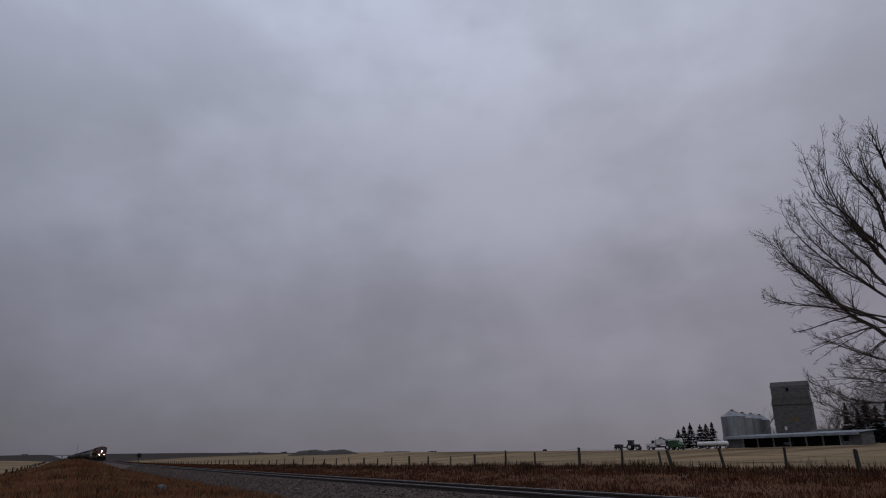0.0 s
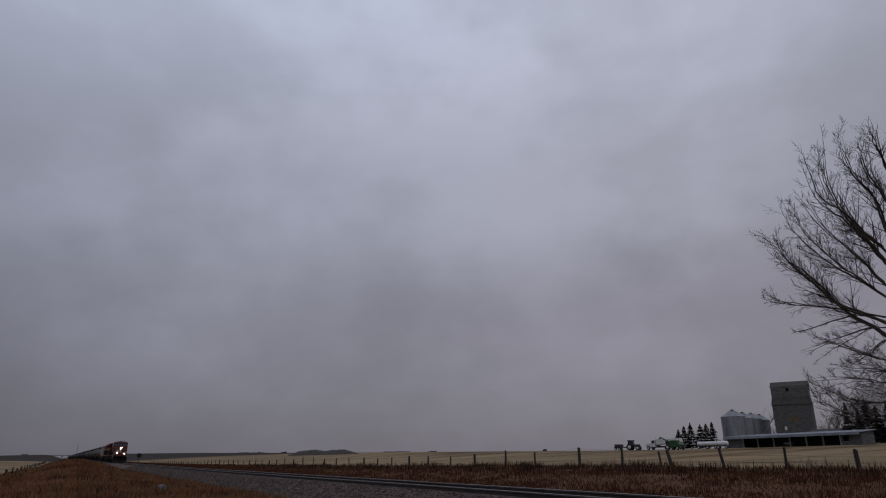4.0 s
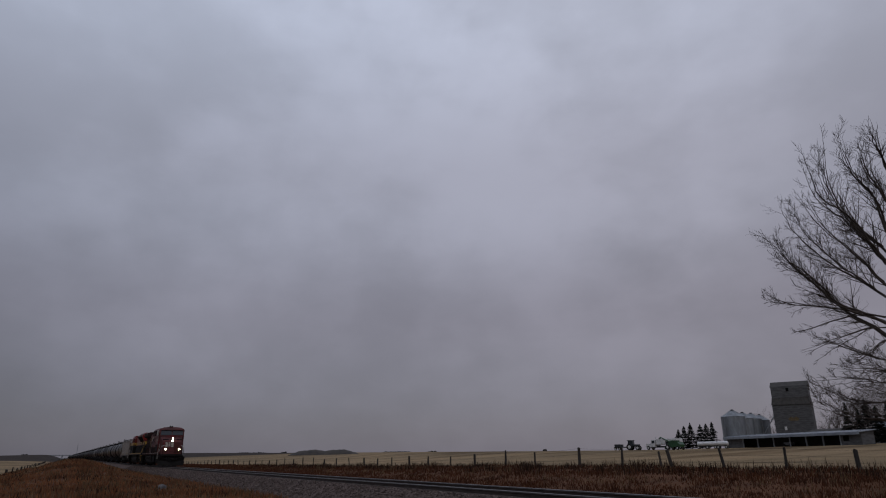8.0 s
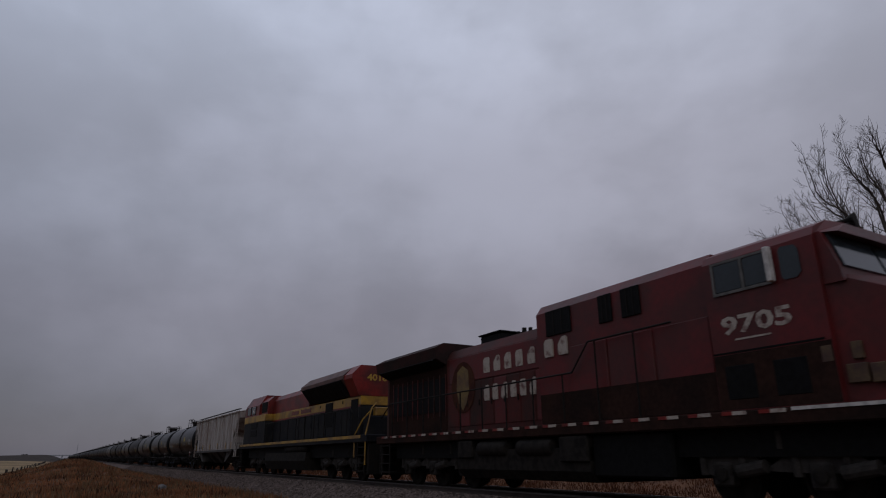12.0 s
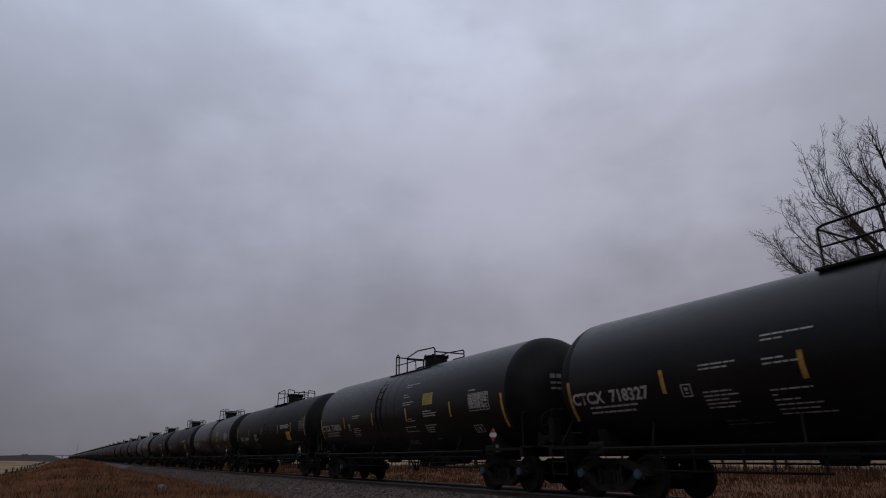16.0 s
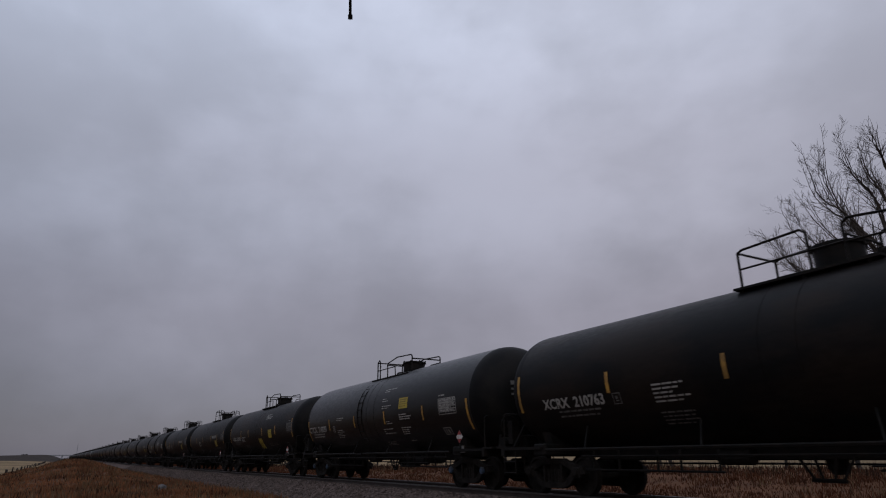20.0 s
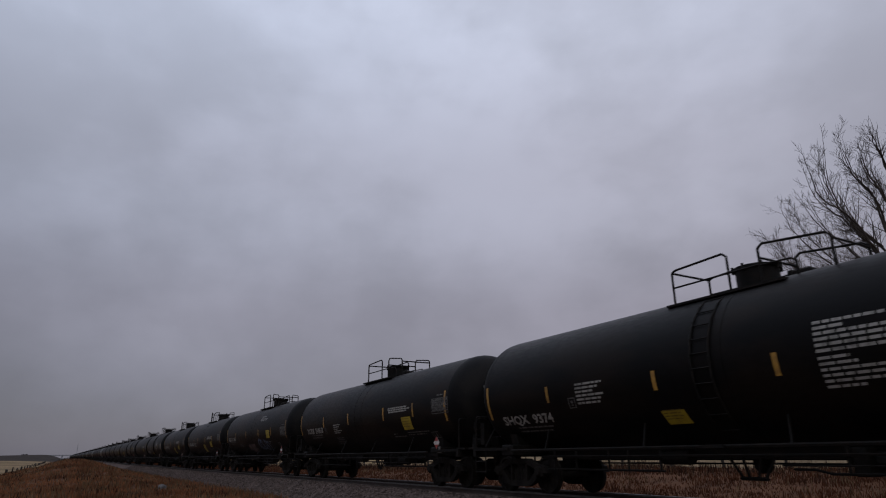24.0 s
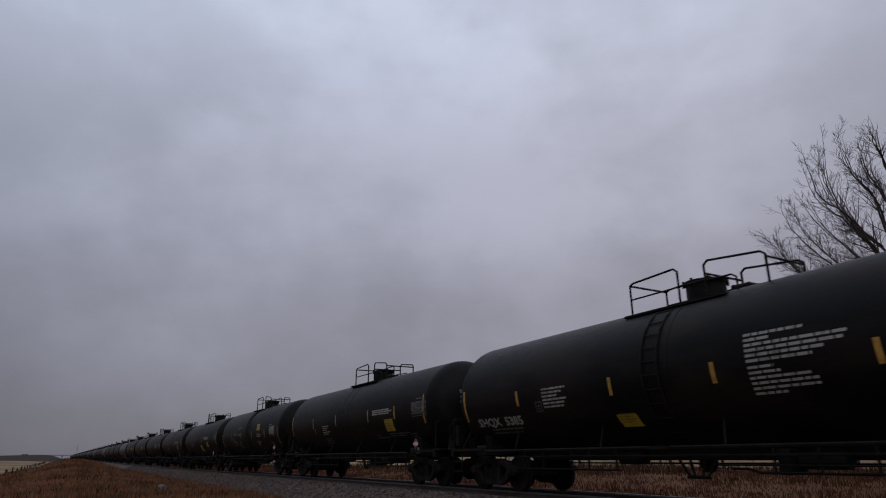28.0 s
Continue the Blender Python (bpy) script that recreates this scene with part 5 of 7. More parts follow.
    for s in (-1, 1):
        outer = [(s * 1.55, -9.42, 1.30), (s * 1.5, -9.26, 0.80), (s * 1.5, -9.40, 0.12)]
        inner = [(0, -9.42, 0.92), (0, -9.46, 0.70), (0, -9.78, 0.10)]
        front = outer + inner
        back = [(x, y + 0.07, z) for x, y, z in front]
        pl.add(front + back, [(0, 1, 4, 3), (1, 2, 5, 4), (6, 9, 10, 7), (7, 10, 11, 8), (0, 3, 9, 6), (2, 8, 11, 5), (0, 6, 7, 1), (1, 7, 8, 2)])
    part("rear_pilot", Build().box(-1.42, 1.42, 10.35, 10.55, 0.32, 1.5, 0.03), IRON, car)
    part("snow_plough", pl, IRON, car, "black wedge snow plough")
    part("coupler", kit("coupler", coupler_mesh), IRON, car, m=pose(0, -8.7, 0))
    part("coupler", kit("coupler", coupler_mesh), IRON, car, m=pose(0, 10.4, 0, 0, 0, 180))
    for x in (-0.6, -0.35, 0.35, 0.6):
        part("air_hose", Build().path([(x, -9.22, 1.25), (x, -9.55, 1.05), (x * 0.9, -9.6, 0.75), (x * 0.8, -9.5, 0.6)], 0.03), IRON, car)
    for s in (-1, 1):
        for yy in (-8.15, 10.0):
            for k in range(4):
                part("step", Build().box(*sorted((s * 1.15, s * 1.5)), yy - 0.35, yy + 0.35, 0.42 + 0.33 * k, 0.46 + 0.33 * k), IRON, car)
            for e in (-0.42, 0.38):
                part("step_side", Build().box(*sorted((s * 1.46, s * 1.5)), yy + e, yy + e + 0.04, 0.36, 1.5), IRON, car)
        part("step_handrail", Build().path([(s * 1.5, -7.75, 1.0), (s * 1.5, -7.75, 1.78), (s * 1.44, -8.45, 2.42), (s * 1.44, -8.5, 2.8)], 0.024), HANDW, car, "white bent step handrail")
        part("step_handrail", Build().path([(s * 1.5, -8.5, 1.0), (s * 1.5, -8.5, 1.82), (s * 1.25, -9.2, 2.5), (s * 0.95, -9.3, 2.62)], 0.024), HANDW, car)
        part("pilot_handrail", Build().path([(s * 1.36, -9.4, 1.0), (s * 1.36, -9.4, 1.72), (s * 1.22, -9.1, 2.3), (s * 1.1, -8.75, 2.95)], 0.02), IRON, car)
    part("deck_edge", Build().box(-1.535, -1.525, -7.75, -5.9, 1.74, 1.80), HANDW, car)
    part("front_railing", Build().path([(-1.1, -9.36, 1.5), (-1.1, -9.36, 2.0), (-0.3, -9.4, 1.95), (0.3, -9.4, 1.8), (1.1, -9.36, 2.0), (1.1, -9.36, 1.5)], 0.02), IRON, car)
    posts = [(y, 2.88 if y > -0.5 else 3.52) for y in np.linspace(-2.6, 9.4, 11)]
    handrail(car, [(-1.5, -3.65, 3.54), (-1.5, -1.18, 3.52), (-1.5, -0.56, 2.9), (-1.5, 9.6, 2.88), (-1.5, 10.4, 2.4)], posts, IRON)
    handrail(car, [(1.5, -3.65, 3.54), (1.5, -1.18, 3.52), (1.5, -0.56, 2.9), (1.5, 9.6, 2.88), (1.5, 10.4, 2.4)], posts[::3], IRON, x=1.5)
    part("underframe", Build().box(-1.2, 1.2, -8.8, 9.6, 0.95, 1.52).box(-1.35, 1.35, -3.2, -0.9, 0.5, 1.5, 0.05), VENT, car)
    # all ahead of the cab stands a little closer to it
    done = set()
    for o in car.children_recursive:
        if o.data and o.data.name not in done and o.name.split(".")[0] not in ("wheelset", "truck", "bearing_cap", "coupler"):
            done.add(o.data.name)
            for v in o.data.vertices:
                v.co.y += 0.42 * max(0.0, min(1.0, (-7.1 - v.co.y) / 1.2))
    raise_body(car, 1.80, 1.14)
    MOVING.append((car, LOCO1))


def second_locomotive():
    car = thing("trailing_locomotive", "red, yellow and black diesel locomotive running backwards", "locomotive")
    part("deck", Build().box(-1.55, 1.55, -10.8, 10.9, 1.62, 1.94, 0.03), LBLK, car)
    part("sill_stripe", Build().box(-1.562, -1.552, -10.2, 10.6, 1.80, 1.93), LYEL, car, "yellow stripe along the frame")
    ft = Build()
    ft.prism([(-1.45, 1.3), (-1.5, 0.85), (-1.25, 0.36), (1.25, 0.36), (1.5, 0.85), (1.45, 1.3)], -3.2, 4.2)
    part("fuel_tank", ft, GRIME, car, "grimy fuel tank")
    part("air_reservoir", Build().lathe([(-3.0, 0.1), (-2.9, 0.2), (-2.8, 0.23), (0.4, 0.23), (0.5, 0.2), (0.6, 0.1)], -1.25, 1.5, 14), GRIME, car, "", True)
    big_truck(car, -6.9)
    big_truck(car, 6.6)

    def body(name, w, y0, y1, z0, z1, m, lab=""):
        return part(name, Build().box(-w, w, y0, y1, z0, z1, 0.015), m, car, lab)
    body("hood_lower", 1.05, -8.95, 4.7, 1.94, 3.14, LBLK, "black lower hood")
    body("hood_stripe", 1.06, -8.96, 4.71, 3.14, 3.50, LYEL, "yellow hood stripe")
    part("hood_top", Build().prism([(-1.05, 3.5), (-1.05, 4.2), (-0.85, 4.46), (0.85, 4.46), (1.05, 4.2), (1.05, 3.5)], -2.0, 4.7), LRED, car, "red hood top")
    part("red_line", Build().box(-1.072, -1.055, -8.9, 4.7, 3.08, 3.14), LRED, car)
    rear = Build()
    rear.prism([(-1.15, 3.5), (-1.5, 4.18), (-1.5, 4.34), (-1.1, 4.72), (1.1, 4.72), (1.5, 4.34), (1.5, 4.18), (1.15, 3.5)], -8.97, -8.0)
    part("rear_hood", rear, LRED, car, "red rear hood end")
    rad = Build()
    rad.prism([(-1.05, 3.62), (-1.56, 4.22), (-1.56, 4.36), (-1.1, 4.72), (1.1, 4.72), (1.56, 4.36), (1.56, 4.22), (1.05, 3.62)], -8.0, -2.1)
    part("radiator_housing", rad, mat("dull_brown_red", (0.10, 0.045, 0.038), 0.7, scale=1.2, vary=0.4), car, "flared radiator housing")
    part("radiator_screen", Build().prism([(-1.07, 3.60), (-1.57, 4.20), (-1.59, 4.18), (-1.08, 3.56)], -7.8, -2.3), VENT, car, "black radiator intake")
    for i in range(9):
        part("screen_rib", Build().prism([(-1.09, 3.58), (-1.585, 4.19), (-1.60, 4.17), (-1.10, 3.55)], -7.7 + 0.65 * i, -7.66 + 0.65 * i), IRON, car)
    for x in (0.52, 0.80):
        part("rear_headlight", Build().lathe([(-9.03, 0.0), (-9.03, 0.1), (-8.96, 0.11)], x, 3.98, 14), HANDW, car)
    part("rear_door", Build().box(-0.35, 0.35, -9.0, -8.95, 2.0, 3.1, 0.02), LBLK, car)
    lettering("4018", 0.36, lambda u, w: Vector((-0.80 + u, -8.985, 4.12 + w)), "hood_number", LYEL, car, "yellow hood number", 0.95)
    for i in range(9):
        y0 = -8.9 + 1.05 * i
        d = part("hood_door", Build().box(-1.075, -1.05, y0, y0 + 0.9, 2.0, 3.05, 0.012), LBLK, car)
        part("door_latch", Build().box(-1.09, -1.072, y0 + 0.1, y0 + 0.15, 2.5, 2.65), IRON, d)
    part("blower_opening", Build().box(-1.085, -1.05, -8.7, -7.9, 2.0, 3.4, 0.02), VENT, car)
    part("tall_door", Build().box(-1.085, -1.05, -5.6, -4.6, 2.4, 3.45, 0.02), VENT, car)
    for i in range(6):
        part("hood_marker", Build().box(-1.075, -1.058, -6.9 + 1.5 * i, -6.78 + 1.5 * i, 3.3, 3.42), VENT, car)
    part("exhaust_silencer", Build().box(-0.5, 0.5, -0.6, 1.6, 4.46, 4.62, 0.05), IRON, car)
    part("fan_hatch", Build().lathe([(4.72, 0.0), (4.72, 0.6), (4.76, 0.62), (4.80, 0.55), (4.80, 0)][::-1], 0, n=18, axis="z", cy=-4.2).lathe([(4.80, 0.0), (4.80, 0.55), (4.76, 0.62), (4.72, 0.6)], 0, n=18, axis="z", cy=-6.2), IRON, car)
    part("hood_lettering", Build().box(-1.078, -1.062, -0.4, 0.9, 3.22, 3.40).box(-1.078, -1.062, -2.4, -0.8, 3.22, 3.40), LRED, car, "red block of company lettering")
    # cab at the far end
    part("cab_lower", Build().box(-1.52, 1.52, 4.7, 9.9, 1.94, 3.14, 0.02), LBLK, car)
    part("cab_stripe", Build().box(-1.53, 1.53, 4.69, 9.91, 3.14, 3.52, 0.02), LYEL, car)
    part("cab_top", Build().prism([(-1.52, 3.52), (-1.5, 4.1), (-1.1, 4.68), (1.1, 4.68), (1.5, 4.1), (1.52, 3.52)], 6.3, 9.9), LRED, car, "red cab top")
    part("inverter_cabinet", Build().prism([(-1.4, 3.52), (-1.4, 4.2), (-1.05, 4.5), (1.05, 4.5), (1.4, 4.2), (1.4, 3.52)], 4.7, 6.3), LRED, car)
    part("cabinet_vent", Build().box(-1.43, -1.39, 4.85, 6.0, 3.62, 4.2), VENT, car)
    for y0, y1 in ((8.4, 9.2), (7.2, 8.1)):
        w = part("cab_side_window", Build().box(-1.535, -1.50, y0, y1, 3.62, 4.06, 0.015), DARKGLASS, car)
        part("window_frame", Build().box(-1.54, -1.52, y0 - 0.05, y0, 3.58, 4.1).box(-1.54, -1.52, y1, y1 + 0.05, 3.58, 4.1), IRON, w)
    part("window_card", Build().box(-1.545, -1.535, 7.5, 7.7, 3.7, 3.95), PLACW, car)
    for i in range(2):
        part("cab_panel", Build().box(-1.545, -1.515, 6.5, 8.0, 2.35 + 0.42 * i, 2.68 + 0.42 * i, 0.01), VENT, car)
    part("nose", Build().prism([(9.9, 1.94), (9.9, 4.0), (10.3, 3.55), (10.75, 3.3), (10.8, 1.94)], -1.25, 1.25, "x"), LRED, car)
    for s in (-1, 1):
        for yy in (-10.2, 10.3):
            for k in range(4):
                part("step", Build().box(*sorted((s * 1.15, s * 1.52)), yy - 0.3, yy + 0.3, 0.42 + 0.33 * k, 0.46 + 0.33 * k), IRON, car)
            for e in (-0.38, 0.34):
                part("step_side", Build().box(*sorted((s * 1.48, s * 1.52)), yy + e, yy + e + 0.04, 0.36, 1.62), IRON, car)
        part("step_handrail", Build().path([(s * 1.52, -9.5, 1.0), (s * 1.52, -9.5, 1.95), (s * 1.35, -9.9, 2.5), (s * 1.1, -10.3, 2.9)], 0.026), LYEL, car, "yellow step handrail")
        part("step_handrail", Build().path([(s * 1.52, -10.65, 0.7), (s * 1.52, -10.65, 1.95), (s * 1.3, -10.7, 2.9), (s * 1.1, -10.7, 3.1)], 0.026), LYEL, car)
    posts = [(y, 2.95) for y in np.linspace(-8.6, 4.2, 10)]
    handrail(car, [(-1.52, -9.2, 2.0), (-1.52, -9.2, 2.8), (-1.52, -9.0, 2.95), (-1.52, 4.5, 2.95)], posts, IRON, x=-1.52, foot=1.94)
    for y in (-10.72, 10.6):
        part("pilot", Build().box(-1.42, 1.42, y, y + 0.14, 0.30, 1.64, 0.03), IRON, car)
    part("end_chain_post", Build().box(-0.4, -0.34, -10.78, -10.72, 1.94, 2.95).box(0.34, 0.4, -10.78, -10.72, 1.94, 2.95).path([(-1.1, -10.75, 2.95), (1.1, -10.75, 2.95)], 0.02), IRON, car)
    part("end_cabinet", Build().box(-0.95, 0.95, -9.45, -8.97, 1.94, 2.7, 0.03), LBLK, car)
    part("sand_box_lid", Build().box(-0.5, 0.5, -9.3, -8.97, 2.7, 3.05, 0.04), LYEL, car)
    part("coupler", kit("coupler", coupler_mesh), IRON, car, m=pose(0, -10.5, 0))
    part("coupler", kit("coupler", coupler_mesh), IRON, car, m=pose(0, 10.55, 0, 0, 0, 180))
    part("underframe", Build().box(-1.2, 1.2, -9.0, 9.4, 1.0, 1.66), VENT, car)
    raise_body(car, 1.94, 1.16)
    MOVING.append((car, LOCO2))


def hopper_car():
    car = thing("hopper_car", "weathered grey covered hopper car streaked with rust", "hopper car")
    side = [(-8.2, 4.42), (-8.2, 3.95), (-6.95, 2.60), (-6.95, 1.68), (6.95, 1.68), (6.95, 2.60), (8.2, 3.95), (8.2, 4.42)]
    b = Build()
    b.prism(side, -1.55, 1.55, "x")
    part("hopper_body", b, HOPPER, car, "pale grey body with rust streaks")
    part("roof", Build().prism([(-1.57, 4.40), (-0.6, 4.62), (0.6, 4.62), (1.57, 4.40)], -8.22, 8.22), HOPPER, car)
    for i in range(17):
        y = -8.0 + i
        z0 = 1.74 if abs(y) < 6.95 else 2.64 + (abs(y) - 6.95) * 1.08
        part("side_rib", kit("rib%.1f" % z0, lambda z0=z0: Build().prism([(-0.05, z0), (-0.035, z0), (0.035, z0), (0.05, z0)], 0, 0.001, "x").box(-0.05, 0, -0.04, 0.04, z0, 4.38, 0.02).mesh("side_rib", HOPPER)), HOPPER, car, m=pose(-1.55, y, 0))
    part("top_chord", Build().box(-1.63, -1.55, -8.2, 8.2, 4.32, 4.44, 0.02), HOPPER, car)
    part("side_sill", Build().box(-1.62, -1.52, -6.98, 6.98, 1.50, 1.68, 0.02), HOPDARK, car)
    part("running_board", Build().box(-0.42, 0.42, -8.2, 8.2, 4.68, 4.72).box(-1.5, -1.3, -7.9, 7.9, 4.60, 4.64), HOPDARK, car)
    for y in (-5.2, -1.75, 1.75, 5.2):
        part("roof_hatch", Build().box(-0.3, 0.3, y - 1.4, y + 1.4, 4.60, 4.78, 0.05), HOPPER, car)
    for y in (-4.2, -1.4, 1.4, 4.2):
        part("discharge_chute", Build().add([(-1.35, y - 1.35, 1.72), (1.35, y - 1.35, 1.72), (1.35, y + 1.35, 1.72), (-1.35, y + 1.35, 1.72), (-0.4, y - 0.3, 0.62), (0.4, y - 0.3, 0.62), (0.4, y + 0.3, 0.62), (-0.4, y + 0.3, 0.62)],
                                            [(0, 1, 5, 4), (1, 2, 6, 5), (2, 3, 7, 6), (3, 0, 4, 7), (4, 5, 6, 7), (0, 3, 2, 1)]), HOPDARK, car)
    for s in (-1, 1):
        part("slope_sheet", Build().prism([(s * 6.93, 2.58), (s * 6.93, 1.7), (s * 4.6, 0.75), (s * 4.2, 0.75), (s * 5.5, 2.0)], -1.45, 1.45, "x"), HOPDARK, car)
        lad = Build()
        lad.tube((-1.56, s * 8.26, 1.15), (-1.56, s * 8.26, 4.45), 0.03, 5)
        lad.tube((-1.56, s * 7.78, 1.15), (-1.56, s * 7.78, 3.45), 0.03, 5)
        lad.tube((-1.1, s * 8.26, 1.15), (-1.1, s * 8.26, 4.45), 0.025, 5)
        part("end_ladder", lad, HOPPER, car)
        for k in range(8):
            part("ladder_rung", Build().tube((-1.56, s * 8.26, 1.25 + 0.31 * k), (-1.56, s * 7.78, 1.25 + 0.31 * k), 0.016, 5), HOPPER, car)
        part("end_platform", Build().box(-1.5, 1.5, *sorted((s * 6.9, s * 8.25)), 1.10, 1.18), HOPDARK, car)
        for x in (-1.5, 1.42):
            part("end_post", Build().box(x, x + 0.08, *sorted((s * 7.3, s * 7.38)), 1.15, 3.0), HOPDARK, car)
        part("end_grab", Build().path([(-1.5, s * 8.22, 1.3), (-1.5, s * 8.22, 2.1), (0.8, s * 8.22, 2.1)], 0.02), HOPDARK, car)
        add_truck(car, s * 6.5)
        part("coupler", kit("coupler", coupler_mesh), IRON, car, m=pose(0, s * 7.9, 0, 0, 0, 180 if s > 0 else 0))
    part("center_sill", Build().box(-0.3, 0.3, -7.8, 7.8, 0.9, 1.2, 0.02), HOPDARK, car)
    lettering("02 42", 0.30, lambda u, w: Vector((-1.562, 5.98 - u, 1.86 + w)), "car_number", mat("grey_stencil", (0.05, 0.047, 0.045), 0.8, scale=3, vary=0.4), car, "dark stencilled car number", 1.5)
    for y in (5.6, 6.2):
        part("repaint_patch", Build().box(-1.565, -1.552, y, y + 0.42, 2.36, 2.62), mat("patch_paint", (0.36, 0.35, 0.33), 0.7, scale=4, vary=0.4), car)
    for y in (6.88, 3.9, 0.9, -2.1, -5.1, -6.88):
        part("reflector_strip", Build().box(-1.635, -1.62, y - 0.05, y + 0.05, 1.72, 2.2), YELLOW, car)
    raise_body(car, 1.5, 1.0)
    MOVING.append((car, HOP))


lead_locomotive()
second_locomotive()
hopper_car()


# ------------------------------------------------------------------ grass and fences
def polar(az, r, dz=0.0):
    a = radians(az)
    x, y = r * math.sin(a), r * math.cos(a)
    return Vector((x, y, float(ground(x, y)) + dz))


def grass(name, label, n, material, xr, yr, hr, seed, wide=0.02, clump=1.0, lean=0.35, power=1.7):
    rng = np.random.default_rng(seed)
    x = rng.uniform(*xr, n)
    y = yr[0] + (yr[1] - yr[0]) * rng.random(n) ** power
    if clump < 1:
        k = int(n * (1 - clump) / 14) + 1
        cx, cy = rng.uniform(*xr, k), yr[0] + (yr[1] - yr[0]) * rng.random(k) ** power
        pick = rng.integers(0, k, n)
        near = rng.random(n) > clump
        x = np.where(near, cx[pick] + rng.normal(0, 0.28, n), x)
        y = np.where(near, cy[pick] + rng.normal(0, 0.28, n), y)
    d = np.abs(x - TRACK_X)
    ok = d > 3.5 - 0.7 * rng.random(len(d)) ** 2
    x, y = x[ok], y[ok]
    n = len(x)
    z = ground(x, y)
    h = rng.uniform(*hr, n) * (0.7 + 0.6 * (np.sin(x * 0.9 + 1.3 * np.sin(y * 0.4)) * 0.5 + 0.5))
    a = rng.uniform(0, 6.28, n)
    w = wide * (0.7 + np.hypot(x, y) / 60)
    bx, by = np.cos(a) * w, np.sin(a) * w
    la = rng.uniform(0, 6.28, n)
    lx, ly = np.cos(la) * h * lean * rng.random(n), np.sin(la) * h * lean * rng.random(n)
    V = np.empty((n, 5, 3))
    V[:, 0] = np.stack([x - bx, y - by, z - 0.05], 1)
    V[:, 1] = np.stack([x + bx, y + by, z - 0.05], 1)
    V[:, 2] = np.stack([x + bx * 0.7 + lx * 0.4, y + by * 0.7 + ly * 0.4, z + h * 0.6], 1)
    V[:, 3] = np.stack([x - bx * 0.7 + lx * 0.4, y - by * 0.7 + ly * 0.4, z + h * 0.6], 1)
    V[:, 4] = np.stack([x + lx, y + ly, z + h], 1)
    i = np.arange(n)[:, None] * 5
    quads = (i + np.array([[0, 1, 2, 3]])).tolist()
    tris = (i + np.array([[3, 2, 4]])).tolist()
    ob = new(name, quick(name, V.reshape(-1, 3).tolist(), quads + tris, material))
    tagged(ob, label, "grass", kind="stuff")


RUST = mat("rusty_dry_grass", (0.225, 0.096, 0.045), 0.9, scale=0.25, col2=(0.130, 0.055, 0.028), vary=0.25, island=0.4, spec=0.1)
STRAW = mat("straw_grass", (0.17, 0.112, 0.066), 0.9, scale=0.25, col2=(0.11, 0.07, 0.035), vary=0.3, island=0.5, spec=0.1)
WEED = mat("dark_weed_stalks", (0.035, 0.020, 0.014), 0.9, scale=0.3, vary=0.3, island=0.5, spec=0.1)
DITCH = mat("dark_rusty_grass", (0.092, 0.036, 0.018), 0.9, scale=0.25, col2=(0.056, 0.022, 0.012), vary=0.25, island=0.26, spec=0.1)
grass("dry_grass", "rusty brown dry grass in the ditch beyond the track", 60000, DITCH, (15.3, 35.5), (2, 110), (0.08, 0.26), 1, 0.018, 0.6, lean=1.0)
grass("dry_grass_far", "rusty dry grass along the far right of way", 16000, DITCH, (15.3, 35.5), (105, 330), (0.15, 0.4), 2, 0.03, 0.6, power=1.3)
grass("fence_weeds", "tall dark weed stalks along the fence", 7000, WEED, (29.0, 36.5), (3, 120), (0.2, 0.6), 3, 0.012, 0.35)
grass("fence_straw", "pale straw grass along the fence", 4500, STRAW, (24.6, 37.4), (3, 140), (0.15, 0.5), 4, 0.012, 0.5)
grass("bank_grass", "rusty brown grass on the bank beside the track", 46000, RUST, (-5.2, 9.0), (26, 150), (0.08, 0.24), 5, 0.018, 0.5, power=1.25)
grass("bank_weeds", "dark weeds on the grassy bank", 3500, WEED, (-4.8, 8.6), (26, 150), (0.12, 0.36), 6, 0.014, 0.25, power=1.25)
grass("bank_straw", "pale straw tufts on the grassy bank", 15000, STRAW, (-5.2, 9.0), (26, 150), (0.12, 0.32), 7, 0.014, 0.3, power=1.25)

POSTW = mat("weathered_post_wood", (0.036, 0.029, 0.025), 0.95, scale=3, stretch=(4, 4, 0.6), vary=0.45, bump=0.4, col2=(0.028, 0.022, 0.019), rnd=0.35)
WIRE = mat("rusty_wire", (0.04, 0.03, 0.025), 0.7, 0.5, scale=3, vary=0.3)


def post_mesh(r, h, seed):
    rng = random.Random(seed)
    prof = [(-0.4, r), (0.1, r * 1.02), (h * 0.5, r * rng.uniform(0.92, 1.05)), (h - 0.03, r * 0.92), (h, r * 0.75)]
    b = Build().lathe([*prof, (h, 0.0)], 0, n=9, axis="z")
    for i, v in enumerate(b.v):
        b.v[i] = (v[0] + rng.uniform(-0.012, 0.012), v[1] + rng.uniform(-0.012, 0.012), v[2] + rng.uniform(-0.02, 0.02))
    return b.mesh("post", POSTW)


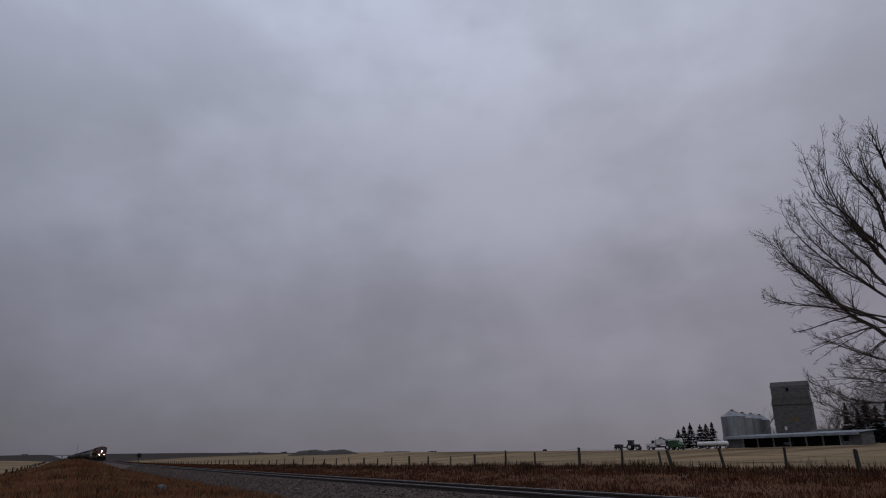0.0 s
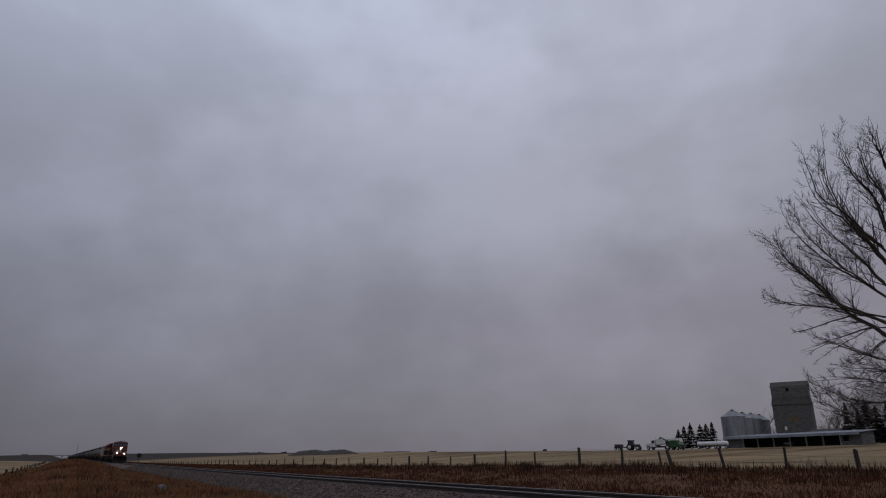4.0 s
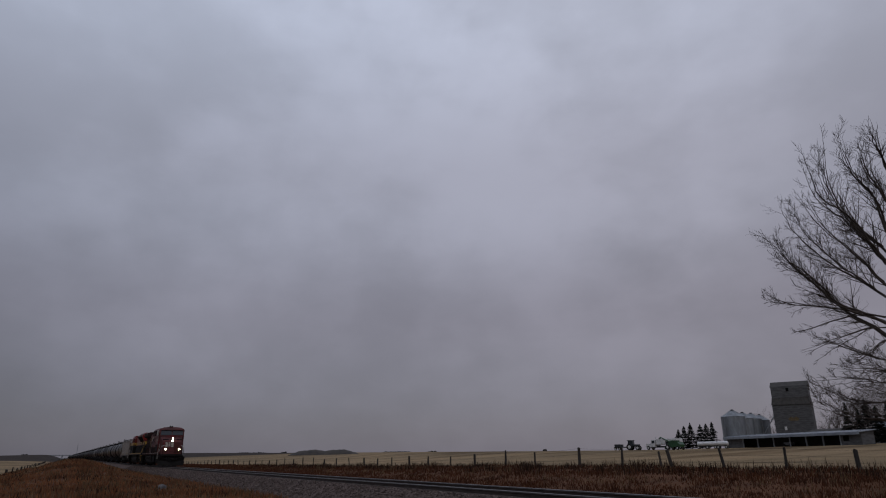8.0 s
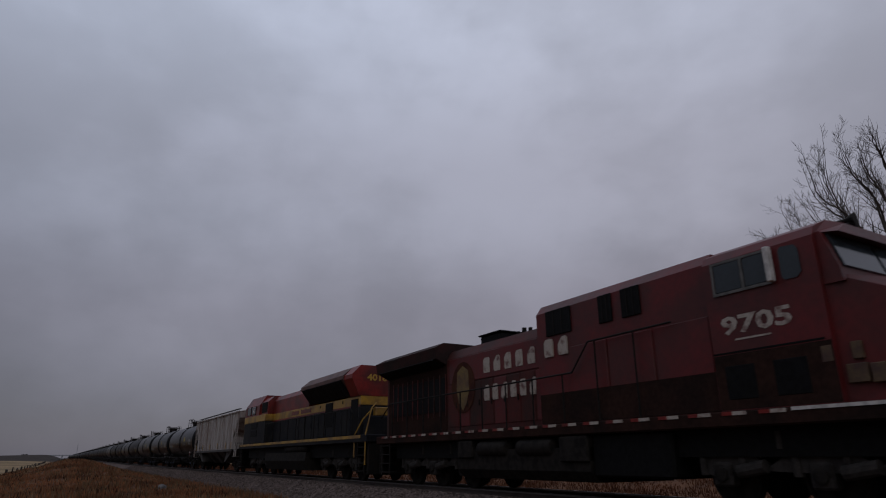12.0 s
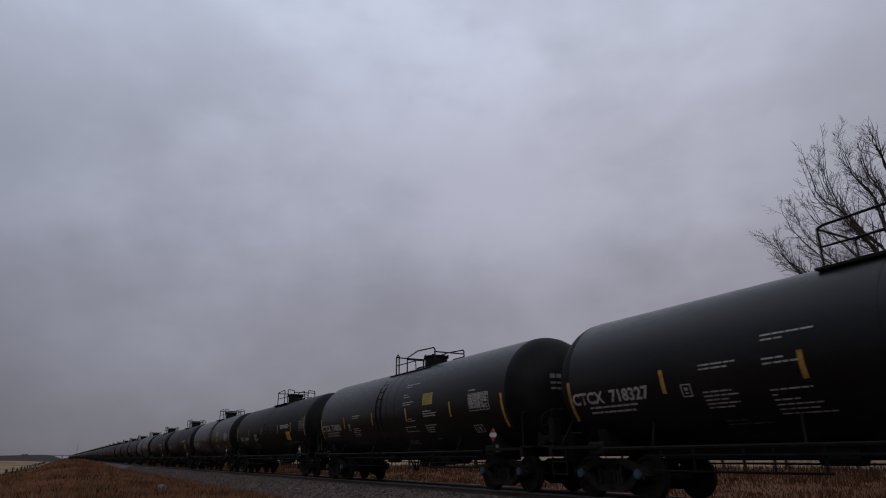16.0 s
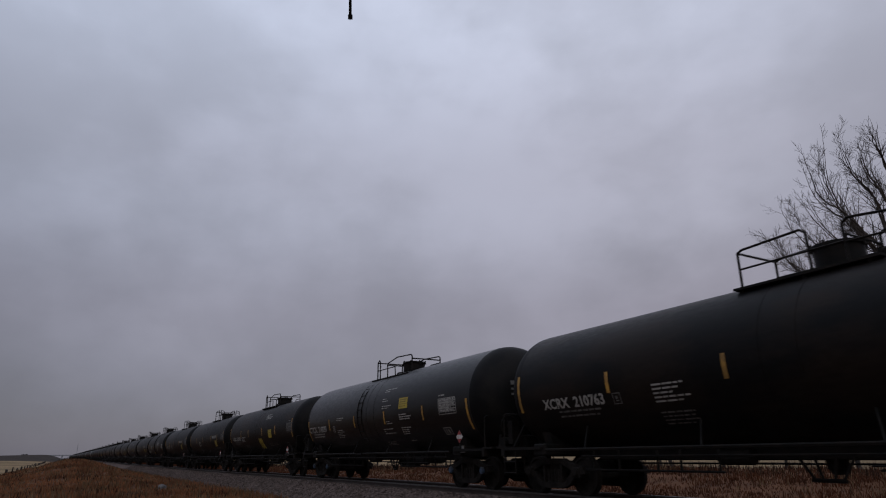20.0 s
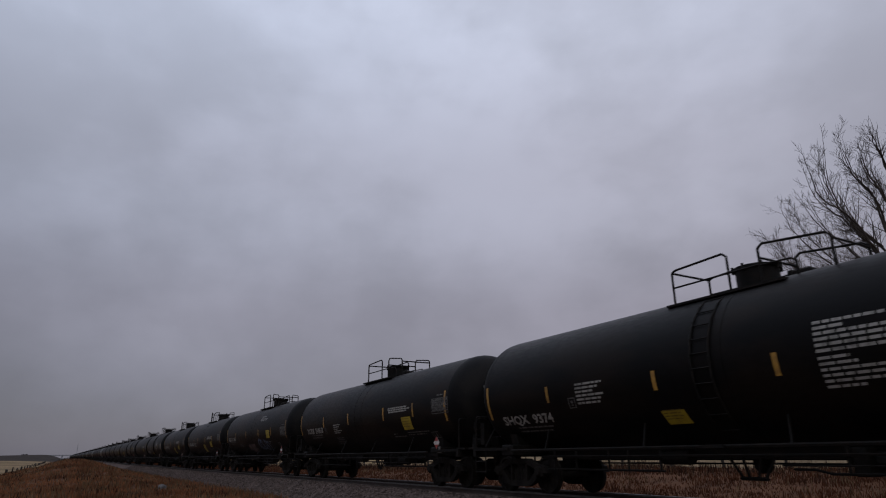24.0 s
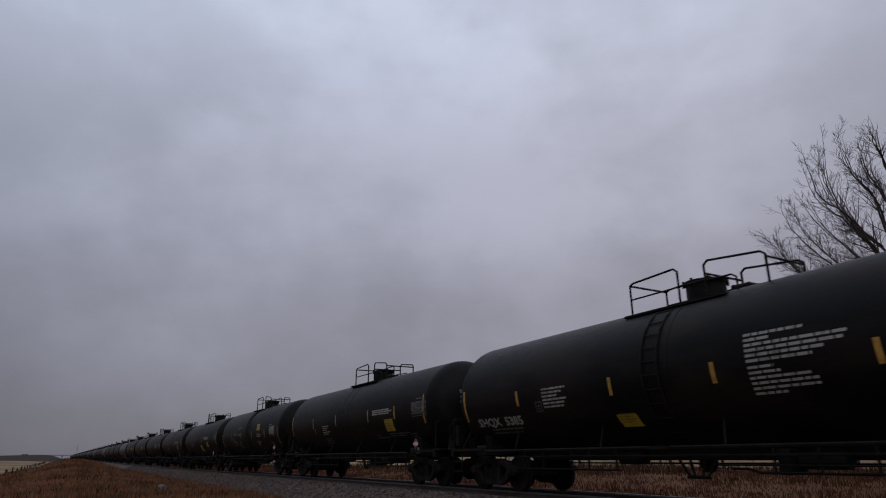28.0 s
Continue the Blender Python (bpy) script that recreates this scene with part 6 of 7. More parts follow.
def fence(name, label, x, ys, hs, leans, thick, wires=(0.35, 0.65, 0.95)):
    f = thing(name, label, "fence")
    rng = random.Random(8)
    kinds = [post_mesh(thick * k, 1.0, i) for i, k in enumerate((1.3, 0.85, 1.0))]
    tops = []
    for i, y in enumerate(ys):
        z = float(ground(x, y))
        h, (lx, ly) = hs[i % len(hs)], leans[i % len(leans)]
        o = part("post", kinds[i % 3], POSTW, f, m=pose(x, y, z, lx, ly, 0) @ Matrix.Diagonal((1, 1, h, 1)))
        tops.append((y, z, h))
    for k in wires:
        b = Build()
        for (y0, z0, h0), (y1, z1, h1) in zip(tops, tops[1:]):
            m = (y0 + y1) / 2
            b.tube((x - 0.07, y0, z0 + h0 * k), (x - 0.07, m, (z0 + z1) / 2 + (h0 + h1) / 2 * k - 0.04), 0.006, 4, caps=False)
            b.tube((x - 0.07, m, (z0 + z1) / 2 + (h0 + h1) / 2 * k - 0.04), (x - 0.07, y1, z1 + h1 * k), 0.006, 4, caps=False)
        part("wire", b, WIRE, f)


near_posts = [6.60, 10.20, 14.20, 18.90, 22.80, 26.80, 30.80, 31.70, 35.30, 39.85, 45.50, 49.80, 55.00, 59.70, 64.60, 69.10, 73.90, 78.10, 82.40]
fence("wire_fence", "old wire fence of leaning weathered wooden posts", 35.05, near_posts + [82.4 + 5.2 * i for i in range(1, 48)],
      [1.1, 1.2, 1.1, 1.04, 1.2, 1.25, 1.2, 1.1, 1.35, 1.44, 1.16, 1.4, 1.16, 1.02], [(2, 0), (-1, 2), (0, -3), (-5, 3), (1, 1), (-14, 3), (-13, -3), (-11, 4), (3, 0), (-2, 2), (4, -2), (0, 1), (-3, 0)], 0.088)
fence("field_fence", "low wire fence of short posts beside a field", -5.3, [91.5 + 11.0 * i for i in range(20)], [0.6, 0.72, 0.55, 0.66], [(2, 1), (-3, 2), (0, -2), (5, 3), (1, 1)], 0.10)

# a pale stone at the foot of the bank
st = Build().lathe([(-0.2, 0.1), (-0.1, 0.22), (0.06, 0.24), (0.14, 0.16), (0.18, 0.0)], 0, n=10, axis="z")
rng0 = random.Random(3)
st.v = [(a * rng0.uniform(0.8, 1.2), b * rng0.uniform(0.8, 1.2), c * rng0.uniform(0.9, 1.1)) for a, b, c in st.v]
rock = new("field_stone", st.mesh("field_stone", mat("pale_field_stone", (0.12, 0.113, 0.113), 0.9, scale=5, vary=0.4, bump=0.4)))
rock.matrix_basis = Matrix.Translation(polar(7.14, 39.9, 0.1))
tagged(rock, "pale grey field stone lying in dry grass", "stone")


# ------------------------------------------------------------------ trees
BARK = mat("grey_brown_bark", (0.060, 0.047, 0.040), 0.95, scale=4, stretch=(3, 3, 0.5), vary=0.4, bump=0.5, col2=(0.035, 0.027, 0.023))
TWIG = mat("bare_twigs", (0.050, 0.036, 0.030), 0.9, scale=2, vary=0.3)
SPRUCE = mat("spruce_needles", (0.022, 0.025, 0.021), 0.9, scale=1.5, vary=0.4, island=0.5, spec=0.1)


def bare_tree(name, label, base, height, spread, seed, depth=5, limbs=7, trunk_r=0.45, toward=(0, 0), bare=0.18, kids=3):
    """Trunk and rising limbs that fork again and again down to twigs."""
    rng = random.Random(seed)
    tree = thing(name, label, "tree", m=Matrix.Translation(base))
    trunk = Build()
    p, r = Vector((0, 0, -0.3)), trunk_r
    spine = [p]
    for i in range(8):
        q = p + Vector((rng.uniform(-0.2, 0.2) + toward[0] * 0.02, rng.uniform(-0.2, 0.2) + toward[1] * 0.02, height * 0.1))
        trunk.tube(p, q, r, 10, r * 0.87, caps=False)
        p, r = q, r * 0.87
        spine.append(p)
    part("trunk", trunk, BARK, tree, "", True)

    def grow(b, p, d, length, r, lev):
        n = 5 if lev < 3 else 4
        steps = 4 if lev < depth - 1 else 3
        pts = [p]
        for s in range(steps):
            d = (d + Vector((rng.uniform(-1, 1), rng.uniform(-1, 1), rng.uniform(-0.6, 1.0))) * 0.16 + Vector((0, 0, 0.05 if lev < 3 else 0.02))).normalized()
            q = p + d * length / steps
            b.tube(p, q, r, n if lev < 4 else 3, r * 0.80, caps=False)
            p, r = q, r * 0.80
            pts.append((p, d.copy(), r))
            if lev < depth and (s > 0 or lev > 0):
                for _ in range(kids if lev < depth - 1 else kids + 1):
                    if rng.random() < 0.72:
                        a = rng.uniform(0, 6.28)
                        o = d.orthogonal().normalized()
                        o = Matrix.Rotation(a, 3, d) @ o
                        nd = (d + o * rng.uniform(0.45, 0.95)).normalized()
                        grow(b, p, nd, length * rng.uniform(0.38, 0.62), max(0.006, r * rng.uniform(0.45, 0.68)), lev + 1)

    for i in range(limbs):
        b = Build()
        k = bare + (0.92 - bare) * i / max(1, limbs - 1)
        idx = min(7, int(k * 8))
        s = spine[idx]
        a = i * 2.399 + rng.uniform(-0.4, 0.4)
        up = 0.35 + 1.1 * k
        d = Vector((math.cos(a) + toward[0] * 0.5, math.sin(a) + toward[1] * 0.5, up)).normalized()
        ln = spread * (0.62 + 0.5 * k - 0.25 * k * k)
        grow(b, s, d, ln, trunk_r * (0.5 - 0.22 * k), 1)
        part("limb", quick("limb", b.v, b.f, TWIG if i > limbs * 0.5 else BARK), BARK, tree)
    return tree


def spruce(base, height, width, seed):
    rng = np.random.default_rng(seed)
    t = thing("spruce_tree", "dark dense spruce tree", "tree", "spruces on the farm", m=Matrix.Translation(base))
    part("trunk", Build().tube((0, 0, -0.3), (0, 0, height * 0.95), 0.18, 7, 0.03), BARK, t)
    n = 1150
    tiers = rng.random(9)
    k = rng.random(n) ** 0.8
    k = np.clip(k + 0.03 * np.sin(k * 40 + tiers[(k * 8.99).astype(int)] * 6), 0, 1)
    h = 0.4 + k * (height - 0.4)
    rr = width * 1.35 * (1 - k) ** 0.75 * (0.55 + 0.45 * rng.random(n)) * (0.62 + 0.38 * tiers[(k * 8.99).astype(int)]) + 0.08
    a = rng.uniform(0, 6.28, n)
    s = 0.28 + 0.4 * (1 - k)
    V = np.empty((n, 4, 3))
    cx, cy = rr * np.cos(a), rr * np.sin(a)
    tx, ty = -np.sin(a), np.cos(a)
    V[:, 0] = np.stack([cx * 0.4, cy * 0.4, h + 0.15], 1)
    V[:, 1] = np.stack([cx + tx * s * 0.5, cy + ty * s * 0.5, h - 0.12], 1)
    V[:, 2] = np.stack([cx * 1.1, cy * 1.1, h - 0.05 - s * 0.3], 1)
    V[:, 3] = np.stack([cx - tx * s * 0.5, cy - ty * s * 0.5, h - 0.12], 1)
    f = (np.arange(n)[:, None] * 4 + np.array([[0, 1, 2, 3]])).tolist()
    part("crown", quick("crown", V.reshape(-1, 3).tolist(), f, SPRUCE), SPRUCE, t)


def cottonwood():
    """A tall bare cottonwood whose limbs sweep out and then up."""
    rng = random.Random(21)
    az, r = 66.4, 55.0
    a = radians(az)
    left = Vector((-math.cos(a), math.sin(a), 0))
    deep = Vector((math.sin(a), math.cos(a), 0))
    base = polar(az, r) - left * 2.8
    base.z = float(ground(base.x, base.y))
    tree = thing("cottonwood_tree", "tall leafless cottonwood with sweeping limbs and fine twigs", "tree", m=Matrix.Translation(base))
    foot = Vector((0, 0, -base.z)) + left * 2.8      # limbs are given by their offset from the sight line and their height
    trunk = Build()
    p, rad = Vector((0, 0, -0.5)), 0.62
    for i in range(12):
        q = Vector((rng.uniform(-0.12, 0.12), rng.uniform(-0.12, 0.12), 0.6 + 1.3 * i))
        trunk.tube(p, q, rad, 12, rad * 0.93, caps=False)
        p, rad = q, rad * 0.93
    part("trunk", trunk, BARK, tree, "", True)

    def shoot(b, p, d, length, r0, lev):
        n = {2: 6, 3: 4}.get(lev, 3)
        end = {2: 0.010, 3: 0.007}.get(lev, 0.006)
        r = r0
        for s in range(n):
            d = (d + Vector((rng.uniform(-1, 1), rng.uniform(-1, 1), rng.uniform(-0.9, 1.0))) * 0.15 + Vector((0, 0, 0.05))).normalized()
            q = p + d * (length / n)
            r2 = r0 + (end - r0) * (s + 1) / n
            b.tube(p, q, r, 4 if lev == 2 else 3, r2, caps=False)
            p, r = q, r2
            if lev < 4 and length > 0.45:
                for _ in range(2 if lev == 2 else 1):
                    if rng.random() < (0.6 if lev == 2 else 0.75):
                        o = Matrix.Rotation(rng.uniform(0, 6.28), 3, d) @ d.orthogonal().normalized()
                        nd = (d + o * rng.uniform(0.55, 1.15)).normalized()
                        shoot(b, p, nd, length * rng.uniform(0.30, 0.52) * (1.1 - 0.5 * s / n), max(end, r * 0.62), lev + 1)
    # each limb: its thickness at the root, then its course
    courses = [
        (0.25, [(-2.7, 5.0), (1.3, 9.2), (3.3, 11.1), (5.1, 13.6), (6.4, 15.4), (8.6, 19.0)]),
        (0.17, [(-2.7, 6.0), (1.2, 10.2), (3.9, 12.0), (5.4, 14.5), (6.9, 16.2), (7.5, 18.5)]),
        (0.15, [(-2.7, 8.0), (0.8, 12.0), (2.8, 14.1), (4.7, 16.2), (6.1, 18.7), (6.7, 20.8)]),
        (0.14, [(-2.7, 8.5), (0.6, 12.8), (1.9, 15.2), (4.0, 18.2), (5.2, 21.4)]),
        (0.24, [(-2.6, 8.0), (0.3, 14.5), (1.2, 16.6), (2.3, 19.0), (3.8, 21.3), (4.3, 25.5)]),
        (0.15, [(-2.6, 10.0), (0.3, 15.8), (2.0, 18.4), (2.9, 22.0), (2.6, 25.7)]),
        (0.16, [(-2.6, 11.0), (-0.2, 17.0), (0.1, 19.8), (1.3, 22.5), (1.7, 26.1)]),
        (0.15, [(-2.6, 12.5), (-0.6, 19.4), (0.2, 22.2), (0.4, 24.7)]),
        (0.15, [(-2.6, 13.0), (-1.1, 21.8), (-0.8, 24.3), (-0.8, 26.4)])]
    lower = [
        (0.10, [(0.8, 10.4), (4.0, 11.6), (7.6, 12.7), (8.8, 13.5)]),
        (0.08, [(0.6, 9.6), (2.1, 9.9), (4.8, 9.1), (7.1, 8.4)]),
        (0.07, [(3.0, 11.0), (6.5, 10.2), (7.2, 10.2)]),
        (0.09, [(-2.7, 6.4), (1.6, 7.4), (3.1, 8.1), (5.1, 9.2), (6.1, 9.9)]),
        (0.08, [(-2.7, 4.6), (1.9, 5.8), (4.2, 6.3), (6.7, 6.3)]),
        (0.08, [(-2.7, 3.2), (2.2, 4.4), (4.4, 4.8), (5.9, 5.7), (7.1, 6.3)]),
        (0.07, [(-2.7, 2.6), (2.4, 3.2), (5.0, 3.8), (6.2, 4.9), (6.9, 5.2)]),
        (0.08, [(-1.0, 8.6), (1.4, 8.8), (2.8, 7.9), (4.4, 7.1)]),
        (0.08, [(-2.7, 4.0), (0.6, 5.6), (2.6, 7.2), (4.2, 7.6)]),
        (0.07, [(-2.7, 5.4), (0.8, 6.6), (3.0, 6.9), (5.2, 7.4)]),
        (0.06, [(-2.7, 3.6), (1.0, 4.6), (2.9, 5.6), (4.3, 5.6)]),
        (0.06, [(-2.7, 2.2), (1.4, 2.9), (3.2, 4.0), (4.4, 4.2)]),
        (0.06, [(-2.7, 6.0), (0.6, 7.4), (2.0, 6.6), (3.4, 5.4)]),
        (0.06, [(-2.7, 4.4), (0.4, 4.9), (1.6, 3.8), (3.0, 3.4)])]
    behind = [(0.2, [(-2.8, 7.0 + 1.5 * k), (-5.0 - k, 11.0 + 2 * k), (-7.5 + k, 15.0 + 3.0 * k)]) for k in range(4)]
    siblings = []
    for r0, course in courses[1:] + lower:
        for _ in range(2):
            du, dz = rng.uniform(-1.7, 0.7), rng.uniform(-1.5, 0.5)
            siblings.append((r0 * 0.55, [course[1]] + [(u + du * (j + 1) / len(course), z + dz * (j + 1) / len(course)) for j, (u, z) in enumerate(course[2:])]))
    for i, (r0, course) in enumerate(courses + lower + siblings + behind):
        b = Build()
        drift = rng.uniform(-2.6, 2.6)
        k = len(course) - 1
        knots = []
        for j, (u, z) in enumerate(course):
            w = drift * j / k
            scale = (r + w) / r * 0.975
            knots.append(foot + left * (u * scale) + deep * w + Vector((0, 0, 0.9 + (z - 0.9) * scale)))
        pts = []
        for j in range(k):
            p0, p1, p2, p3 = knots[max(0, j - 1)], knots[j], knots[j + 1], knots[min(k, j + 2)]
            for e in range(4):
                t = e / 4
                pts.append(0.5 * (2 * p1 + (p2 - p0) * t + (2 * p0 - 5 * p1 + 4 * p2 - p3) * t * t + (3 * p1 - p0 - 3 * p2 + p3) * t ** 3))
        pts.append(knots[-1])
        pts = [q + Vector((rng.uniform(-1, 1), rng.uniform(-1, 1), rng.uniform(-1, 1))) * 0.07 for q in pts]
        n = len(pts) - 1
        total = sum((q - p).length for p, q in zip(pts, pts[1:]))
        for j in range(n):
            f0, f1 = j / n, (j + 1) / n
            ra, rb = 0.010 + (r0 - 0.010) * (1 - f0) ** 1.15, 0.010 + (r0 - 0.010) * (1 - f1) ** 1.15
            b.tube(pts[j], pts[j + 1], ra * 0.8, 7 if r0 > 0.12 else 5, rb * 0.8, caps=False)
            d = (pts[j + 1] - pts[j]).normalized()
            if 0.22 < f1 < 0.97:
                for _ in range(2):
                    if rng.random() < 0.95 - 0.4 * f1:
                        o = Matrix.Rotation(rng.uniform(0, 6.28), 3, d) @ d.orthogonal().normalized()
                        nd = (d + o * rng.uniform(0.5, 1.1) + Vector((0, 0, 0.15))).normalized()
                        shoot(b, pts[j + 1], nd, total * rng.uniform(0.11, 0.21) * (1.25 - 0.8 * f1), max(0.010, rb * 0.36), 2)
        part("limb", quick("limb", b.v, b.f, BARK if r0 > 0.2 else TWIG), BARK, tree)


def big_trees():
    cottonwood()
    for az, r, h, s in ((60.26, 258, 9, 5), (61.02, 266, 10, 6), (56.20, 264, 11, 7), (60.83, 239, 8, 8), (62.55, 255, 11, 9), (63.31, 250, 12, 10), (61.9, 214, 11, 11), (63.0, 205, 12, 12), (64.0, 208, 12, 13), (62.5, 240, 13, 14), (64.8, 200, 12, 15)):
        bare_tree("leafless_tree", "leafless brown tree behind the farm", polar(az, r), h, h * 0.55, s, 4, 6, 0.2, (0, 0), 0.15)
    for az, r, h, w, s in ((61.5, 192, 10.2, 1.7, 1), (62.2, 190, 8.6, 2.0, 2), (62.75, 188, 10.4, 2.5, 3), (63.35, 192, 8.8, 2.4, 4), (64.1, 188, 9.6, 2.8, 5), (64.9, 190, 10.5, 3.0, 21), (66.0, 186, 10.0, 3.0, 22),
                           (49.45, 250, 6.8, 2.2, 6), (49.9, 254, 8.0, 2.3, 7), (50.4, 250, 8.9, 2.6, 8), (51.15, 252, 8.4, 2.6, 9), (51.6, 256, 8.8, 2.6, 10), (52.05, 250, 9.0, 2.5, 11)):
        spruce(polar(az, r), h, w, s)


big_trees()


# ------------------------------------------------------------------ the farmstead
TIN = mat("galvanised_steel", (0.24, 0.26, 0.28), 0.5, 0.5, scale=0.8, vary=0.25, stretch=(1, 1, 0.3), col2=(0.17, 0.185, 0.20))
TINROOF = mat("blue_grey_roof_tin", (0.27, 0.30, 0.34), 0.45, 0.3, scale=0.5, vary=0.25, col2=(0.20, 0.225, 0.26))
GREYWALL = mat("faded_grey_siding", (0.098, 0.098, 0.102), 0.85, scale=0.7, stretch=(1, 1, 3), vary=0.3, col2=(0.062, 0.062, 0.065))
OLDROOF = mat("dark_weathered_roof", (0.055, 0.050, 0.045), 0.9, scale=1.2, vary=0.35)
# the shade inside the open bays is put into this near-black colour
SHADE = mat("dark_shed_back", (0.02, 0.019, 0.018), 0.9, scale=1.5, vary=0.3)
WHITE = mat("white_enamel", (0.62, 0.62, 0.62), 0.4, scale=2, vary=0.2)
GREEN = mat("green_machine_paint", (0.018, 0.075, 0.028), 0.45, scale=2, vary=0.3)
TYRE = mat("rubber_tyre", (0.012, 0.012, 0.012), 0.9, scale=4, vary=0.3)
DARKM = mat("dark_machine", (0.022, 0.024, 0.026), 0.6, scale=2, vary=0.35)
SIGNT = mat("faded_ochre_sign", (0.14, 0.10, 0.05), 0.8, scale=2, vary=0.4)


def facing(a, b):
    """A pose at a with x running towards b, for things drawn along x with their fronts to -y."""
    d = b - a
    return Matrix.Translation(a) @ pose(0, 0, 0, 0, 0, math.degrees(math.atan2(d.y, d.x)))


def machine_shed():
    a, b = polar(53.05, 200), polar(62.15, 170)
    z = min(a.z, b.z) - 0.1
    a.z = b.z = z
    L = (b - a).length
    s = thing("machine_shed", "long low open-fronted machine shed with a pale tin roof", "shed", m=facing(a, b))
    H = 2.85
    # bays are spaced by the posts; the ends are boarded
    cuts = [0.0, 0.146, 0.272, 0.401, 0.527, 0.645, 0.761, 0.873, 1.0]
    part("back_wall", Build().box(0, L, 3.6, 3.8, 0, H + 0.45), SHADE, s)
    for u, m in ((0, GREYWALL), (1, GREYWALL)):
        part("end_wall", Build().prism([(0.0, 0.0), (3.8, 0.0), (3.8, H + 0.45), (0.0, H)], u * (L - 0.15), u * (L - 0.15) + 0.15, "x"), m, s)
    part("front_panel", Build().box(0.15, cuts[1] * L, -0.1, 0.05, 0, H), GREYWALL, s, "pale boarded end bay")
    e = Build().box(cuts[7] * L, L - 0.15, -0.1, 0.05, 0, 1.1).box(cuts[7] * L, L - 0.15, -0.1, 0.05, 2.3, H).box(cuts[7] * L, cuts[7] * L + 0.7, -0.1, 0.05, 1.1, 2.3).box(cuts[7] * L + 2.3, L - 0.15, -0.1, 0.05, 1.1, 2.3)
    part("front_panel", e, GREYWALL, s, "boarded end bay with a window opening")
    for c in cuts[1:8]:
        part("post", Build().box(c * L - 0.16, c * L + 0.16, -0.14, 0.16, 0, H, 0.03), TIN, s)
    part("lintel", Build().box(cuts[1] * L, cuts[7] * L, -0.06, 0.1, H - 0.35, H), GREYWALL, s)
    part("roof", Build().prism([(-0.9, H - 0.02), (-0.9, H + 0.12), (4.1, H + 0.7), (4.1, H + 0.55)], -0.5, L + 0.5, "x"), TINROOF, s, "pale blue-grey tin roof")
    part("fascia", Build().box(-0.5, L + 0.5, -0.98, -0.9, H - 0.45, H + 0.14), TINROOF, s)
    for i in range(24):
        x = -0.3 + (L + 0.6) * i / 23
        part("roof_seam", Build().prism([(-0.9, H + 0.12), (-0.9, H + 0.17), (4.1, H + 0.75), (4.1, H + 0.7)], x - 0.03, x + 0.03, "x"), TINROOF, s)
    part("floor", Build().box(0, L, 0, 3.6, -0.3, 0.05), SHADE, s)
    # machinery in the shade of one bay
    m = facing(a, b)
    t = thing("stored_implement", "grey implement parked in the shed's shade", "implement", m=m @ pose(cuts[3] * L + 3.0, 1.8, 0.05))
    part("frame", Build().box(-1.2, 1.2, -0.6, 0.6, 0.5, 1.2, 0.1), TIN, t)
    for x in (-1.0, 1.0):
        part("wheel", Build().lathe([(-0.75, 0.2), (-0.75, 0.45), (-0.55, 0.48), (-0.55, 0.2)], x, 0.48, 14), TYRE, t)


def grain_elevator():
    a = polar(56.64, 235)
    a.z = float(ground(a.x, a.y)) - 0.2
    b = polar(59.30, 234)
    b.z = a.z
    W = (b - a).length
    e = thing("grain_elevator", "old grey timber grain elevator with a cupola", "grain elevator", m=facing(a, b))
    part("body", Build().box(0, W, 0, 9.5, 0, 13.2, 0.05), GREYWALL, e, "faded grey sided walls")
    part("shoulder_roof", Build().add([(-0.15, -0.25, 13.0), (W + 0.15, -0.25, 13.0), (W + 0.15, 9.75, 13.0), (-0.15, 9.75, 13.0), (0.15, 0.9, 15.3), (W - 0.1, 0.9, 15.3), (W - 0.1, 8, 15.3), (0.15, 8, 15.3)],
                                     [(0, 1, 5, 4), (1, 2, 6, 5), (2, 3, 7, 6), (3, 0, 4, 7), (4, 5, 6, 7), (0, 3, 2, 1)]), OLDROOF, e, "dark weathered shoulder roof")
    part("cupola", Build().box(0.2, W - 0.15, 0.8, 8.1, 15.2, 18.9, 0.04), GREYWALL, e)
    part("cupola_roof", Build().prism([(1.1, 18.8), (4.8, 20.6), (8.5, 18.8)], 0.0, W + 0.05, "x"), OLDROOF, e)
    part("cupola_window", Build().box(W * 0.42, W * 0.42 + 0.8, 0.72, 0.85, 17.2, 18.3), VENT, e)
    for i in range(20):
        z = 0.6 + i * 0.64
        part("siding_joint", Build().box(-0.01, W + 0.01, -0.015, 0.0, z, z + 0.05), OLDROOF, e)
    part("faded_sign", Build().prism([(W * 0.40, 8.0), (W * 0.62, 8.0), (W * 0.66, 8.6), (W * 0.58, 9.3), (W * 0.51, 8.9), (W * 0.44, 9.3), (W * 0.37, 8.6)], -0.04, -0.01), SIGNT, e, "faded painted sign")
    part("white_panel", Build().box(W * 0.24, W * 0.30, -0.05, -0.01, 5.2, 6.3), WHITE, e)
    part("spout", Build().tube((-4.0, 3, 4.0), (0.2, 3, 10.5), 0.16, 8), TIN, e)


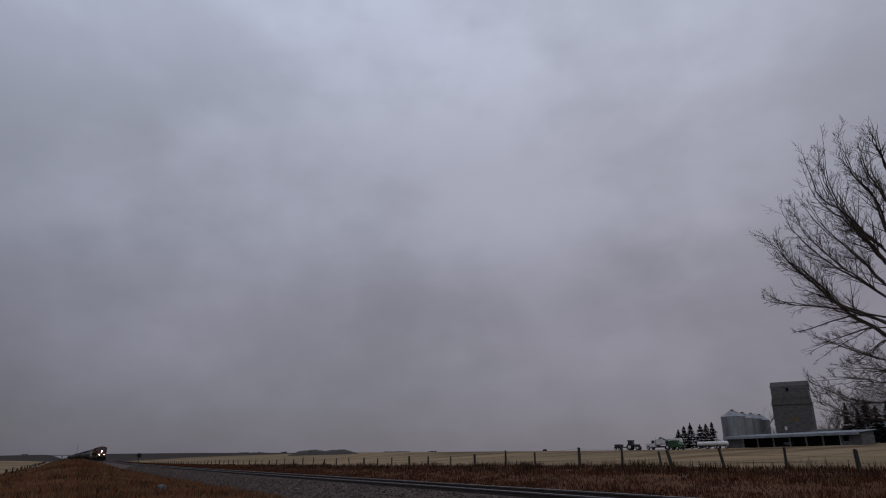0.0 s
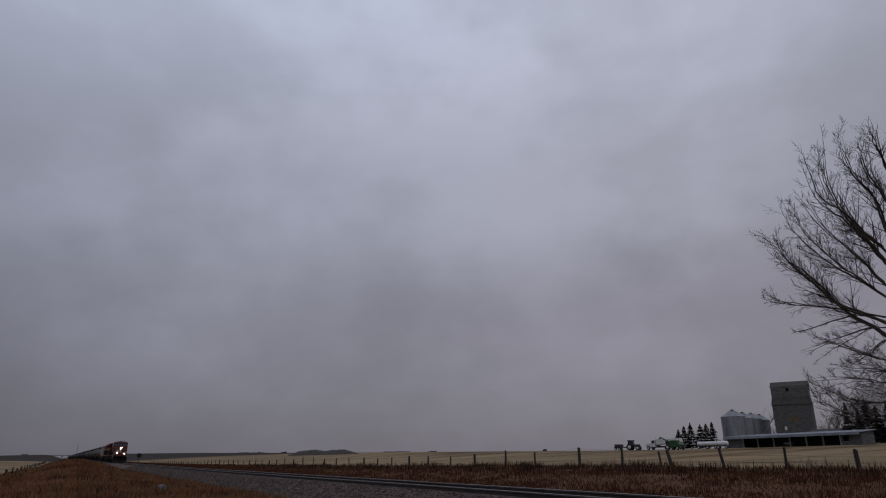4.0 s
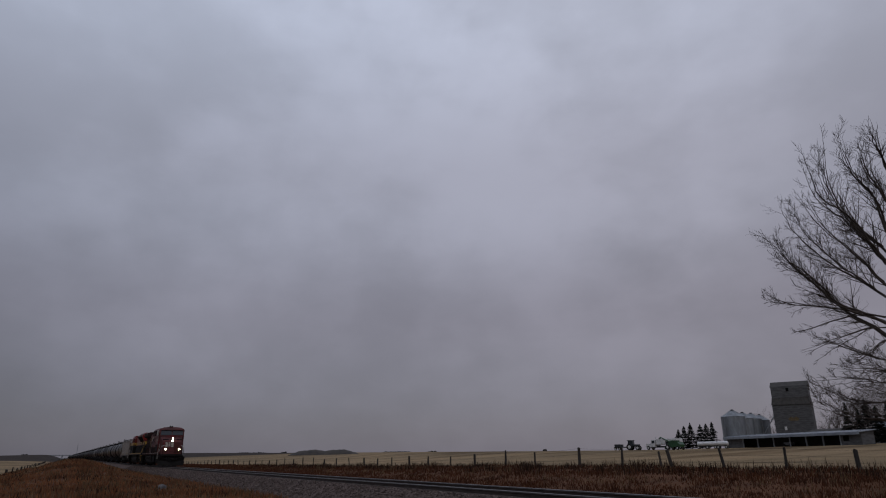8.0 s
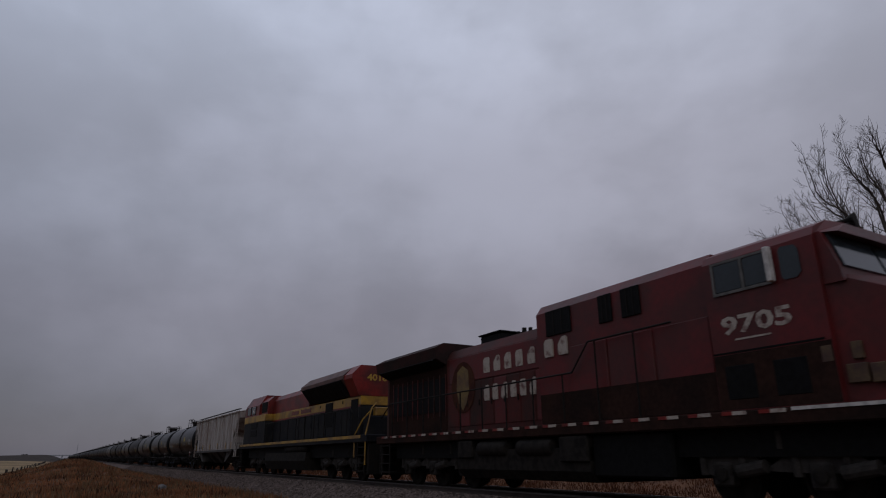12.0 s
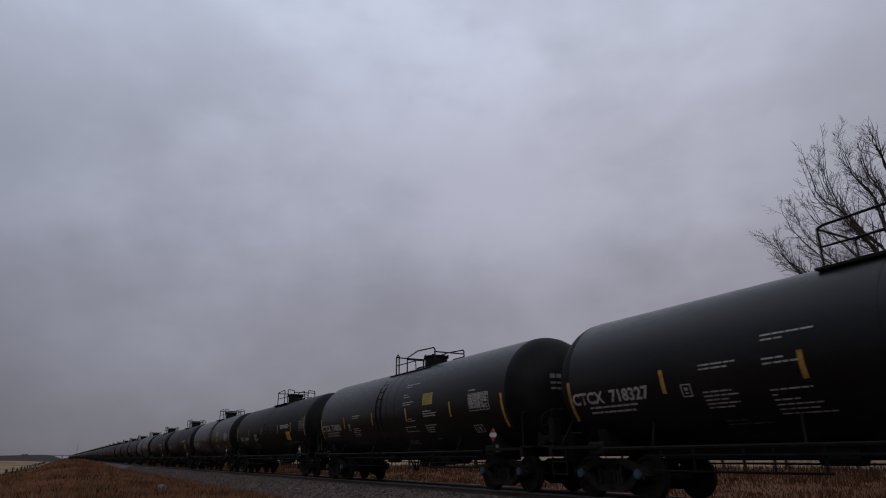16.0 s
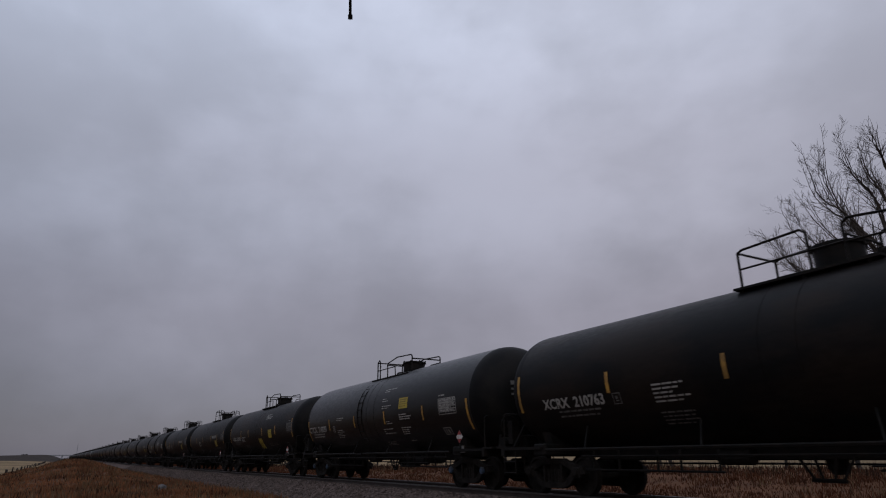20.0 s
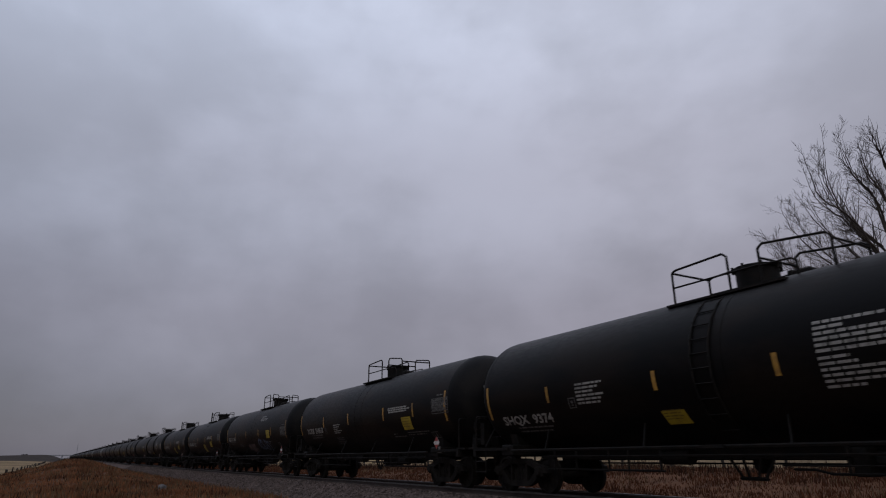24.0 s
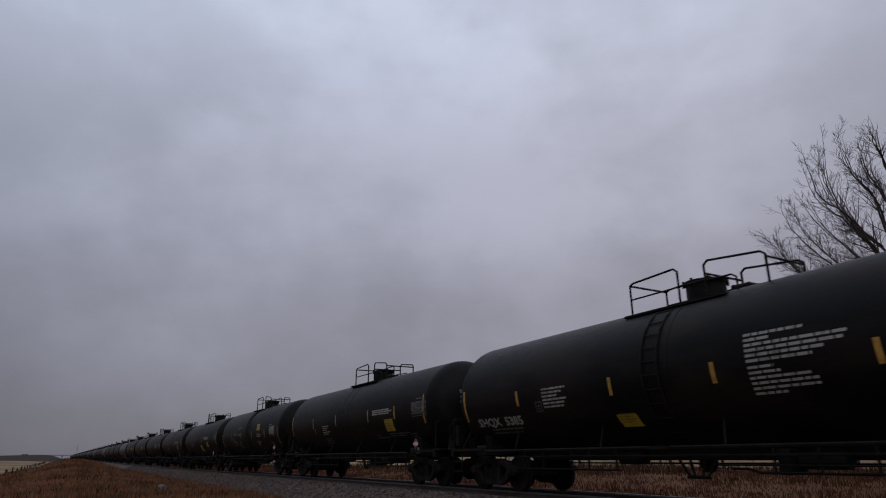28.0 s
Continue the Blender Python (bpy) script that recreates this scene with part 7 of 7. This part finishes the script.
def grain_bins():
    for az, r, R, H in ((53.70, 205, 3.2, 8.6), (54.42, 228, 3.15, 8.9), (55.02, 240, 3.1, 9.1), (55.60, 250, 3.1, 8.9)):
        b = thing("grain_bin", "round corrugated steel grain bin with a cone roof", "grain bin", "grain bins in a row", m=Matrix.Translation(polar(az, r, -0.1)))
        def ring():
            prof = []
            n = 30
            for i in range(n + 1):
                prof.append((H * i / n, R + (0.03 if i % 2 else 0.0)))
            return Build().lathe(prof, 0, n=40, axis="z")
        part("wall", ring(), TIN, b, "corrugated steel wall", True)
        part("roof", Build().lathe([(H, R + 0.12), (H + 0.05, R + 0.12), (H + 1.75, 0.5), (H + 1.8, 0.5)], 0, n=32, axis="z"), TIN, b, "cone roof")
        part("cap", Build().lathe([(H + 1.78, 0.45), (H + 2.0, 0.45), (H + 2.1, 0.2), (H + 2.1, 0)], 0, n=14, axis="z"), IRON, b)
        for i in range(12):
            a = i * math.pi / 6
            part("roof_rib", Build().tube((math.cos(a) * R, math.sin(a) * R, H + 0.09), (math.cos(a) * 0.5, math.sin(a) * 0.5, H + 1.82), 0.035, 4), TIN, b)
        part("ladder", Build().tube((-R - 0.15, -0.2, 0.3), (-R - 0.15, -0.2, H), 0.04, 4).tube((-R - 0.15, 0.2, 0.3), (-R - 0.15, 0.2, H), 0.04, 4), TIN, b)


def wheel(parent, x, y, r, w, name="wheel"):
    wl = part(name, Build().lathe([(y - w / 2, r * 0.5), (y - w / 2, r * 0.94), (y - w * 0.3, r), (y + w * 0.3, r), (y + w / 2, r * 0.94), (y + w / 2, r * 0.5)], x, r, 20), TYRE, parent)
    part("hub", Build().lathe([(y - w * 0.52, 0.0), (y - w * 0.52, r * 0.5), (y + w * 0.52, r * 0.5), (y + w * 0.52, 0)], x, r, 14), WHITE, wl)


def vehicles():
    # grain truck: white cab, white box
    t = thing("grain_truck", "white grain truck parked by the sheds", "truck", m=facing(polar(46.98, 186), polar(50.18, 178)))
    part("cab", Build().prism([(1.5, 0.7), (1.5, 1.55), (1.75, 1.65), (2.1, 2.5), (3.3, 2.5), (3.3, 0.7)], -1.1, 1.1, "y"), WHITE, t, "white cab")
    part("hood", Build().prism([(0.0, 0.6), (0.05, 1.3), (0.3, 1.5), (1.5, 1.6), (1.5, 0.6)], -0.95, 0.95, "y"), WHITE, t)
    part("windshield", Build().prism([(1.72, 1.68), (2.06, 2.42), (2.02, 2.44), (1.68, 1.7)], -0.9, 0.9, "y"), DARKGLASS, t)
    part("side_window", Build().box(2.2, 3.0, -1.12, -1.08, 1.65, 2.35), DARKGLASS, t)
    part("grain_box", Build().box(3.6, 10.2, -1.2, 1.2, 1.25, 2.75, 0.05), WHITE, t, "white grain box")
    part("chassis", Build().box(0.3, 10.0, -0.5, 0.5, 0.55, 0.95), DARKM, t)
    for x in (0.9, 7.4, 8.7):
        for y in (-0.95, 0.95):
            wheel(t, x, y, 0.5, 0.3)
    part("exhaust_pipe", Build().tube((3.45, -0.9, 1.0), (3.45, -0.9, 3.1), 0.07, 8), TIN, t)
    # combine with its unloading spout raised
    c = thing("combine_harvester", "green combine harvester with a raised unloading spout", "combine", m=facing(polar(48.63, 173), polar(50.18, 169)) @ Matrix.Scale(0.72, 4))
    part("body", Build().prism([(0.4, 0.9), (0.4, 2.0), (1.2, 2.6), (4.6, 2.6), (5.6, 1.7), (5.4, 0.9)], -1.3, 1.3, "y"), GREEN, c, "green body")
    part("grain_tank", Build().box(1.4, 3.6, -1.2, 1.2, 2.6, 3.1, 0.05), GREEN, c)
    part("operator_cab", Build().prism([(-0.6, 1.4), (-0.8, 2.7), (0.4, 2.8), (0.4, 1.4)], -0.85, 0.85, "y"), DARKGLASS, c)
    part("cab_roof", Build().box(-0.9, 0.5, -0.95, 0.95, 2.8, 2.95, 0.04), GREEN, c)
    part("unloading_spout", Build().tube((2.0, -1.3, 2.4), (-1.6, -1.8, 4.1), 0.2, 10).tube((-1.6, -1.8, 4.1), (-2.4, -1.85, 3.8), 0.27, 10), GREEN, c, "green unloading spout")
    part("feeder_house", Build().prism([(-1.6, 0.3), (-1.6, 0.8), (0.4, 1.7), (0.4, 1.1)], -0.6, 0.6, "y"), GREEN, c)
    for y in (-1.35, 1.35):
        wheel(c, 0.6, y, 0.9, 0.6)
        wheel(c, 4.7, y, 0.6, 0.4)
    # dark tractor with a folded implement
    d = thing("tractor", "dark tractor with a folded implement behind", "tractor", m=facing(polar(44.71, 191), polar(46.71, 189)))
    part("hood", Build().box(3.9, 5.6, -0.4, 0.4, 0.9, 1.55, 0.08), DARKM, d)
    part("cab", Build().prism([(2.5, 1.1), (2.6, 2.5), (3.9, 2.5), (4.0, 1.1)], -0.75, 0.75, "y"), DARKGLASS, d)
    part("cab_roof", Build().box(2.4, 4.0, -0.85, 0.85, 2.5, 2.65, 0.04), DARKM, d)
    for y in (-0.9, 0.9):
        wheel(d, 3.0, y, 0.85, 0.45)
        wheel(d, 5.2, y, 0.6, 0.4)
    part("implement", Build().box(-1.2, 2.3, -1.4, 1.4, 0.7, 0.95, 0.05).box(-1.0, 0.6, -1.5, -1.2, 0.9, 1.6, 0.04).box(-1.0, 0.6, 1.2, 1.5, 0.9, 1.6, 0.04), DARKM, d, "folded implement frame")
    for x in (-0.8, 0.2):
        wheel(d, x, -1.1, 0.4, 0.3)
    # nurse tanks
    for az, r in ((51.22, 186), (51.88, 185), (52.68, 184)):
        n = thing("nurse_tank", "white pressure tank on a farm wagon", "tank wagon", "white nurse tanks", m=facing(polar(az, r), polar(az + 1, r - 1)))
        part("tank", Build().lathe([(-1.5, 0.05), (-1.42, 0.35), (-1.2, 0.55), (1.2, 0.55), (1.42, 0.35), (1.5, 0.05)], 0, 1.25, 20), WHITE, n, "white tank", True, m=pose(0, 0, 0, 0, 0, 90))
        part("wagon", Build().box(-1.4, 1.4, -0.5, 0.5, 0.5, 0.68, 0.03), DARKM, n)
        for x in (-1.0, 1.0):
            for y in (-0.6, 0.6):
                wheel(n, x, y, 0.36, 0.22)
    # low dark building behind the shed
    h = thing("farm_building", "low dark-roofed farm building behind the shed", "building", m=facing(polar(58.55, 220), polar(60.92, 211)))
    part("wall", Build().box(0.3, 11.0, 0, 6, 0, 3.4), GREYWALL, h)
    part("roof", Build().prism([(-0.5, 3.3), (3.0, 4.6), (6.5, 3.3)], 0, 11.3, "x"), OLDROOF, h)
    q = thing("farm_house", "pale house among the spruces", "house", m=facing(polar(62.83, 211), polar(65.34, 204)))
    part("wall", Build().box(0, 9, 0, 7, 0, 3.6), GREYWALL, q)
    part("roof", Build().prism([(-0.5, 3.5), (3.5, 5.6), (7.5, 3.5)], -0.3, 9.3, "x"), TINROOF, q)
    for x in (1.5, 5.5):
        part("window", Build().box(x, x + 1.2, -0.05, 0.02, 1.3, 2.5), DARKGLASS, q)


machine_shed()
grain_elevator()
grain_bins()
vehicles()


# ------------------------------------------------------------------ the distance
def distance():
    FARTREE = mat("far_dark_trees", (0.018, 0.018, 0.018), 0.95, scale=0.3, vary=0.3, island=0.4)
    rng = np.random.default_rng(31)
    # a low grassed mound in the stubble
    h = Build()
    az0, r0, n, m = 19.78, 577, 46, 9
    c = polar(az0, r0)
    side = Vector((math.cos(radians(az0)), -math.sin(radians(az0)), 0))
    deep = Vector((math.sin(radians(az0)), math.cos(radians(az0)), 0))
    vs, fs = [], []
    for j in range(m):
        for i in range(n):
            u, w = (i / (n - 1) - 0.5) * 62, (j / (m - 1) - 0.5) * 40
            k = max(0.0, 1 - (w / 20) ** 2)
            hump = 4.5 * max(0.0, 1 - ((u + 10.5) / 20.5) ** 2) ** 0.8, 4.7 * max(0.0, 1 - ((u - 11) / 19) ** 2) ** 0.9
            z = k * (max(hump) + 0.2 * math.sin(u * 0.5) + 0.15 * math.sin(u * 1.3)) - 0.4
            p = c + side * u + deep * w
            vs.append((p.x, p.y, c.z + z))
    for j in range(m - 1):
        for i in range(n - 1):
            k = j * n + i
            fs.append((k, k + 1, k + n + 1, k + n))
    ob = new("grassed_mound", quick("grassed_mound", vs, fs, mat("dark_mound_grass", (0.045, 0.036, 0.026), 0.95, scale=0.25, vary=0.5, col2=(0.024, 0.019, 0.016)), True))
    tagged(ob, "low dark grassed mound in the stubble field", "mound", kind="structure")
    # broken far tree lines
    V, F = [], []
    for az, w, r, hh in ((12.6, 0.5, 1500, 3), (13.9, 1.6, 1500, 4), (16.3, 0.4, 1400, 4), (25.8, 2.0, 1300, 2.6), (28.8, 0.7, 1300, 3), (-2.4, 0.3, 1400, 4), (7.7, 1.4, 1500, 2), (38.5, 0.25, 900, 3)):
        for _ in range(int(80 * w)):
            p = polar(az + rng.uniform(-w, w) * 0.6, r + rng.uniform(-20, 20))
            s = hh * rng.uniform(0.3, 0.6)
            a = rng.uniform(0, 3.1)
            zc = max(p.z, EYE_Z + r * math.tan(radians(0.2))) + s * rng.uniform(0.1, 0.9)
            k = len(V)
            for dx, dz in ((-s, -s), (s * 0.9, -s * 0.8), (s * 0.6, s * 0.7), (-s * 0.3, s), (-s * 0.9, s * 0.2)):
                V.append((p.x + dx * math.cos(a), p.y + dx * math.sin(a), zc + dz))
            F.append((k, k + 1, k + 2, k + 3, k + 4))
    ob = new("far_trees", quick("far_trees", V, F, FARTREE))
    tagged(ob, "dark far shelterbelts on the skyline", "trees", kind="stuff")
    # a lone tree, a mast and an overpass where the line meets the horizon
    t = thing("lone_tree", "small lone dark tree on the plain", "tree", m=Matrix.Translation(polar(5.23, 366)))
    part("trunk", Build().tube((0, 0, -0.5), (0, 0, 3.0), 0.16, 6, 0.08), BARK, t)
    cv, cf = [], []
    for _ in range(260):
        d = Vector(rng.normal(0, 1, 3)).normalized() * rng.uniform(0.3, 1.0)
        p = Vector((d.x * 1.0, d.y * 1.0, 3.6 + d.z * 1.25))
        k = len(cv)
        for _ in range(3):
            cv.append(tuple(p + Vector(rng.normal(0, 0.22, 3))))
        cf.append((k, k + 1, k + 2))
    part("crown", quick("crown", cv, cf, FARTREE), FARTREE, t)
    m = thing("radio_mast", "thin far radio mast", "mast", m=Matrix.Translation(polar(0.92, 844, -2)))
    part("mast", Build().tube((0, 0, 0), (0, 0, 19), 0.28, 5, 0.12), TIN, m)
    o = thing("road_overpass", "pale far road overpass across the line", "overpass", m=Matrix.Translation(Vector((-4, 1000, 1.0))))
    part("bridge_deck", Build().box(-14, 16, -3, 3, 5.2, 6.0), TIN, o)
    for x in (-13, 4, 15):
        part("pier", Build().box(x - 0.6, x + 0.6, -2, 2, -2, 5.2), TIN, o)


distance()


# ------------------------------------------------------------------ the umbrella over the camera
CLOTH = mat("black_umbrella_cloth", (0.012, 0.012, 0.015), 0.8, scale=30, vary=0.3)
STRAPM = mat("navy_webbing_strap", (0.006, 0.009, 0.026), 0.6, scale=40, vary=0.3)


def sight(px, py, d):
    """The place d metres from the eye, given as a share of the view's half width to the right and up."""
    h = math.tan(radians(70.0) / 2)
    return STAND @ (Vector((px * h, py * h, -1)).normalized() * d)


def spot(x, y, d):
    return sight((x - 784) / 784, (441 - y) / 784, d)


TIP = Vector((0.0, 0.58, -0.20))      # a rib's end in the umbrella's own space


def build_umbrella():
    u = thing("umbrella", "black umbrella held over the camera, its rim dipping into view", "umbrella")
    n = 8
    for i in range(n):
        a0, a1 = math.pi / 2 + 2 * math.pi * i / n, math.pi / 2 + 2 * math.pi * (i + 1) / n
        vs, fs = [], []
        m = 6
        for j in range(m + 1):
            s = j / m
            r, z = 0.58 * math.sin(s * 1.25) / math.sin(1.25), -0.20 * (1 - math.cos(s * 1.25)) / (1 - math.cos(1.25))
            for k in range(5):
                t = k / 4
                p = Vector((math.cos(a0), math.sin(a0), 0)).lerp(Vector((math.cos(a1), math.sin(a1), 0)), t)
                sag = 1 - 0.03 * s * math.sin(math.pi * t)
                vs.append((p.x * r * sag, p.y * r * sag, z + 0.012 * s * math.sin(math.pi * t)))
        for j in range(m):
            for k in range(4):
                q = j * 5 + k
                fs.append((q, q + 1, q + 6, q + 5))
        part("canopy_panel", quick("canopy_panel", vs, fs, CLOTH, True), CLOTH, u)
        rib = Build()
        pts = [(math.cos(a0) * 0.58 * math.sin(s * 1.25) / math.sin(1.25), math.sin(a0) * 0.58 * math.sin(s * 1.25) / math.sin(1.25), -0.20 * (1 - math.cos(s * 1.25)) / (1 - math.cos(1.25)) - 0.004) for s in np.linspace(0, 1, 7)]
        rib.path(pts, 0.0022, 5)
        part("rib", rib, IRON, u)
        e = Vector(pts[-1])
        part("rib_tip", Build().tube(e, e + Vector((math.cos(a0) * 0.012, math.sin(a0) * 0.012, -0.022)), 0.0025, 6).tube(e + Vector((math.cos(a0) * 0.011, math.sin(a0) * 0.011, -0.020)), e + Vector((math.cos(a0) * 0.014, math.sin(a0) * 0.014, -0.027)), 0.004, 6), IRON, u)
    part("shaft", Build().tube((0, 0, 0.05), (0, -0.30, -0.45), 0.006, 8), IRON, u)
    part("handle", Build().tube((0, -0.30, -0.45), (0, -0.36, -0.56), 0.014, 10), TYRE, u)
    strap = Build()
    sv, sf = [], []
    for j in range(21):
        w = 0.004 * math.sin(j * 0.28)
        sv += [(-0.0108, w - 0.0012, 0.012 * j), (0.0108, w - 0.0012, 0.012 * j), (0.0108, w + 0.0012, 0.012 * j), (-0.0108, w + 0.0012, 0.012 * j)]
    for j in range(20):
        for k in range(4):
            p, q = 4 * j + k, 4 * j + (k + 1) % 4
            sf.append((p, q, q + 4, p + 4))
    strap.add(sv, sf + [(0, 3, 2, 1), (80, 81, 82, 83)])
    st = part("strap", strap, STRAPM, u, "loose navy webbing strap")
    return u, st


UMBRELLA, STRAP = build_umbrella()


def umbrella_moves():
    # where the rib's end is seen, at 1.16 m from the eye
    D0 = 1.16
    away = (650, -330)
    tips = [(0.0, away), (19.6, away), (19.9, (600, -60)), (20.0, (620, -3)), (20.1, (618, 68)), (20.2, (639, 86)), (20.3, (665, 62)), (20.4, (678, 42)), (20.5, (680, 30)), (20.6, (683, 15)), (20.7, (696, -22)), (20.9, (700, -110)), (21.3, away), (28.0, away)]
    aim = Matrix.Rotation(radians(-25.0), 4, "Z") @ Matrix.Rotation(radians(8.0), 4, "X")
    rows = []
    for t, (x, y) in tips:
        rows.append((t, Matrix.Translation(spot(x, y, D0)) @ aim @ Matrix.Translation(-TIP)))
    def rim(t):
        for (t0, m0), (t1, m1) in zip(rows, rows[1:]):
            if t0 <= t <= t1:
                return m0.lerp(m1, (t - t0) / max(1e-6, t1 - t0))
        return rows[-1][1]
    # the strap's loose end, closer to the lens, with its lean in degrees
    gone = (205, -95, 15)
    ends = [(0.0, gone), (19.9, (20, -95, 40)), (20.0, (35, -30, 40)), (20.1, (52, 76, 42)), (20.2, (68, 140, 32)), (20.3, (100, 80, 45)), (20.4, (128, 55, 50)), (20.5, (112, 104, 38)), (20.6, (116, 128, 28)), (20.7, (140, 88, 26)), (20.8, (164, 72, 22)),
            (20.9, (196, 76, 14)), (21.0, (202, 46, 14)), (21.1, (178, 20, 18)), (21.2, (158, 24, 18)), (21.3, (158, 6, 18)), (21.4, (180, -40, 18)), (21.6, gone), (23.5, gone), (23.6, (255, -20, 14)), (23.7, (262, 38, 14)), (23.8, (268, 28, 14)), (23.9, (266, -30, 14)),
            (24.2, gone), (25.7, gone), (25.9, (255, -25, 14)), (26.0, (260, 72, 12)), (26.1, (276, 72, 10)), (26.2, (272, 46, 10)), (26.3, (270, -30, 12)), (26.6, gone), (28.0, gone)]
    stops = sorted({t for t, _ in tips} | {t for t, _ in ends})
    walk(UMBRELLA, [(t, rim(t)) for t in stops])
    face = STAND.to_3x3().to_4x4()
    rel = []
    for t, (x, y, lean) in ends:
        w = Matrix.Translation(spot(x, y, 0.41)) @ face @ pose(0, 0, 0, 0, 0, -lean) @ pose(0, 0, 0, -90, 0, 0)
        rel.append((t, rim(t).inverted() @ w))
    walk(STRAP, rel)


# ------------------------------------------------------------------ what moves
def motions():
    times = [i * 1.0 for i in range(29)]
    for ob, at in MOVING:
        rows = []
        for t in times:
            y = at - SPEED * t
            z = float(grade(y))
            slope = math.degrees(math.atan2(float(grade(y + 6) - grade(y - 6)), 12))
            rows.append((t, pose(TRACK_X, y, z, slope)))
        walk(ob, rows)
    steps = [i / 30 for i in range(841)]
    for w, (x, y, z), r in AXLES:
        turn = -math.degrees(SPEED / 30 / r)
        walk(w, [(t, pose(x, y, z, turn * -i)) for i, t in enumerate(steps)])
    umbrella_moves()


motions()
